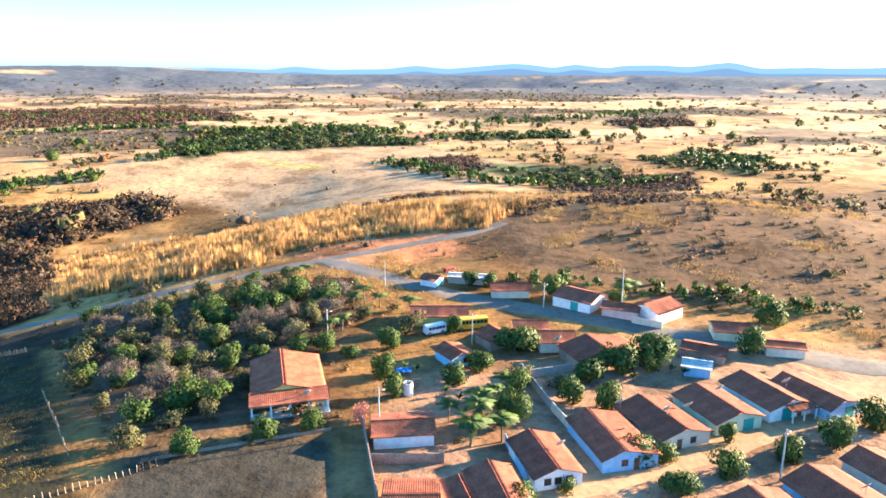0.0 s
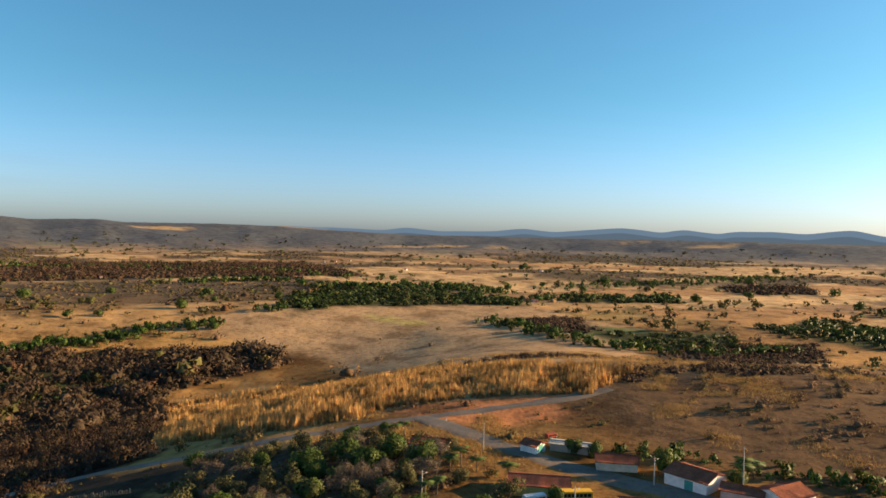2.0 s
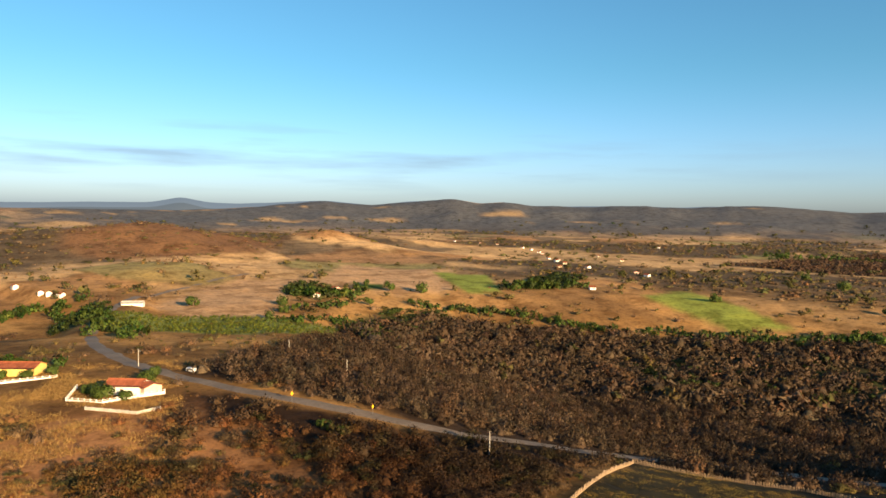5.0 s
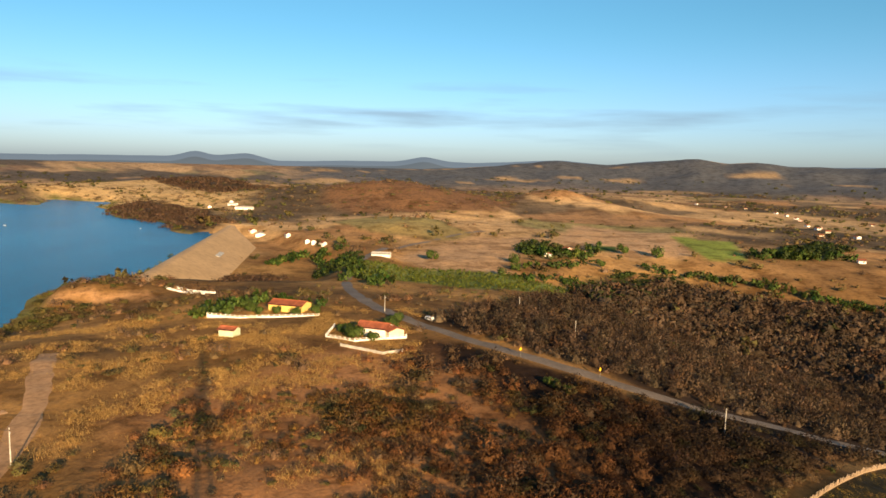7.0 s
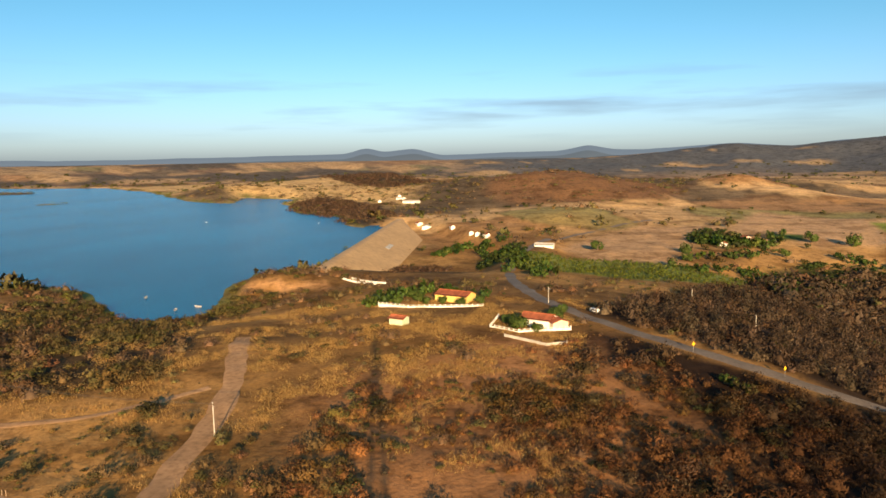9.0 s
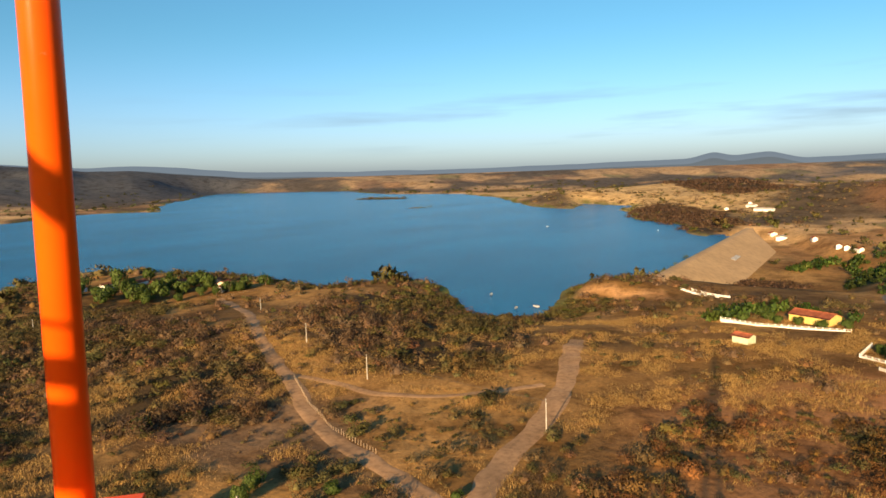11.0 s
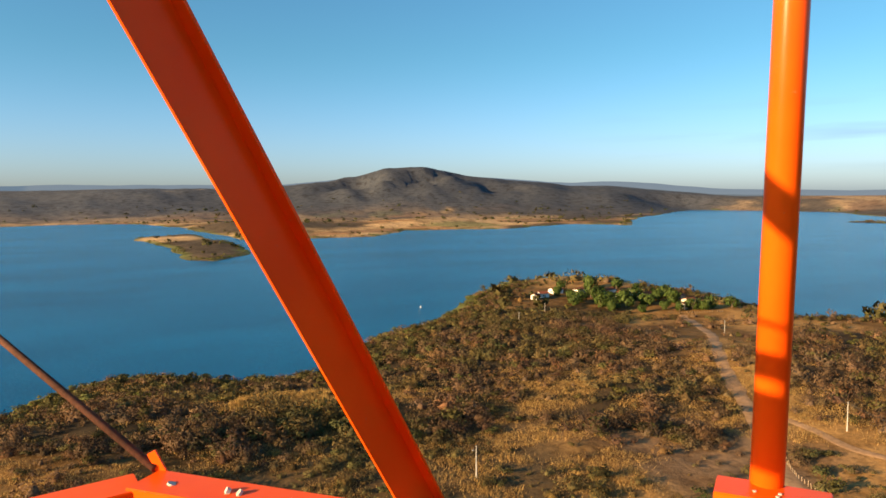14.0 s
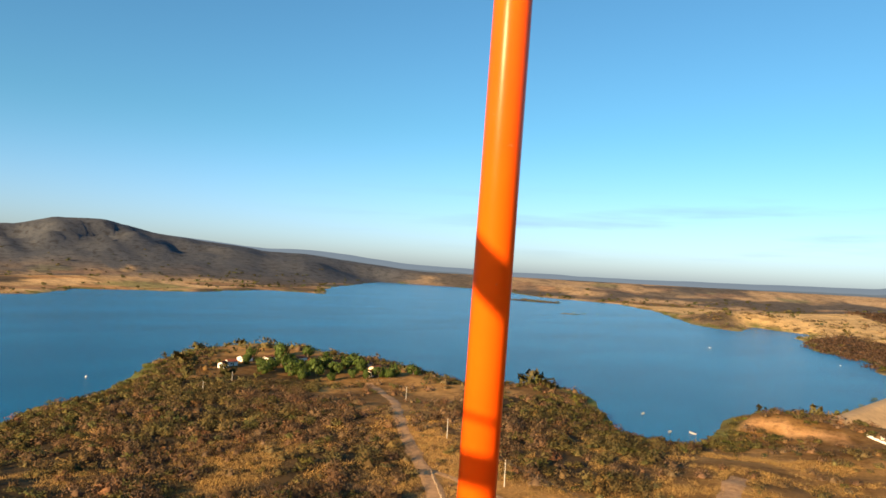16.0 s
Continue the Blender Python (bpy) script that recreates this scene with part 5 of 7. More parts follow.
house((13.2, 161.5), (27.8, 159.8), 3.2, 3.4, 3.2, 4.6, YELLOW, "yellow-walled store with brown tiled roof", None, [("r", 0, "gate"), ("r", 3, "gate"), ("r", -3, "door")])
house((18.9, 140.7), (22.1, 133.7), 2.2, 3.0, 3.0, 4.2, SKYBLUE, "pale blue house with an orange clay roof", CLAY_NEW, [("b", 1, "window"), ("r", 0, "door")])
house((1.6, 107.2), (12.7, 106.9), 2.6, 3.6, 3.0, 4.3, WHITE, "whitewashed house with a patched clay roof", CLAY_NEW, [("r", -1, "window"), ("r", 1.5, "door")])
house((2.4, 86.1), (10.8, 85.1), 3.2, 4.0, 3.0, 3.9, BRICKWALL, "low house with a wide orange clay roof", CLAY_NEW)
house((14.0, 89.9), (15.4, 77.8), 2.7, 2.4, 2.9, 3.6, GREYWALL, "plastered outbuilding with an old clay roof")
house((18.9, 92.1), (20.0, 77.8), 3.0, 3.0, 3.0, 4.4, CREAM, "cream house with a steep clay roof", None, [("l", 0, "window")])
house((27.5, 100.2), (28.9, 88.0), 2.9, 3.5, 3.0, 4.5, WHITE, "white gabled house with a clay roof", None, [("b", 0.3, "window"), ("b", 2.2, "door"), ("b", -1.4, "window")])
house((39.4, 105.8), (40.8, 91.3), 2.9, 4.9, 3.0, 4.6, SKYBLUE, "blue-walled house with a clay roof", None, [("b", 0.3, "window"), ("b", 2.4, "door")])
house((50.8, 109.9), (53.7, 96.4), 4.0, 4.2, 3.1, 4.7, CREAM, "cream house with a wide clay roof", None, [("b", -1, "door"), ("b", 1.8, "window")])
house((63.2, 112.6), (65.6, 100.2), 3.8, 4.1, 3.1, 4.7, PALEGREEN, "pale green house with a clay roof", None, [("b", 2.2, "gate"), ("b", -1, "window")])
house((75.1, 116.6), (77.8, 103.4), 4.0, 3.9, 3.1, 4.7, WHITE, "white house with a clay roof and porch", None, [("b", -1, "gate"), ("b", 2, "door")])
house((82.9, 115.0), (86.7, 101.8), 2.6, 4.9, 3.1, 4.7, SKYBLUE, "light blue shop house at the row's end", None, [("b", 2, "gate"), ("r", 0, "window")])
house((54.8, 80.5), (56.4, 67.5), 4.2, 4.4, 3.0, 4.5, CREAM, "house with a broad clay roof by the sandy street", None)
house((66.4, 84.2), (69.9, 68.9), 3.7, 4.4, 3.1, 4.8, SKYBLUE, "blue house with a clay roof", None)
house((78.3, 88.3), (81.8, 75.6), 3.0, 3.4, 3.0, 4.5, CREAM, "house with a clay roof at the street corner", None)
house((67.0, 125.0), (72.4, 122.0), 1.9, 2.1, 2.6, 3.4, SKYBLUE, "small pale outhouse with a lean roof", FIBRE, name="outhouse")
house((27.3, 192.2), (38.6, 188.7), 1.8, 1.8, 2.7, 3.1, GREYWALL, "shed with a pale fibre-cement roof", FIBRE, name="shed")
house((89.1, 131.2), (97.2, 128.0), 2.0, 2.4, 2.8, 3.5, CREAM, "low cream annexe with a brown roof", None, name="annexe")
house((71.0, 133.1), (78.8, 127.2), 2.2, 2.6, 2.7, 3.6, BRICKWALL, "old brick outbuilding with a brown roof", None, name="outbuilding")

# veranda of the farmhouse
ver = thing("veranda", "tiled front veranda on white posts", "veranda", (-13.1, 120.3, ground_z(-13.5, 118)), 7)
v, f = slope_mesh(14.6, 4.4, 3.5, 2.7, -1, 0.05)
s = new("roof_slope", mesh_of("roof_slope", v, f, CLAY_NEW))
s.parent, s.location = ver, (0.0, 0.5, 0)
for x in (-6.8, -3.4, 0.0, 3.4, 6.8):
    boxed("post", (x - 0.18, -3.7, -0.3, x + 0.18, -3.35, 2.75), WHITE, ver, "", 0.03)
boxed("plinth", (-7.2, -3.9, -0.4, 7.2, 0.2, 0.12), CONCRETE, ver)
# porches along the row
for x, y, t in ((79.4, 103.4, 10),):
    p = thing("porch", "small tiled porch on plain posts", "porch", (x, y, ground_z(x, y)), t, "porches")
    v, f = slope_mesh(6.2, 2.4, 3.1, 2.5, -1, 0.03)
    s = new("roof_slope", mesh_of("roof_slope", v, f, CLAY))
    s.parent, s.location = p, (0, 1.3, 0)
    for k in (-2.6, 0, 2.6):
        boxed("post", (k - 0.1, -0.9, -0.3, k + 0.1, -0.7, 2.6), WHITE, p)
for x, y, z in ((31.1, 93.8, 3.6), (52.1, 100.7, 4.6), (57.0, 102.6, 4.0), (46.4, 107.2, 3.2), (65.3, 107.2, 4.4), (79.7, 108.8, 4.0), (69.7, 75.9, 4.4), (-9.6, 118.3, 3.0), (58.3, 73.2, 4.0), (44.0, 136.9, 3.4)):
    roof_dish(x, y, z + ground_z(x, y))


def yard_wall(a, b, height, thick, material, label, name="yard_wall"):
    """A wall in panels between piers, stepping with the ground."""
    a, b = Vector((*a, 0)), Vector((*b, 0))
    d = (b - a).length
    ob = thing(name, label, "wall", (a.x, a.y, ground_z(a.x, a.y)), math.degrees(math.atan2(b.y - a.y, b.x - a.x)), "yard walls")
    z0, n = ground_z(a.x, a.y), max(1, round(d / 3.0))
    for k in range(n):
        q = a.lerp(b, (k + 0.5) / n)
        dz = ground_z(q.x, q.y) - z0
        boxed("panel", (d * k / n + 0.12, -thick / 2, dz - 0.5, d * (k + 1) / n - 0.12, thick / 2, dz + height), material, ob, "", 0.01)
    for k in range(n + 1):
        q = a.lerp(b, k / n)
        dz = ground_z(q.x, q.y) - z0
        boxed("pier", (d * k / n - 0.12, -thick / 2 - 0.04, dz - 0.5, d * k / n + 0.12, thick / 2 + 0.04, dz + height + 0.12), material, ob, "", 0.01)
    return ob


yard_wall((34.2, 130.4), (35.6, 113.4), 1.9, 0.2, GREYWALL, "long grey plastered yard wall")
yard_wall((35.6, 113.4), (37.5, 94.8), 1.9, 0.2, CREAM, "long plastered yard wall between houses")
yard_wall((35.4, 127.7), (44.8, 129.3), 1.8, 0.2, GREYWALL, "grey cross wall closing a yard")
yard_wall((0.3, 112.9), (1.9, 89.1), 1.9, 0.2, BRICKWALL, "reddish brick yard wall beside an open lot")
yard_wall((1.6, 99.9), (13.0, 98.3), 1.8, 0.2, BRICKWALL, "brick wall across a back yard")
yard_wall((24.3, 102.6), (24.8, 90.5), 1.7, 0.2, SKYBLUE, "blue painted side wall")
yard_wall((67.5, 151.7), (72.9, 146.9), 1.9, 0.2, CREAM, "cream forecourt wall of a house")
yard_wall((-5.4, 111.2), (-35.4, 104.8), 0.5, 0.2, BRICKWALL, "low stone edge of a yard")


def utility_pole(x, y, h=8.5, turn=0, arm=True, lamp=False, group="utility poles"):
    ob = thing("utility_pole", "slim pale concrete utility pole", "utility pole", (x, y, ground_z(x, y)), turn, group)
    bm = bmesh.new()
    rod(bm, (0, 0, -0.5), (0, 0, h), 0.17, 0.10, 10)
    part("shaft", bm, CONCRETE, ob)
    if arm:
        boxed("crossarm", (-0.9, -0.06, h - 0.5, 0.9, 0.06, h - 0.38), BROWNWOOD, ob)
        for k in (-0.8, 0, 0.8):
            bm = bmesh.new()
            rod(bm, (k, 0, h - 0.38), (k, 0, h - 0.16), 0.05, 0.03, 6)
            part("insulator", bm, GLASS_DARK, ob)
    if lamp:
        bm = bmesh.new()
        rod(bm, (0, 0, h - 1.2), (0.9, 0, h - 0.7), 0.03)
        box(bm, 0.8, -0.12, h - 0.78, 1.3, 0.12, h - 0.62)
        part("street_light", bm, CONCRETE, ob)


for x, y, h, lamp in ((8.6, 188.5, 8, 0), (48.9, 165.5, 7, 1), (67.0, 157.7, 12, 0), (64.0, 86.1, 9, 1), (3.2, 109.9, 8.5, 1), (-6.8, 153.2, 7, 1), (26.2, 145.5, 7.5, 1), (-70.2, 101.5, 8.5, 0), (-158.9, 96.4, 7, 0), (-255.4, 88.6, 7, 0), (-305.5, 78.4, 7, 0), (-148.5, -126.9, 7.5, 0), (-140.4, -66.2, 8, 1), (-171.5, -174.2, 7, 0), (-50.0, -129.6, 7, 1), (-232.2, -267.3, 7, 0), (-193.1, -380.7, 6, 0), (-151.2, -328.1, 6, 0), (-70.2, -89.1, 8, 0), (-286.2, 14.9, 7, 1)):
    utility_pole(x, y, h, 30, True, bool(lamp))


def wires(a, b, ha, hb, n=3):
    bm = bmesh.new()
    za, zb = ground_z(*a) + ha, ground_z(*b) + hb
    for k in range(n):
        off = (k - 1) * 0.8
        pts = [Vector((a[0] + (b[0] - a[0]) * t + off * 0.6, a[1] + (b[1] - a[1]) * t + off * 0.6, za + (zb - za) * t - 4 * 1.0 * t * (1 - t))) for t in np.linspace(0, 1, 13)]
        for p, q in zip(pts, pts[1:]):
            rod(bm, p, q, 0.018, None, 4)
    ob = part("power_line", bm, WIRE)
    tagged(ob, "three sagging power wires between poles", "power line")


wires((-70.2, 101.5), (3.2, 109.9), 8.1, 8.1)
wires((-70.2, 101.5), (-158.9, 96.4), 8.1, 6.6)
wires((8.6, 188.5), (48.9, 165.5), 7.6, 6.6)
wires((-148.5, -126.9), (-140.4, -66.2), 7.1, 7.6)
wires((-148.5, -126.9), (-171.5, -174.2), 7.1, 6.6)


# ---- trees ----
def leaf_mesh(name, proto, material):
    v, f = proto
    f, n = soft_normals(v, f, 0.6, 0.3)
    return mesh_of(name, v, f, material, ("tint", np.ones((len(v), 3), np.float32)), True, n)


def branchy(seed, height=0.62, n=6, r=0.045):
    g = np.random.default_rng(seed)
    bm = bmesh.new()
    rod(bm, (0, 0, -0.1), (0.02, 0.01, height * 0.5), r * 1.3, r, 8)
    for k in range(n):
        a = 2 * math.pi * k / n + g.uniform(-0.3, 0.3)
        e = (math.cos(a) * g.uniform(0.3, 0.55), math.sin(a) * g.uniform(0.3, 0.55), height * g.uniform(0.9, 1.4))
        rod(bm, (0.02, 0.01, height * g.uniform(0.3, 0.5)), e, r * 0.7, r * 0.25, 6)
    me = bpy.data.meshes.new("trunk")
    bm.to_mesh(me)
    bm.free()
    me.materials.append(BARK)
    return me


crowns = [leaf_mesh("crown", proto_leafy(1700, 0.06, 300 + k, 0.8, 9), LEAF) for k in range(5)]
PALE_LEAF = plant_material("dusty_leaves", (0.072, 0.072, 0.03), (0.13, 0.122, 0.052), through=0.2)
GREY_TWIG = plant_material("grey_twigs", (0.11, 0.085, 0.065), (0.18, 0.142, 0.105), through=0.1)
pale_crowns = [leaf_mesh("crown", proto_leafy(1100, 0.055, 320 + k, 0.8, 10), PALE_LEAF) for k in range(3)]
BLOSSOM = plant_material("pink_blossom", (0.36, 0.13, 0.10), (0.5, 0.24, 0.17), through=0.2)
pink_crown = leaf_mesh("crown", proto_leafy(900, 0.05, 340, 0.8, 8), BLOSSOM)
bare_crown = leaf_mesh("crown", proto_bush(1300, 350, 0.13, 0.009, 0.9), GREY_TWIG)
trunks = [branchy(360 + k) for k in range(4)]


def tree(x, y, r, h, kind="green", label="broad leafy green tree", group="trees"):
    ob = thing("tree", label, "tree", (x, y, ground_z(x, y)), rng.uniform(0, 360), group)
    ob.scale = (r * 1.15, r * 1.15, h * 1.02)
    t = new("trunk", trunks[rng.integers(4)])
    me = {"green": crowns[rng.integers(5)], "pale": pale_crowns[rng.integers(3)], "pink": pink_crown, "bare": bare_crown}[kind]
    c = new("crown", me)
    for o in (t, c):
        o.parent = ob
    if kind == "bare":
        c.location = (0, 0, 0.25)
    return ob


GREEN_TREES = [(-1.9, 141.1, 2.2, 3), (6.8, 145.1, 3.0, 5), (5.1, 131.6, 3.0, 5), (23.6, 152.6, 2.6, 4), (35.0, 140.4, 5, 6), (53.2, 126.2, 4, 6), (62.6, 128.2, 5, 7), (45.9, 123.5, 3.5, 5), (85.5, 129.6, 3.4, 6), (44.1, 94.5, 3.0, 3.6), (48.6, 93.4, 2.2, 3), (61.8, 98.0, 1.8, 3.2), (56.8, 88.3, 3.0, 4), (46.4, 84.8, 3, 3.8),
               (79.8, 94.8, 3.2, 5), (69.0, 91.5, 2.8, 4), (90.7, 99.2, 3.6, 5), (30.1, 87.9, 1.6, 2), (22.4, 84.2, 2.6, 3.4), (-32.8, 123.4, 4.4, 5), (-26.3, 122.0, 3.6, 4.6), (-29.0, 106.0, 3.0, 4), (-16.9, 109.9, 2.6, 3.6), (-8.4, 111.5, 2.6, 3)]
GREEN_TREES_2 = [(38.6, 185.5, 2.4, 4), (33.2, 186.8, 2.6, 4), (53.5, 173.6, 3.0, 6), (68.3, 163.9, 2.4, 4), (100.0, 146.5, 4.2, 6), (6.2, 122.6, 2.6, 4), (30.8, 119.3, 3.6, 5), (27.5, 109.6, 3.6, 6), (40.0, 116.9, 3.0, 4.5), (46.4, 112.9, 3.2, 5), (19.2, 127.2, 3.2, 4), (25.7, 132.0, 3.0, 4), (-20.8, 210.2, 2.5, 3.6), (-29.2, 182.9, 4, 6), (-38.5, 176.7, 4.4, 6), (-16.5, 184.3, 4.4, 6), (-48.7, 138.4, 3.2, 3.4), (-22.0, 173.7, 4, 6), (-8.2, 177.1, 4, 5.5), (-33.2, 154.7, 3.4, 4.6), (-27.4, 143.8, 3.0, 4)]
for x, y, r, h in GREEN_TREES + GREEN_TREES_2:
    tree(x, y, r, h, "green", "broad leafy green tree between village houses")
for x, y, r, h in ((-39.7, 110.3, 3.0, 3.8), (-59.0, 141.2, 3.0, 3.6), (-41.7, 144.9, 3, 4.6), (-49.5, 153.0, 2.6, 4), (-35.8, 135.0, 2.4, 3.4), (-23.2, 154.4, 2.8, 4), (-55.2, 165.5, 3, 4), (-45.9, 169.0, 3, 4), (-13.5, 151.3, 2.6, 4), (-12.2, 163.6, 3, 5), (2.0, 163.4, 2.6, 4), (12.8, 153.9, 3.6, 5), (32.4, 125.6, 3, 3.6), (40.5, 121.5, 2.6, 3), (-23.1, 130.4, 2, 3.4), (-65.5, 166.7, 2.6, 3.6), (-55.5, 183.1, 3, 4)):
    tree(x, y, r, h, "pale", "dusty olive tree in a dry yard")
tree(0.8, 113.9, 2.2, 4.4, "pink", "small tree covered in pink blossom")
tree(-76.4, 113.4, 3.0, 5.4, "bare", "single leafless tree in a fenced field")
for x, y, r, h in ((-38.9, 182.7, 3, 4.6), (-55.1, 176.9, 2.8, 4), (-38.9, 148.2, 2.6, 3.6), (-19.2, 161.2, 2.6, 4), (-26.3, 165.6, 2.4, 4)):
    tree(x, y, r, h, "bare", "leafless grey tree among green ones")


def palm_mesh(seed, fronds=15):
    g = np.random.default_rng(seed)
    vs, fs = [], []
    for k in range(fronds):
        a, up = 2 * math.pi * k / fronds + g.uniform(-0.2, 0.2), g.uniform(0.1, 1.1)
        ln = g.uniform(2.0, 2.8)
        for s in range(15):
            t = (s + 1) / 15
            r, z = ln * t * math.cos(up * 0.6), ln * (math.sin(up) * t - 0.75 * t * t)
            for side in (-1, 1):
                w = 0.55 * math.sin(math.pi * min(0.97, t * 0.9 + 0.08)) + 0.06
                p = np.array((math.cos(a) * r, math.sin(a) * r, z))
                d = np.array((-math.sin(a) * side, math.cos(a) * side, -0.5)) * w + np.array((math.cos(a), math.sin(a), 0)) * 0.25
                e = np.array((math.cos(a), math.sin(a), -0.1)) * 0.09
                n = len(vs)
                vs += [p - e, p + e, p + d + e * 0.5, p + d - e * 0.5]
                fs.append((n, n + 1, n + 2, n + 3))
    return leaf_mesh("crown", (np.array(vs), np.array(fs)), LEAF)


palm_crowns = [palm_mesh(400 + k) for k in range(3)]
bm = bmesh.new()
pts = [Vector((0.25 * math.sin(t * 1.5), 0.1 * t, t * 5.0)) for t in np.linspace(0, 1, 7)]
for p, q in zip(pts, pts[1:]):
    rod(bm, p - Vector((0, 0, 0.05)), q, 0.15 - 0.05 * p.z / 5, 0.15 - 0.05 * q.z / 5, 8)
palm_trunk = bpy.data.meshes.new("trunk")
bm.to_mesh(palm_trunk)
bm.free()
palm_trunk.materials.append(BARK)
for x, y, s in ((-6.1, 153.9, .9), (-3.5, 156.6, .8), (13.8, 166.7, 1.0), (2.4, 174.8, 1.0), (6.2, 171.5, .9), (18.2, 102.6, 1.25), (20.5, 106.7, 1.15), (23.8, 103.1, 1.1), (24.3, 115.4, .9), (21.9, 111.4, 1.1), (70.9, 168.1, 1.1), (74.9, 170.1, 1.1), (72.6, 171.5, 1.0), (15.7, 111.2, .8), (27.8, 122.9, .8), (-0.7, 172.5, .9), (-17.3, 206.0, .9), (-14.6, 207.8, .8)):
    ob = thing("coconut_palm", "coconut palm with feathery green fronds", "palm tree", (x, y, ground_z(x, y)), rng.uniform(0, 360), "palms")
    ob.scale = (s * 1.3, s * 1.3, s * rng.uniform(0.7, 0.95))
    t, c = new("trunk", palm_trunk), new("crown", palm_crowns[rng.integers(3)])
    t.parent = c.parent = ob
    c.location = (0.25, 0.1, 5.0)


def banana_mesh(seed):
    g = np.random.default_rng(seed)
    vs, fs = [], []
    for k in range(9):
        a, up, ln = g.uniform(0, 6.28), g.uniform(0.7, 1.3), g.uniform(1.4, 2.2)
        for s in range(5):
            row = []
            for t in (s / 5, (s + 1) / 5):
                r, z = ln * t * math.cos(up), ln * (math.sin(up) * t - 0.3 * t * t)
                w = 0.26 * math.sin(math.pi * (0.1 + 0.88 * t))
                p = np.array((math.cos(a) * r, math.sin(a) * r, z + 0.9))
                row.append((p, np.array((-math.sin(a), math.cos(a), 0.15)) * w))
            n = len(vs)
            vs += [row[0][0] - row[0][1], row[0][0] + row[0][1], row[1][0] + row[1][1], row[1][0] - row[1][1]]
            fs.append((n, n + 1, n + 2, n + 3))
    return leaf_mesh("leaves", (np.array(vs), np.array(fs)), LEAF)


banana = [banana_mesh(430 + k) for k in range(3)]
for x, y in ((66.3, 122.6), (68.0, 124.5), (64.3, 124.2), (70.2, 126.4), (55.4, 122.3), (-30.9, 147.8), (-25.7, 146.9), (-23.8, 148.9), (18.9, 118.8), (16.7, 122.0), (9.7, 133.7), (12.2, 132.6), (28.9, 116.9)):
    ob = thing("banana_plant", "banana plant with broad ragged leaves", "banana plant", (x, y, ground_z(x, y)), rng.uniform(0, 360), "banana plants")
    bm = bmesh.new()
    rod(bm, (0, 0, -0.1), (0, 0, 1.1), 0.12, 0.07, 7)
    part("stem", bm, BARK, ob)
    c = new("leaves", banana[rng.integers(3)])
    c.parent = ob

# more trees of the orchard, each with its own room
spots = []
for _ in range(900):
    x, y = rng.uniform(-84, 3), rng.uniform(108, 216)
    if away(np.array([x]), np.array([y]), YARD_TREES)[0] > -1.5 or (-27 < x < -3 and 104 < y < 143) or (x > -6 and y < 165) or not clear_of_roads(np.array([x]), np.array([y]))[0]:
        continue
    if all(math.hypot(x - a, y - b) > 5.8 for a, b in spots):
        spots.append((x, y))
for x, y in spots:
    k = rng.choice(["green", "green", "pale", "pale", "pale", "bare"])
    tree(x, y, rng.uniform(2.0, 3.6), rng.uniform(2.6, 5.0), k, {"green": "leafy green orchard tree", "pale": "dusty olive orchard tree", "bare": "leafless grey tree in an orchard"}[k], "orchard trees")
# ---- trees standing alone in the valley ----
field_crowns = [leaf_mesh("crown", proto_leafy(420, 0.10, 500 + k, 0.75, 7), LEAF) for k in range(4)]


def field_tree(x, y, r, h):
    ob = thing("field_tree", "single dark green tree in a dry field", "tree", (x, y, ground_z(x, y)), rng.uniform(0, 360), "field trees")
    ob.scale = (r * PLAN, r * PLAN, h * PLAN)
    t, c = new("trunk", trunks[rng.integers(4)]), new("crown", field_crowns[rng.integers(4)])
    t.parent = c.parent = ob


for x, y, r in ((-266.5, 659.9, 6), (-464.4, 733.1, 5), (-288.0, 795.3, 6), (-403.1, 794.9, 5), (-253.4, 718.9, 4), (-341.1, 597.8, 4), (-320.5, 609.9, 3.5), (-194.1, 755.5, 5), (-209.8, 592.7, 4), (-227.9, 587.2, 4.5), (256.5, 1170.5, 8), (307.3, 872.0, 6.5), (160.7, 1587.6, 9), (121.8, 488.4, 3.2), (783.0, 1675.4, 9), (515.7, 1197.5, 8),
                (-572.9, 69.7, 5.5), (-631.8, 262.8, 5.5), (-613.3, 289.8, 6), (-461.3, 722.7, 6), (-452.0, 517.7, 5), (-568.1, 216.3, 4), (-557.4, 137.2, 4.5), (-385.0, 429.8, 4), (-547.8, 785.2, 5), (-523.3, 130.8, 4), (-496.1, 112.5, 3.4), (405.0, 945.0, 6), (567.0, 1026.0, 7), (81.0, 1026.0, 6), (-81.0, 1107.0, 6), (477.0, 809.3, 6), (198.6, 1054.2, 6)):
    field_tree(x, y, r, r * 1.25)
tree(-55.2, 502.1, 3.4, 4, "bare", "leafless spreading tree at the field's edge")
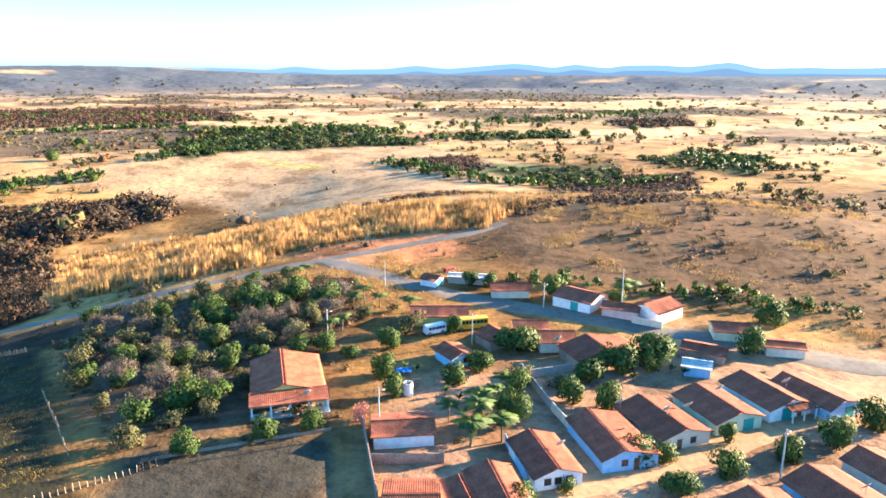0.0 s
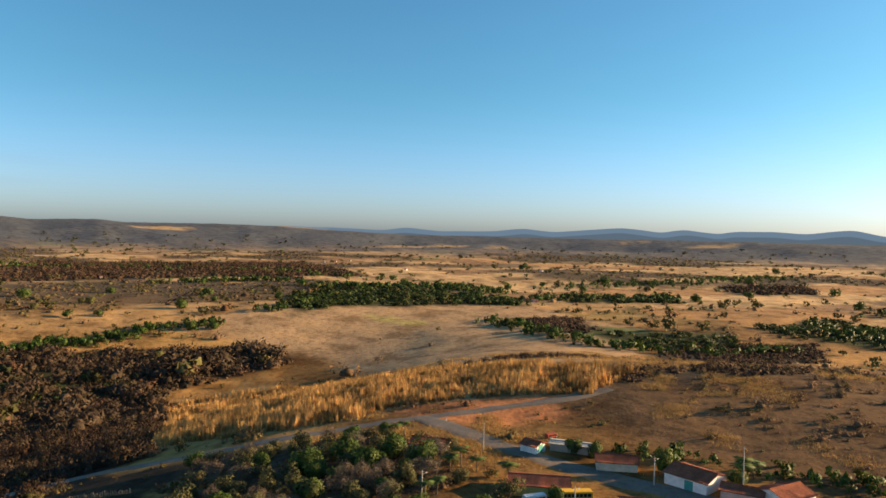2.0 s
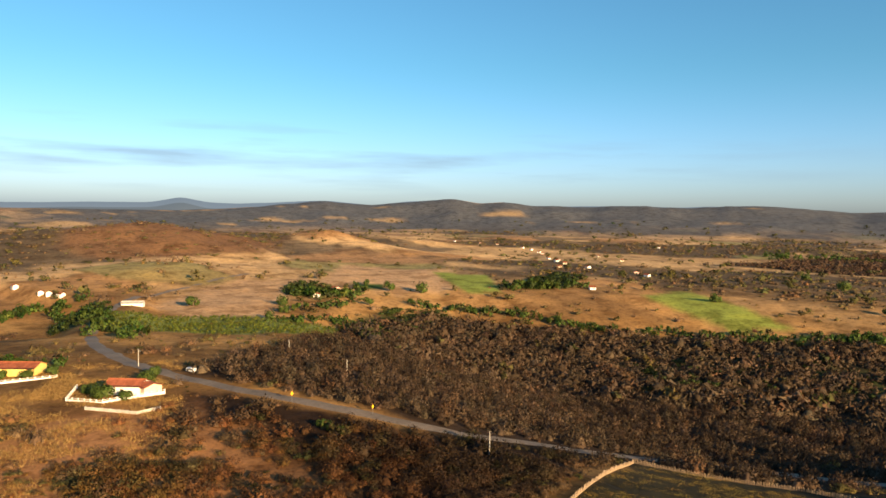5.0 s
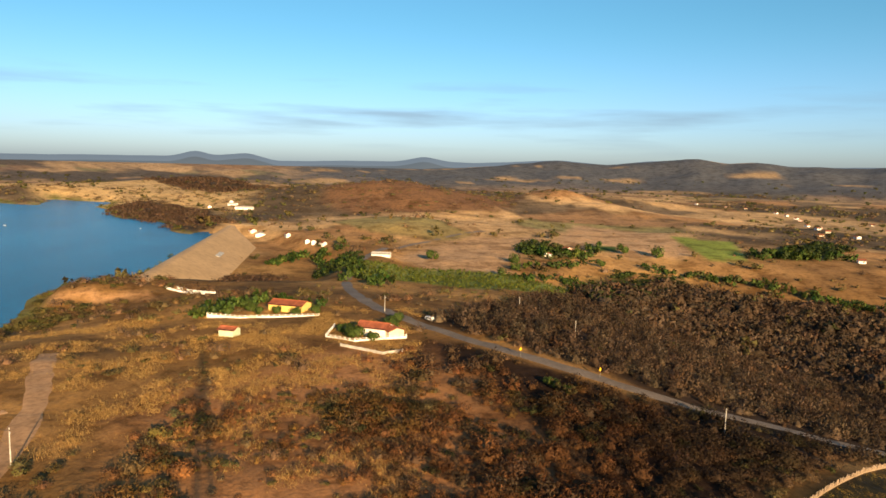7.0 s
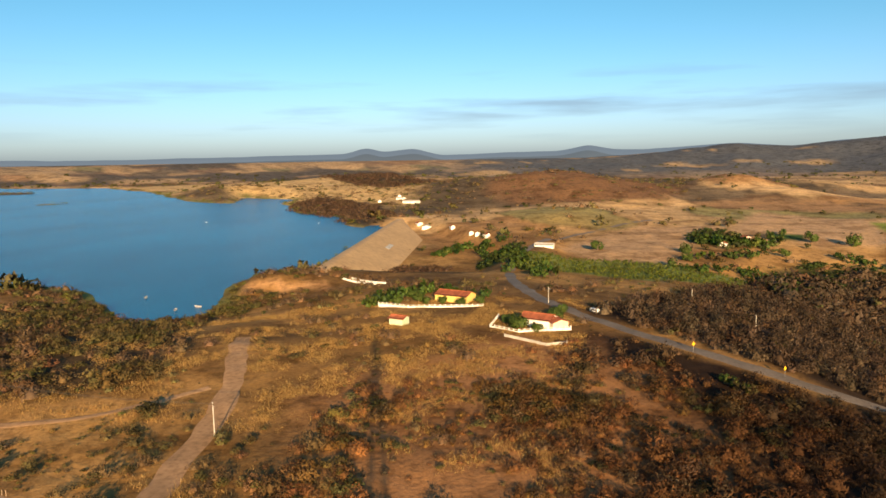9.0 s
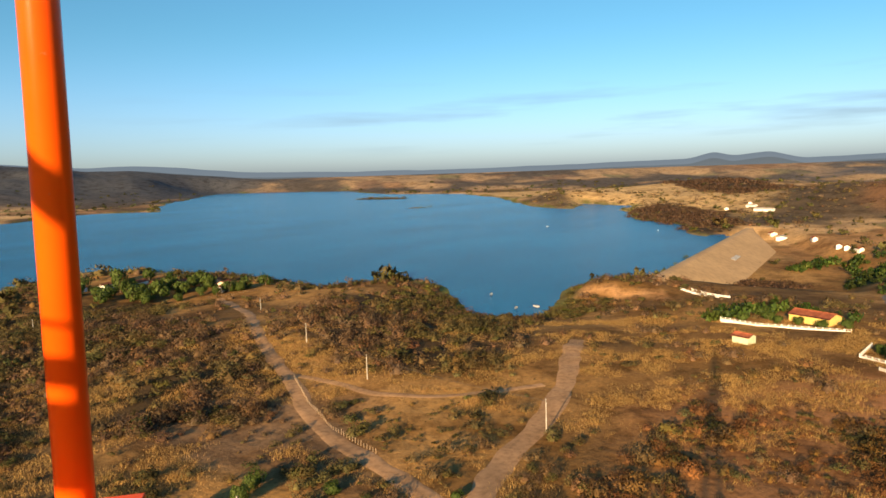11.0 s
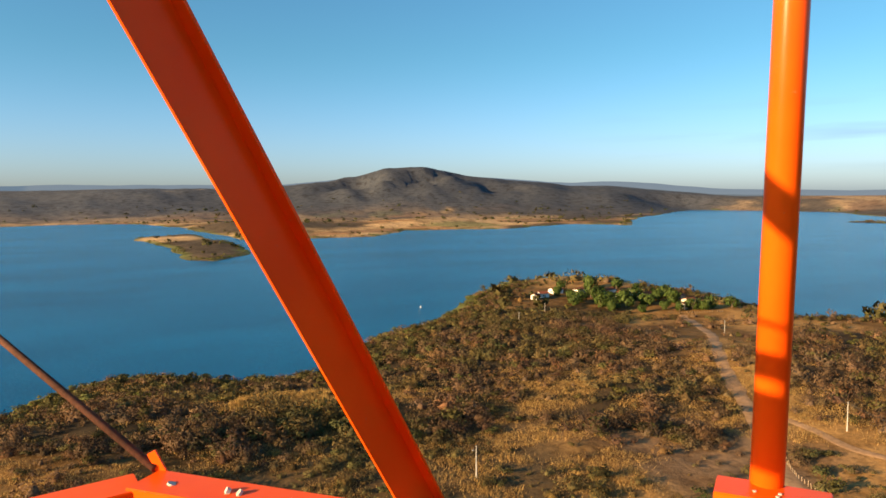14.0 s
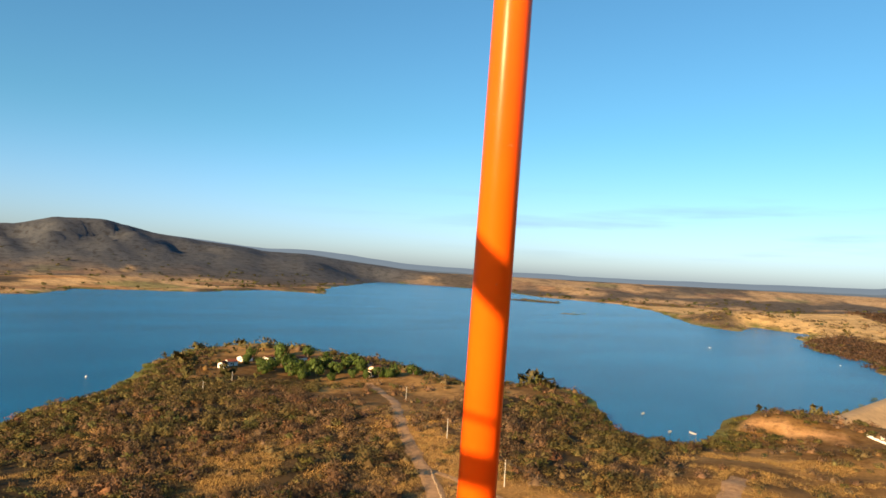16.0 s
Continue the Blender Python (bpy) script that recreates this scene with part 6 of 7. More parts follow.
for x, y, r, h in ((-183.3, 58.9, 1.6, 2.6), (-180.5, 61.3, 1.4, 2.2), (-185.6, 56.8, 1.5, 2.4), (-71.6, -102.6, 2.2, 3), (-78.3, -98.6, 1.8, 4.2), (-90.5, -87.1, 2.0, 2.2), (-85.1, -102.6, 2.4, 3), (-99.9, -64.8, 1.6, 1.8), (-264.6, 18.9, 2.2, 4), (-259.2, 16.9, 2, 3.4), (-237.2, 2.6, 4.2, 4.6), (-234.0, 8.6, 2.2, 2.8), (-247.0, -2.0, 2.6, 3.2), (-252.0, 16.0, 3.0, 4.0), (-284.0, -14.0, 2.8, 3.2), (-283.0, -36.0, 2.6, 3.0), (-298.0, -44.0, 3.0, 3.6), (-303.0, -26.0, 3.2, 3.8), (-286.2, -29.7, 2.2, 3), (-280.8, -21.6, 2.4, 3), (-287.6, -40.5, 2.6, 3.6), (-280.8, -48.6, 2.4, 3.4), (-169.2, 280.4, 1.6, 3.2)):
    tree(x, y, r, h, "green", "round green tree beside a dry track")
for x, y, r, h in ((-236.3, -413.1, 5, 7), (-241.7, -394.2, 5, 7), (-253.8, -383.4, 5, 7), (-270.0, -383.4, 5, 7), (-255.2, -430.7, 5, 8), (-276.8, -407.7, 5, 8), (-282.2, -353.7, 4, 6), (-295.7, -353.7, 4, 6), (-309.2, -349.7, 4, 6), (-276.8, -465.8, 6, 9), (-245.7, -459.0, 4, 6), (-263.2, -402.3, 5, 8), (-247.1, -405.0, 5, 7), (-290.2, -384.8, 5, 7), (-286.2, -445.5, 5, 7), (-226.8, -405.0, 4, 5), (-299.7, -405.0, 5, 6)):
    ob = thing("garden_tree", "dense green tree in the hamlet on the peninsula", "tree", (x, y, ground_z(x, y)), rng.uniform(0, 360), "hamlet trees")
    ob.scale = (r * PLAN, r * PLAN, h * PLAN)
    t, c = new("trunk", trunks[rng.integers(4)]), new("crown", field_crowns[rng.integers(4)])
    t.parent = c.parent = ob

# ---- walled houses beside the main road ----
house((-246.5, 4.0), (-240.8, 14.8), 3.2, 3.2, 3.0, 4.6, WHITE, "white villa with bright clay roof", CLAY_NEW, [("l", 0, "window")], name="villa", group="roadside houses")
house((-245.0, 12.8), (-236.9, 16.9), 2.6, 2.6, 2.8, 3.9, CREAM, "cream wing of a villa with white gable", CLAY_NEW, name="villa_wing", group="roadside houses")
house((-295.7, -32.4), (-288.9, -17.6), 3.6, 3.6, 3.0, 4.6, YELLOW, "yellow villa with bright clay roof", CLAY_NEW, [("r", 0, "door"), ("r", 3, "window")], name="villa", group="roadside houses")
house((-244.4, -44.6), (-241.7, -38.5), 2.0, 2.0, 2.6, 3.6, PALEGREEN, "tiny cream hut with a clay roof", CLAY_NEW, [("r", 0, "window")], name="hut", group="roadside houses")


def railed_wall(a, b, label):
    """A low white wall with a row of balusters and posts."""
    ax, ay, bx, by = *a, *b
    d, z = math.hypot(bx - ax, by - ay), ground_z(*a)
    ob = thing("garden_wall", label, "wall", (ax, ay, z), math.degrees(math.atan2(by - ay, bx - ax)), "garden walls")
    boxed("base", (0, -0.1, -1.2, d, 0.1, 0.6), WHITE, ob)
    n = max(2, round(d / 2.2))
    for k in range(n + 1):
        boxed("post", (d * k / n - 0.14, -0.14, -0.6, d * k / n + 0.14, 0.14, 1.25), WHITE, ob, "", 0.02)
    boxed("rail", (0, -0.06, 0.98, d, 0.06, 1.08), WHITE, ob)


railed_wall((-275.4, -43.2), (-278.1, -12.2), "long low white garden wall with posts")
railed_wall((-275.4, -43.2), (-280.8, -56.7), "low white garden wall with posts")
railed_wall((-240.3, -8.1), (-232.2, 2.0), "white corner wall of a villa garden")
railed_wall((-240.3, -8.1), (-256.5, -5.4), "white side wall of a villa garden")
railed_wall((-232.2, 2.0), (-237.6, 20.2), "white front wall of a villa garden")
yard_wall((-226.8, -2.7), (-216.0, 10.8), 0.9, 0.3, CONCRETE, "low pale stone wall on bare ground")
yard_wall((-216.0, 10.8), (-220.1, 17.6), 0.9, 0.3, CONCRETE, "low pale stone wall end")
for a, b in (((-367.2, -89.1), (-353.7, -67.5)), ((-361.8, -93.2), (-348.3, -71.6))):
    yard_wall(a, b, 1.0, 0.6, WHITE, "pale concrete side of a spillway", "spillway_wall")

# ---- houses by the dam, in the valley, and on the peninsula ----
FAR_HOUSES = [(-804.6, -101.2, 17, 9, 0), (-818.1, -113.4, 9, 7, 30), (-741.2, -66.2, 8, 5, 20), (-688.5, -41.9, 7, 5, 0), (-656.1, -25.7, 7, 5, 40), (-675.0, -35.1, 6, 5, 0), (-1151.6, -226.8, 9, 6, 10), (-1119.2, -167.4, 22, 7, 70), (-1177.2, -194.4, 12, 7, 60), (-567.0, 25.7, 12, 6, 75), (-1215.0, -202.5, 9, 6, 0)]
PENINSULA = [(-209.2, -426.6, 5, 4, 40), (-218.7, -434.7, 6, 5, 10), (-237.6, -450.9, 8, 5, 20), (-256.5, -450.9, 8, 5, 30), (-275.4, -440.1, 9, 5, 20), (-288.9, -425.2, 8, 5, 30), (-286.2, -409.1, 7, 5, 0), (-299.7, -388.8, 7, 5, 50), (-294.3, -372.6, 7, 5, 20), (-282.2, -361.8, 7, 5, 30), (-274.1, -421.2, 6, 5, 70)]
VALLEY = [(-781.5, 634.0), (-878.9, 784.4), (-907.2, 671.0), (-1124.6, 796.5), (-1265.0, 865.4), (-850.5, 645.3), (-1012.5, 730.4), (-681.2, 632.3), (-642.2, 614.4), (-1476.9, 907.2), (-1683.5, 895.1), (-1574.1, 914.0), (-1313.6, 874.8), (-1019.3, 851.9), (-1279.8, 1259.6), (-945.0, 702.0), (-1174.5, 823.5), (-796.5, 594.0), (-519.8, 1347.3), (-536.0, 1067.9), (-550.8, 1061.1), (-284.9, 1864.4), (-333.5, 1751.0), (-314.6, 1807.7), (190.4, 1489.1), (488.7, 1765.8), (548.1, 1814.4), (96.5, 813.0), (-101.2, 1439.1), (-210.6, 1760.4), (-606.2, 180.5), (-649.2, 212.6), (-558.5, 459.5)]
for x, y, w, d, t in FAR_HOUSES:
    w, d = (w, d) if w > 10 else (w * 0.75, d * 0.8)
    u = (math.cos(radians(t)) * w / 2, math.sin(radians(t)) * w / 2)
    u = (u[0] * PLAN, u[1] * PLAN)
    house((x - u[0], y - u[1]), (x + u[0], y + u[1]), d / 2, d / 2, 3.4, 4.8, WHITE, "white house with a pale roof near the dam", CONCRETE if w > 10 else CLAY, [("l", 0, "door"), ("r", 1.5, "window")], group="houses near the dam")
for x, y, w, d, t in PENINSULA:
    u = (math.cos(radians(t)) * w / 2, math.sin(radians(t)) * w / 2)
    u = (u[0] * PLAN, u[1] * PLAN)
    house((x - u[0], y - u[1]), (x + u[0], y + u[1]), d / 2, d / 2, 3.0, 4.3, WHITE if w != 7 else CREAM, "small white house of the peninsula hamlet", CLAY, [("r", 0, "door"), ("r", 1.6, "window"), ("b", 0, "window")], group="hamlet houses")
for k, (x, y) in enumerate(VALLEY):
    t, w = (k * 47) % 180, 7 + (k * 5) % 5
    u = (math.cos(radians(t)) * w / 2, math.sin(radians(t)) * w / 2)
    house((x - u[0], y - u[1]), (x + u[0], y + u[1]), 2.6, 2.6, 2.7, 4.0, (WHITE, CREAM, WHITE, PINK)[k % 4], "small pale farmhouse in the valley", CLAY, [("r", 0, "door"), ("l", 1, "window")], group="valley houses")

# trees round the houses on the headland
yard = np.array([p[:2] for p in PENINSULA])
left = 22
while left:
    x, y = rng.uniform(-300, -210), rng.uniform(-440, -345)
    if away(np.array([x]), np.array([y]), OPEN_YARDS[2])[0] > 4 or np.hypot(yard[:, 0] - x, yard[:, 1] - y).min() < 8:
        continue
    tree(x, y, rng.uniform(3.2, 5.0), rng.uniform(4.5, 6.5), "green", "dense green tree beside small hamlet houses", "hamlet trees")
    left -= 1
# ---- the dam ----
def dam():
    a, b = Vector((-420.0, -124.0)), Vector((-790.0, -132.0))
    u = (b - a).normalized()
    n = Vector((-u.y, u.x))
    n = n if n.y > 0 else -n
    d = (b - a).length
    m, k = 60, 14
    vs = []
    for i in range(m + 1):
        s = i / m
        c = a + u * d * s
        drop = 9.8 * min(1.0, max(0.03, (1.0 - s) / 0.24), max(0.15, s / 0.25))
        prof = [(-14, -3.5), (-2.6, 3.4), (-2.4, 3.6), (2.4, 3.6), (2.8, 3.4)] + [(2.8 + (drop * 2.55) * j / 9, 3.4 - (drop + 1.6) * j / 9) for j in range(1, 10)]
        for o, z in prof:
            p = c + n * o * PLAN
            vs.append((p.x, p.y, LAKE + z * PLAN + 0.12 * noise.noise((p.x * 0.2, p.y * 0.2, 0))))
    i, j = np.meshgrid(np.arange(m), np.arange(k - 1), indexing="ij")
    f = np.stack([i * k + j, (i + 1) * k + j, (i + 1) * k + j + 1, i * k + j + 1], -1).reshape(-1, 4)
    me = mesh_of("dam", np.array(vs), f, speckled("compacted_gravel", (0.47, 0.31, 0.155), 0.25, 0.2, rough=1.0, bumpy=0.2, big=0.15))
    ob = tagged(new("dam", me), "long earth dam with a smooth sandy slope", "dam", kind="structure")
    # pale marker painted on the slope
    c = a + u * d * 0.462 + n * 14 * PLAN
    z = LAKE + PLAN * (3.4 - 11.4 * (11.2 / 25.0))
    mark = thing("slope_marker", "pale concrete marker slab on the dam's slope", "marker", (c.x, c.y, z), math.degrees(math.atan2(u.y, u.x)))
    bm = bmesh.new()
    box(bm, -13, -2.0, -0.4, 13, 2.0, 0.25)
    bmesh.ops.transform(bm, verts=bm.verts, matrix=pose(0, 0, 0, 18, 0, 0))
    part("slab", bm, CONCRETE, mark)


dam()


def boat(x, y, t, ln=5.0):
    ob = thing("boat", "small open wooden boat on the water", "boat", (x, y, LAKE), t, "boats")
    bm = bmesh.new()
    prof = []
    for s in np.linspace(-1, 1, 9):
        w = 0.75 * (1 - abs(s) ** 3) + 0.05
        prof.append([bm.verts.new((s * ln / 2, y2 * w, z2 + 0.25 * s * s)) for y2, z2 in ((-1, 0.45), (-0.7, -0.1), (0.7, -0.1), (1, 0.45))])
    for p, q in zip(prof, prof[1:]):
        for k in range(3):
            bm.faces.new([p[k], p[k + 1], q[k + 1], q[k]])
    bmesh.ops.solidify(bm, geom=bm.faces[:], thickness=0.06)
    part("hull", bm, WHITE, ob)
    for s in (-0.4, 0.3):
        boxed("seat", (s * ln / 2 - 0.15, -0.6, 0.25, s * ln / 2 + 0.15, 0.6, 0.3), BROWNWOOD, ob)


for x, y, t in ((-353.7, -202.5, 20), (-810.0, -378.0, 60), (-789.8, -229.5, 10), (-332.1, -162.0, 70), (-324.0, -170.1, 20)):
    boat(x, y, t)
buoy = thing("buoy", "white round buoy floating near the shore", "buoy", (-129.6, -438.8, LAKE))
bm = bmesh.new()
bmesh.ops.create_uvsphere(bm, u_segments=14, v_segments=10, radius=0.6, matrix=Matrix.Translation((0, 0, 0.25)))
part("float", bm, WHITE, buoy)
bm = bmesh.new()
rod(bm, (0, 0, 0.6), (0, 0, 1.6), 0.05)
part("stem", bm, WHITE, buoy)

# ---- fences of rough posts ----
def post_fence(line, gap, label):
    line = np.array(line, float)
    seg = np.r_[0, np.cumsum(np.hypot(*np.diff(line, axis=0).T))]
    z0 = ground_z(*line[0])
    ob = thing("post_fence", label, "fence", (line[0][0], line[0][1], z0), 0, "fences")
    bm = bmesh.new()
    rod(bm, (0, 0, -0.4), (0, 0, 1.0), 0.09, 0.065, 7)
    me = bpy.data.meshes.new("post")
    bm.to_mesh(me)
    bm.free()
    me.materials.append(POSTWOOD)
    st = np.arange(0, seg[-1], gap)
    px, py = np.interp(st, seg, line[:, 0]), np.interp(st, seg, line[:, 1])
    for x, y, z in zip(px, py, land_z(px, py)):
        p = new("post", me)
        p.parent = ob
        p.matrix_local = pose(x - line[0][0], y - line[0][1], z - z0, rng.normal(0, 4), rng.normal(0, 4), rng.uniform(0, 360)) @ Matrix.Diagonal((1, 1, rng.uniform(0.9, 1.5), 1))
    st = np.arange(0, seg[-1], 3.0)
    px, py = np.interp(st, seg, line[:, 0]), np.interp(st, seg, line[:, 1])
    pts = [Vector((x - line[0][0], y - line[0][1], z - z0)) for x, y, z in zip(px, py, land_z(px, py))]
    for h in (0.35, 0.65, 0.95):
        bm = bmesh.new()
        for p, q in zip(pts, pts[1:]):
            rod(bm, p + Vector((0, 0, h)), q + Vector((0, 0, h)), 0.012, None, 4)
        part("wire", bm, WIRE, ob)


post_fence([(-109.5, 70.7), (-119.3, 92.1), (-165.5, 155.0), (-127.8, 187.8), (-87.9, 185.5)], 0.45, "fence of close-set rough wooden posts round a field")
post_fence([(-65.6, 141.5), (-54.4, 120.6), (-47.5, 107.7)], 1.6, "sagging wire fence on rough posts")
post_fence([(-49.1, 95.9), (-37.8, 100.6), (-32.5, 103.3)], 1.0, "short fence of rough posts at a yard corner")
post_fence([(-140.4, -148.5), (-126.9, -129.6), (-116.1, -110.7), (-109.4, -91.8)], 1.3, "low post fence beside the dirt track")
post_fence([(-264.6, -353.7), (-278.1, -342.9), (-291.6, -337.5)], 1.5, "pale post fence of the hamlet")

# ---- small things of the village ----
tank = thing("water_tank", "tall white cylindrical water tank with dark opening", "water tank", (9.5, 123.1, ground_z(9.5, 123.1)))
bm = bmesh.new()
bmesh.ops.create_cone(bm, cap_ends=False, segments=24, radius1=0.95, radius2=0.9, depth=2.6, matrix=Matrix.Translation((0, 0, 1.3)))
bmesh.ops.solidify(bm, geom=bm.faces[:], thickness=0.08)
part("shell", bm, WHITE, tank)
bm = bmesh.new()
bmesh.ops.create_circle(bm, cap_ends=True, radius=0.85, segments=24, matrix=Matrix.Translation((0, 0, 2.2)))
part("water_surface", bm, GLASS_DARK, tank)
for x, y in ((-33.8, 126.9), (4.3, 90.2), (15.9, 92.6)):
    t = thing("roof_tank", "pale round plastic water tank", "water tank", (x, y, ground_z(x, y)), 0, "small tanks")
    bm = bmesh.new()
    bmesh.ops.create_cone(bm, cap_ends=True, segments=20, radius1=0.6, radius2=0.75, depth=1.2, matrix=Matrix.Translation((0, 0, 0.6)))
    part("body", bm, SKYBLUE if x < 0 else CONCRETE, t)
    bm = bmesh.new()
    bmesh.ops.create_cone(bm, cap_ends=True, segments=20, radius1=0.78, radius2=0.5, depth=0.16, matrix=Matrix.Translation((0, 0, 1.28)))
    part("lid", bm, SKYBLUE if x < 0 else CONCRETE, t)
tarp = thing("blue_tarpaulin", "bright blue tarpaulin slung over a frame", "tarpaulin", (9.3, 132.3, ground_z(9.3, 132.3)))
bm = bmesh.new()
bmesh.ops.create_grid(bm, x_segments=12, y_segments=8, size=1)
for v in bm.verts:
    v.co = Vector((v.co.x * 1.6, v.co.y * 1.1, 1.5 - 0.5 * abs(v.co.y) + 0.12 * noise.noise(v.co * 2.5)))
bmesh.ops.solidify(bm, geom=bm.faces[:], thickness=0.03)
part("sheet", bm, paint("blue_plastic", (0.03, 0.14, 0.42)), tarp)
for sx in (-1.4, 1.4):
    for sy in (-0.9, 0.9):
        bm = bmesh.new()
        rod(bm, (sx, sy, -0.3), (sx, sy, 1.1), 0.04)
        part("pole", bm, POSTWOOD, tarp)


def vehicle(x, y, t, ln, w, h, body_mat, name, label, nose=0.0, rows=6):
    """A van or bus: body with rounded edges, window bands, wheels and bumpers."""
    ob = thing(name, label, name.replace("_", " "), (x, y, ground_z(x, y)), t)
    bm = bmesh.new()
    box(bm, -ln / 2, -w / 2, 0.35, ln / 2, w / 2, h, 0.14)
    for v in bm.verts:
        if v.co.x > ln / 2 - 0.6 and v.co.z > h * 0.55:
            v.co.x -= nose
    part("body", bm, body_mat, ob)
    for side in (-1, 1):
        for k in range(rows):
            x0 = -ln / 2 + 0.5 + (ln - 1.2) * k / rows
            boxed("side_window", (x0, side * w / 2 - 0.02, h * 0.58, x0 + (ln - 1.2) / rows - 0.12, side * w / 2 + 0.02, h * 0.86), GLASS_DARK, ob)
        for xx in (-ln * 0.3, ln * 0.32):
            bm = bmesh.new()
            rod(bm, (xx, side * w / 2 - 0.16 * side, 0.45), (xx, side * (w / 2 + 0.04), 0.45), 0.45, None, 18)
            wheel = part("wheel", bm, TYRE, ob)
            bm = bmesh.new()
            rod(bm, (xx, side * w / 2, 0.45), (xx, side * (w / 2 + 0.06), 0.45), 0.22, None, 14)
            part("rim", bm, STEEL, wheel)
    boxed("windscreen", (ln / 2 - nose - 0.05, -w / 2 + 0.15, h * 0.52, ln / 2 - nose + 0.03, w / 2 - 0.15, h * 0.88), GLASS_DARK, ob)
    boxed("bumper", (ln / 2 - 0.05, -w / 2, 0.35, ln / 2 + 0.12, w / 2, 0.6), TYRE, ob, "", 0.03)
    for side in (-1, 1):
        boxed("headlight", (ln / 2 - 0.02, side * w * 0.36 - 0.14, 0.72, ln / 2 + 0.04, side * w * 0.36 + 0.14, 0.92), STEEL, ob)


vehicle(27.5, 154.7, 186, 8.6, 2.4, 2.9, paint("bus_yellow", (0.75, 0.42, 0.03)), "school_bus", "yellow school bus parked beside a store", 0.05, 8)
vehicle(18.4, 152.6, 200, 5.6, 2.0, 2.4, paint("van_white", (0.75, 0.75, 0.74)), "minibus", "white minibus parked on bare ground", 0.3, 5)
vehicle(29.2, 201.2, 30, 4.0, 1.6, 1.5, paint("faded_red", (0.32, 0.06, 0.03)), "old_car", "faded red car standing by the roadside", 0.5, 2)
vehicle(-270.0, 32.4, 40, 4.2, 1.7, 1.6, paint("car_white", (0.7, 0.72, 0.75)), "parked_car", "white and blue car on the main road", 0.5, 2)
for x, y, t in ((-212.0, 55.4, 35), (-196.0, 76.5, 40)):
    s = thing("road_sign", "yellow diamond warning sign on a post", "road sign", (x, y, ground_z(x, y)), t, "road signs")
    bm = bmesh.new()
    rod(bm, (0, 0, -0.3), (0, 0, 2.2), 0.04)
    part("post", bm, STEEL, s)
    bm = bmesh.new()
    box(bm, -0.5, -0.02, -0.5, 0.5, 0.02, 0.5)
    bmesh.ops.transform(bm, verts=bm.verts, matrix=pose(0, 0, 2.6, 0, 45, 90))
    part("plate", bm, paint("sign_yellow", (0.78, 0.45, 0.02)), s)
s = thing("road_marker", "red and white marker post at the junction", "road marker", (-2.0, 222.8, ground_z(-2.0, 222.8)))
for k in range(4):
    bm = bmesh.new()
    rod(bm, (0, 0, k * 0.3 - 0.1 * (k == 0)), (0, 0, k * 0.3 + 0.3), 0.14 - k * 0.02, 0.12 - k * 0.02, 10)
    part("band", bm, paint("marker_red", (0.6, 0.08, 0.03)) if k % 2 == 0 else WHITE, s)
# sandy bank in the fenced field
bm = bmesh.new()
bmesh.ops.create_grid(bm, x_segments=44, y_segments=30, size=1)
for v in bm.verts:
    q = v.co.x ** 2 + v.co.y ** 2
    v.co = Vector((v.co.x * 7.5, v.co.y * 3.6, 1.4 * max(0, 1 - q) ** 0.7 * (1 + 0.45 * noise.noise(v.co * 3)) + 0.05 * noise.noise(v.co * 9) - 0.15))
bank = part("sand_bank", bm, speckled("sandy_soil", (0.27, 0.165, 0.08), 1.2, 0.3, rough=1.0, bumpy=0.4))
bank.matrix_world = pose(-103.5, 91.5, ground_z(-103.5, 91.5), 0, 0, 115)
tagged(bank, "heap of pale sandy soil in a field", "soil heap")

# ---- the orange mast that the camera stands on ----
def orange_material():
    m, n, l, b = mat("orange_mast_paint", 0.3, 0.0, 0.14)
    fine, wear = noise_node(n, l, 26, 6, rough=0.7), noise_node(n, l, 3.0, 4)
    c = ramp(n, l, wear, [(0.3, (0.78, 0.080, 0.003)), (0.7, (0.84, 0.108, 0.004))])
    c = mix(n, l, c, (0.50, 0.20, 0.11), ramp(n, l, fine, [(0.66, (0, 0, 0)), (0.74, (0.55, 0.55, 0.55))]))
    l.new(c, b.inputs["Base Color"])
    bump(n, l, b, fine, 0.12, 0.003)
    return m


MAST = orange_material()
CHALK = speckled("bird_lime", (0.62, 0.55, 0.48), 40, 0.3)
RUST = speckled("rusty_cable", (0.11, 0.045, 0.025), 60, 0.4)
POLE = (-0.927, -0.940)
mast = thing("lattice_mast", "orange painted steel lattice mast with platform arms", "mast", (0, 0, ground_z(0, 4)))
GZ = ground_z(0, 4)
RISE = EYE_Z - 45.0


def steel(name, build, material=None, label="", bevel=0.0):
    bm = bmesh.new()
    build(bm)
    if bevel:
        bmesh.ops.bevel(bm, geom=bm.edges[:], offset=bevel, segments=2, affect="EDGES")
    bmesh.ops.translate(bm, verts=bm.verts, vec=(0, 0, RISE - GZ))
    return part(name, bm, material or MAST, mast, label)


def smooth_rod(bm, a, b, r):
    rod(bm, a, b, r, None, 40)
    for f in bm.faces:
        f.smooth = len(f.verts) == 4


def bar(bm, a, b, w, h, up=(0, 0, 1)):
    """A square bar from a to b; w across, h along up."""
    a, b, up = Vector(a), Vector(b), Vector(up)
    x = (b - a).normalized()
    y = up.cross(x).normalized()
    z = x.cross(y)
    m = Matrix((x, y, z)).transposed().to_4x4()
    m.translation = (a + b) / 2
    bmesh.ops.create_cube(bm, size=1, matrix=m @ Matrix.Diagonal(((b - a).length, w, h, 1)))


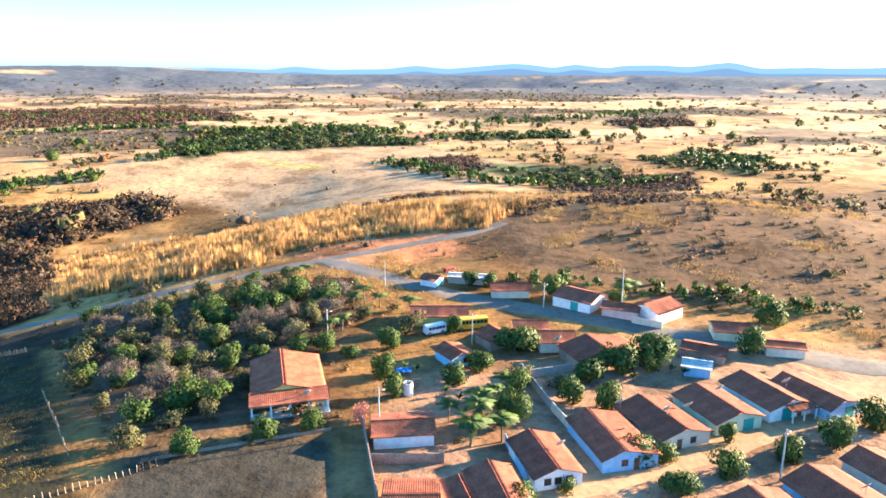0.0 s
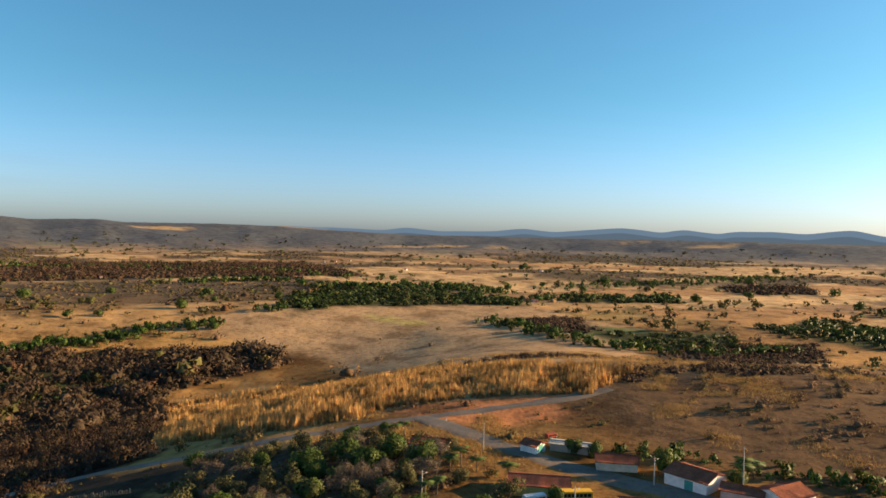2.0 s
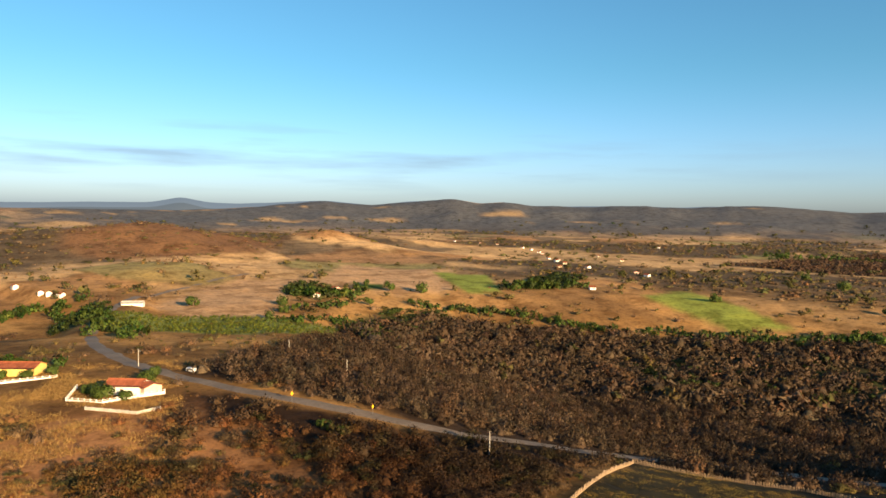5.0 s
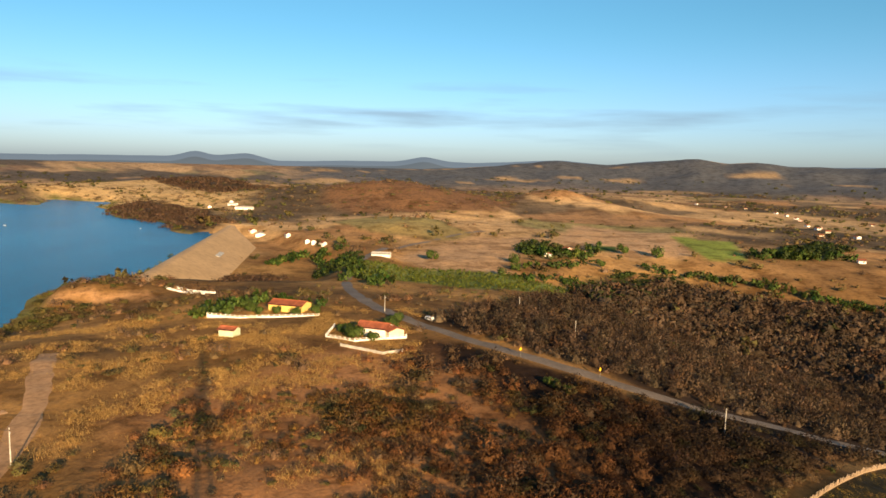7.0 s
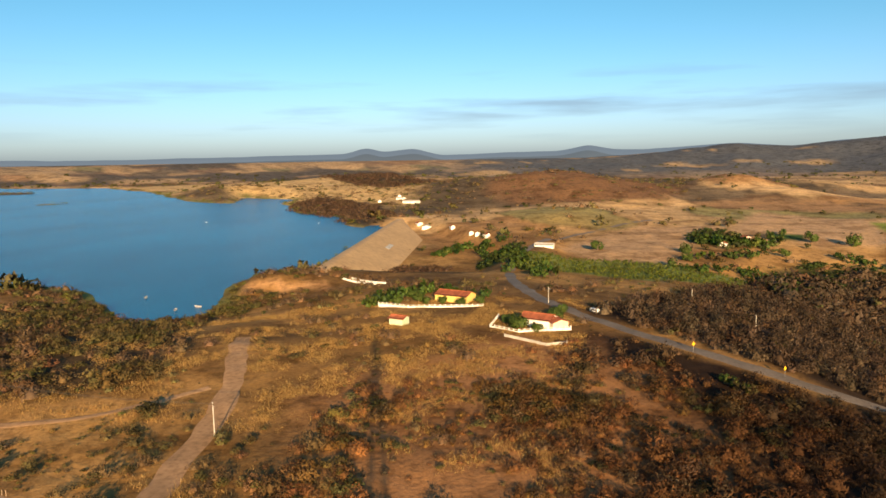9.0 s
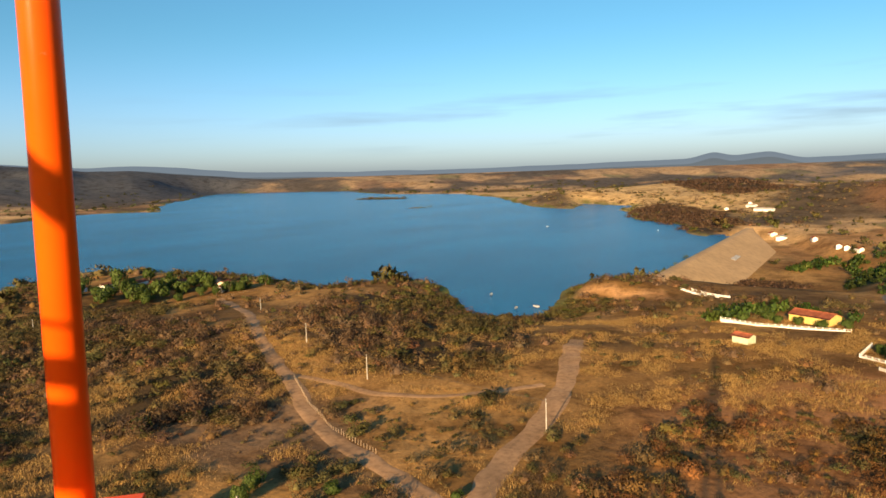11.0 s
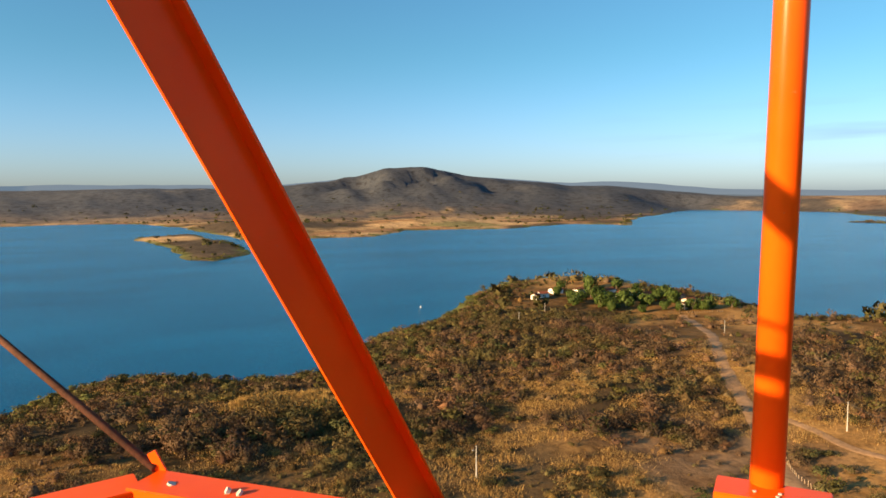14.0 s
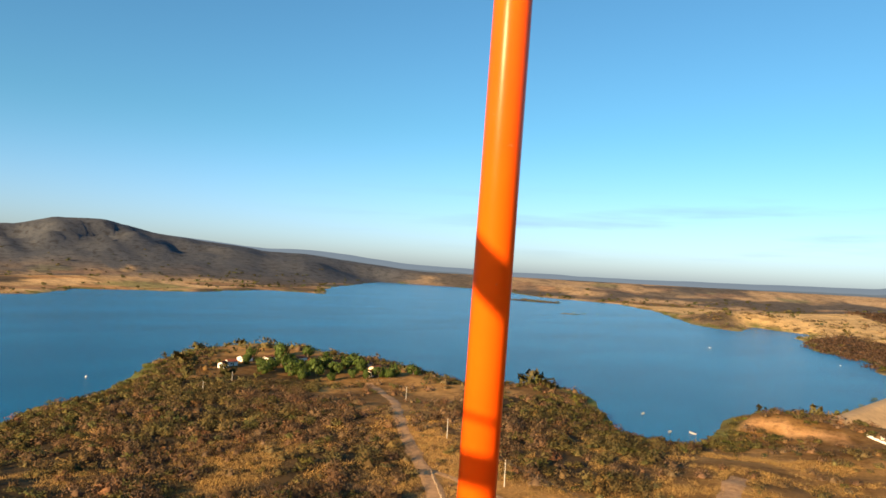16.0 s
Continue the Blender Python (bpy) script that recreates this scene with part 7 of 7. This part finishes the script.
# antenna pipe in front, with its bracket
steel("antenna_pipe", lambda bm: smooth_rod(bm, (POLE[0] + 0.0095, POLE[1] - 0.0398, 43.3), (POLE[0] - 0.0146, POLE[1] + 0.0608, 47.6), 0.030))
PX, PY = POLE
IN = Vector((-PX, -PY, 0)).normalized()
OUT = Vector((IN.y, -IN.x, 0))
base = Vector((PX, PY, 44.47))
steel("cross_plate", lambda bm: bar(bm, base + IN * 0.034 - OUT * 0.098, base + IN * 0.034 + OUT * 0.098, 0.085, 0.014), None, "", 0.002)
for s in (-1, 1):
    steel("arm_plate", lambda bm: bar(bm, base + IN * 0.07 + OUT * s * 0.064 + Vector((0, 0, -0.012)), base + IN * 0.72 + OUT * s * 0.064 + Vector((0, 0, -0.03)), 0.066, 0.012), None, "", 0.002)
    steel("arm_web", lambda bm: bar(bm, base + IN * 0.07 + OUT * s * 0.034 + Vector((0, 0, -0.05)), base + IN * 0.72 + OUT * s * 0.034 + Vector((0, 0, -0.07)), 0.010, 0.07))
    steel("bolt", lambda bm: rod(bm, base + IN * 0.10 + OUT * s * 0.07 + Vector((0, 0, -0.01)), base + IN * 0.10 + OUT * s * 0.07 + Vector((0, 0, -0.002)), 0.008, None, 6), RUST)
for k, (i, o) in enumerate(((0.05, -0.05), (0.04, -0.012), (0.055, -0.008), (0.045, 0.03), (0.11, -0.06), (0.10, -0.045), (0.12, 0.06))):
    steel("splash", lambda bm: rod(bm, base + IN * i + OUT * o + Vector((0, 0, 0.003 if i < 0.08 else -0.012)), base + IN * i + OUT * o + Vector((0, 0, 0.009 if i < 0.08 else -0.003)), 0.0035, None, 8), CHALK, "small chalky splash")
# slanting angle iron
D0, D1 = Vector((-0.516, -1.717, 44.08)), Vector((0.717, -0.862, 46.45))
ALONG = (D1 - D0).normalized()
LIPV = Vector((-0.6, 0.8, 0.0))
LIPV = (LIPV - ALONG * LIPV.dot(ALONG)).normalized()
FLAT = LIPV.cross(ALONG)
steel("brace_flange", lambda bm: bar(bm, D0 + FLAT * 0.008, D1 + FLAT * 0.008, 0.108, 0.007, LIPV))
steel("brace_lip", lambda bm: bar(bm, D0 - FLAT * 0.0495 + LIPV * 0.016, D1 - FLAT * 0.0495 + LIPV * 0.016, 0.007, 0.038, LIPV))
# platform beams with a stay cable
K = Vector((0.27, -2.08, 44.16))
steel("edge_beam", lambda bm: bar(bm, K, (-0.44, -1.532, 44.16), 0.14, 0.09), None, "", 0.003)
steel("edge_beam", lambda bm: bar(bm, K + Vector((0.012, 0, -0.006)), (1.25, -1.84, 44.12), 0.14, 0.09), None, "", 0.003)
steel("lug", lambda bm: bar(bm, K + Vector((-0.06, -0.04, 0.02)), K + Vector((-0.02, -0.06, 0.10)), 0.008, 0.03))
steel("stay_cable", lambda bm: smooth_rod(bm, K + Vector((-0.03, -0.05, 0.05)), (1.75, -4.05, 44.97), 0.013), RUST)
for o in (0.12, 0.3, 0.34, 0.52):
    q = K.lerp(Vector((-0.52, -1.47, 44.16)), o)
    steel("splash", lambda bm: rod(bm, q + Vector((0.01 * (o * 10 % 3), 0, 0.042)), q + Vector((0.01, 0, 0.048)), 0.014, None, 9), CHALK, "small chalky splash")
# legs, rings and braces down to the ground
def corner(k, z):
    t = (44.3 - z) / 60.0
    h = 0.62 + 1.7 * t
    return Vector(((h if k in (0, 3) else -h) - 0.2, (h if k in (0, 1) else -h) - 0.1, z))


levels = np.linspace(GZ - 0.5 - RISE, 43.6, 23)
for k in range(4):
    steel("leg", lambda bm: bar(bm, corner(k, levels[0]), corner(k, levels[-1]), 0.22, 0.22))
    for i, (z0, z1) in enumerate(zip(levels, levels[1:])):
        k2 = (k + 1) % 4
        steel("ring", lambda bm: bar(bm, corner(k, z1), corner(k2, z1), 0.13, 0.13))
        steel("diagonal", lambda bm: bar(bm, corner(k, z0), corner(k2, z1), 0.13, 0.13) if i % 2 else bar(bm, corner(k2, z0), corner(k, z1), 0.13, 0.13))
steel("platform", lambda bm: box(bm, -0.95, -0.85, 43.52, 0.55, 0.65, 43.58))
# unseen rear pipes, brace and rail, added to throw shade on the front pipe
for x, y in ((0.9, 0.75), (0.75, -0.2)):
    steel("antenna_pipe", lambda bm: smooth_rod(bm, (x, y, 43.3), (x, y, 46.4), 0.035))
steel("brace_flange", lambda bm: bar(bm, (0.9, 0.75, 43.6), (0.75, -0.2, 45.9), 0.09, 0.006))
steel("unseen_rear_rail", lambda bm: smooth_rod(bm, (0.9, 0.75, 44.9), (0.75, -0.2, 44.9), 0.02))
# unseen bars fixed to the sunny-side pipe, added to cast the front pipe's shadows
steel("shade_wire", lambda bm: smooth_rod(bm, (0.75, -0.2, 45.19), (0.80, -0.90, 45.24), 0.005), RUST)
steel("shade_bar_narrow", lambda bm: bar(bm, (0.75, -0.2, 45.14), (0.80, -0.90, 45.14), 0.03, 0.042))
steel("shade_bar_wide", lambda bm: bar(bm, (0.75, -0.2, 45.016), (0.80, -0.90, 45.016), 0.04, 0.14))
steel("shade_bar_slanted", lambda bm: bar(bm, (0.75, -0.2, 45.12), (0.80, -0.95, 45.74), 0.03, 0.06))
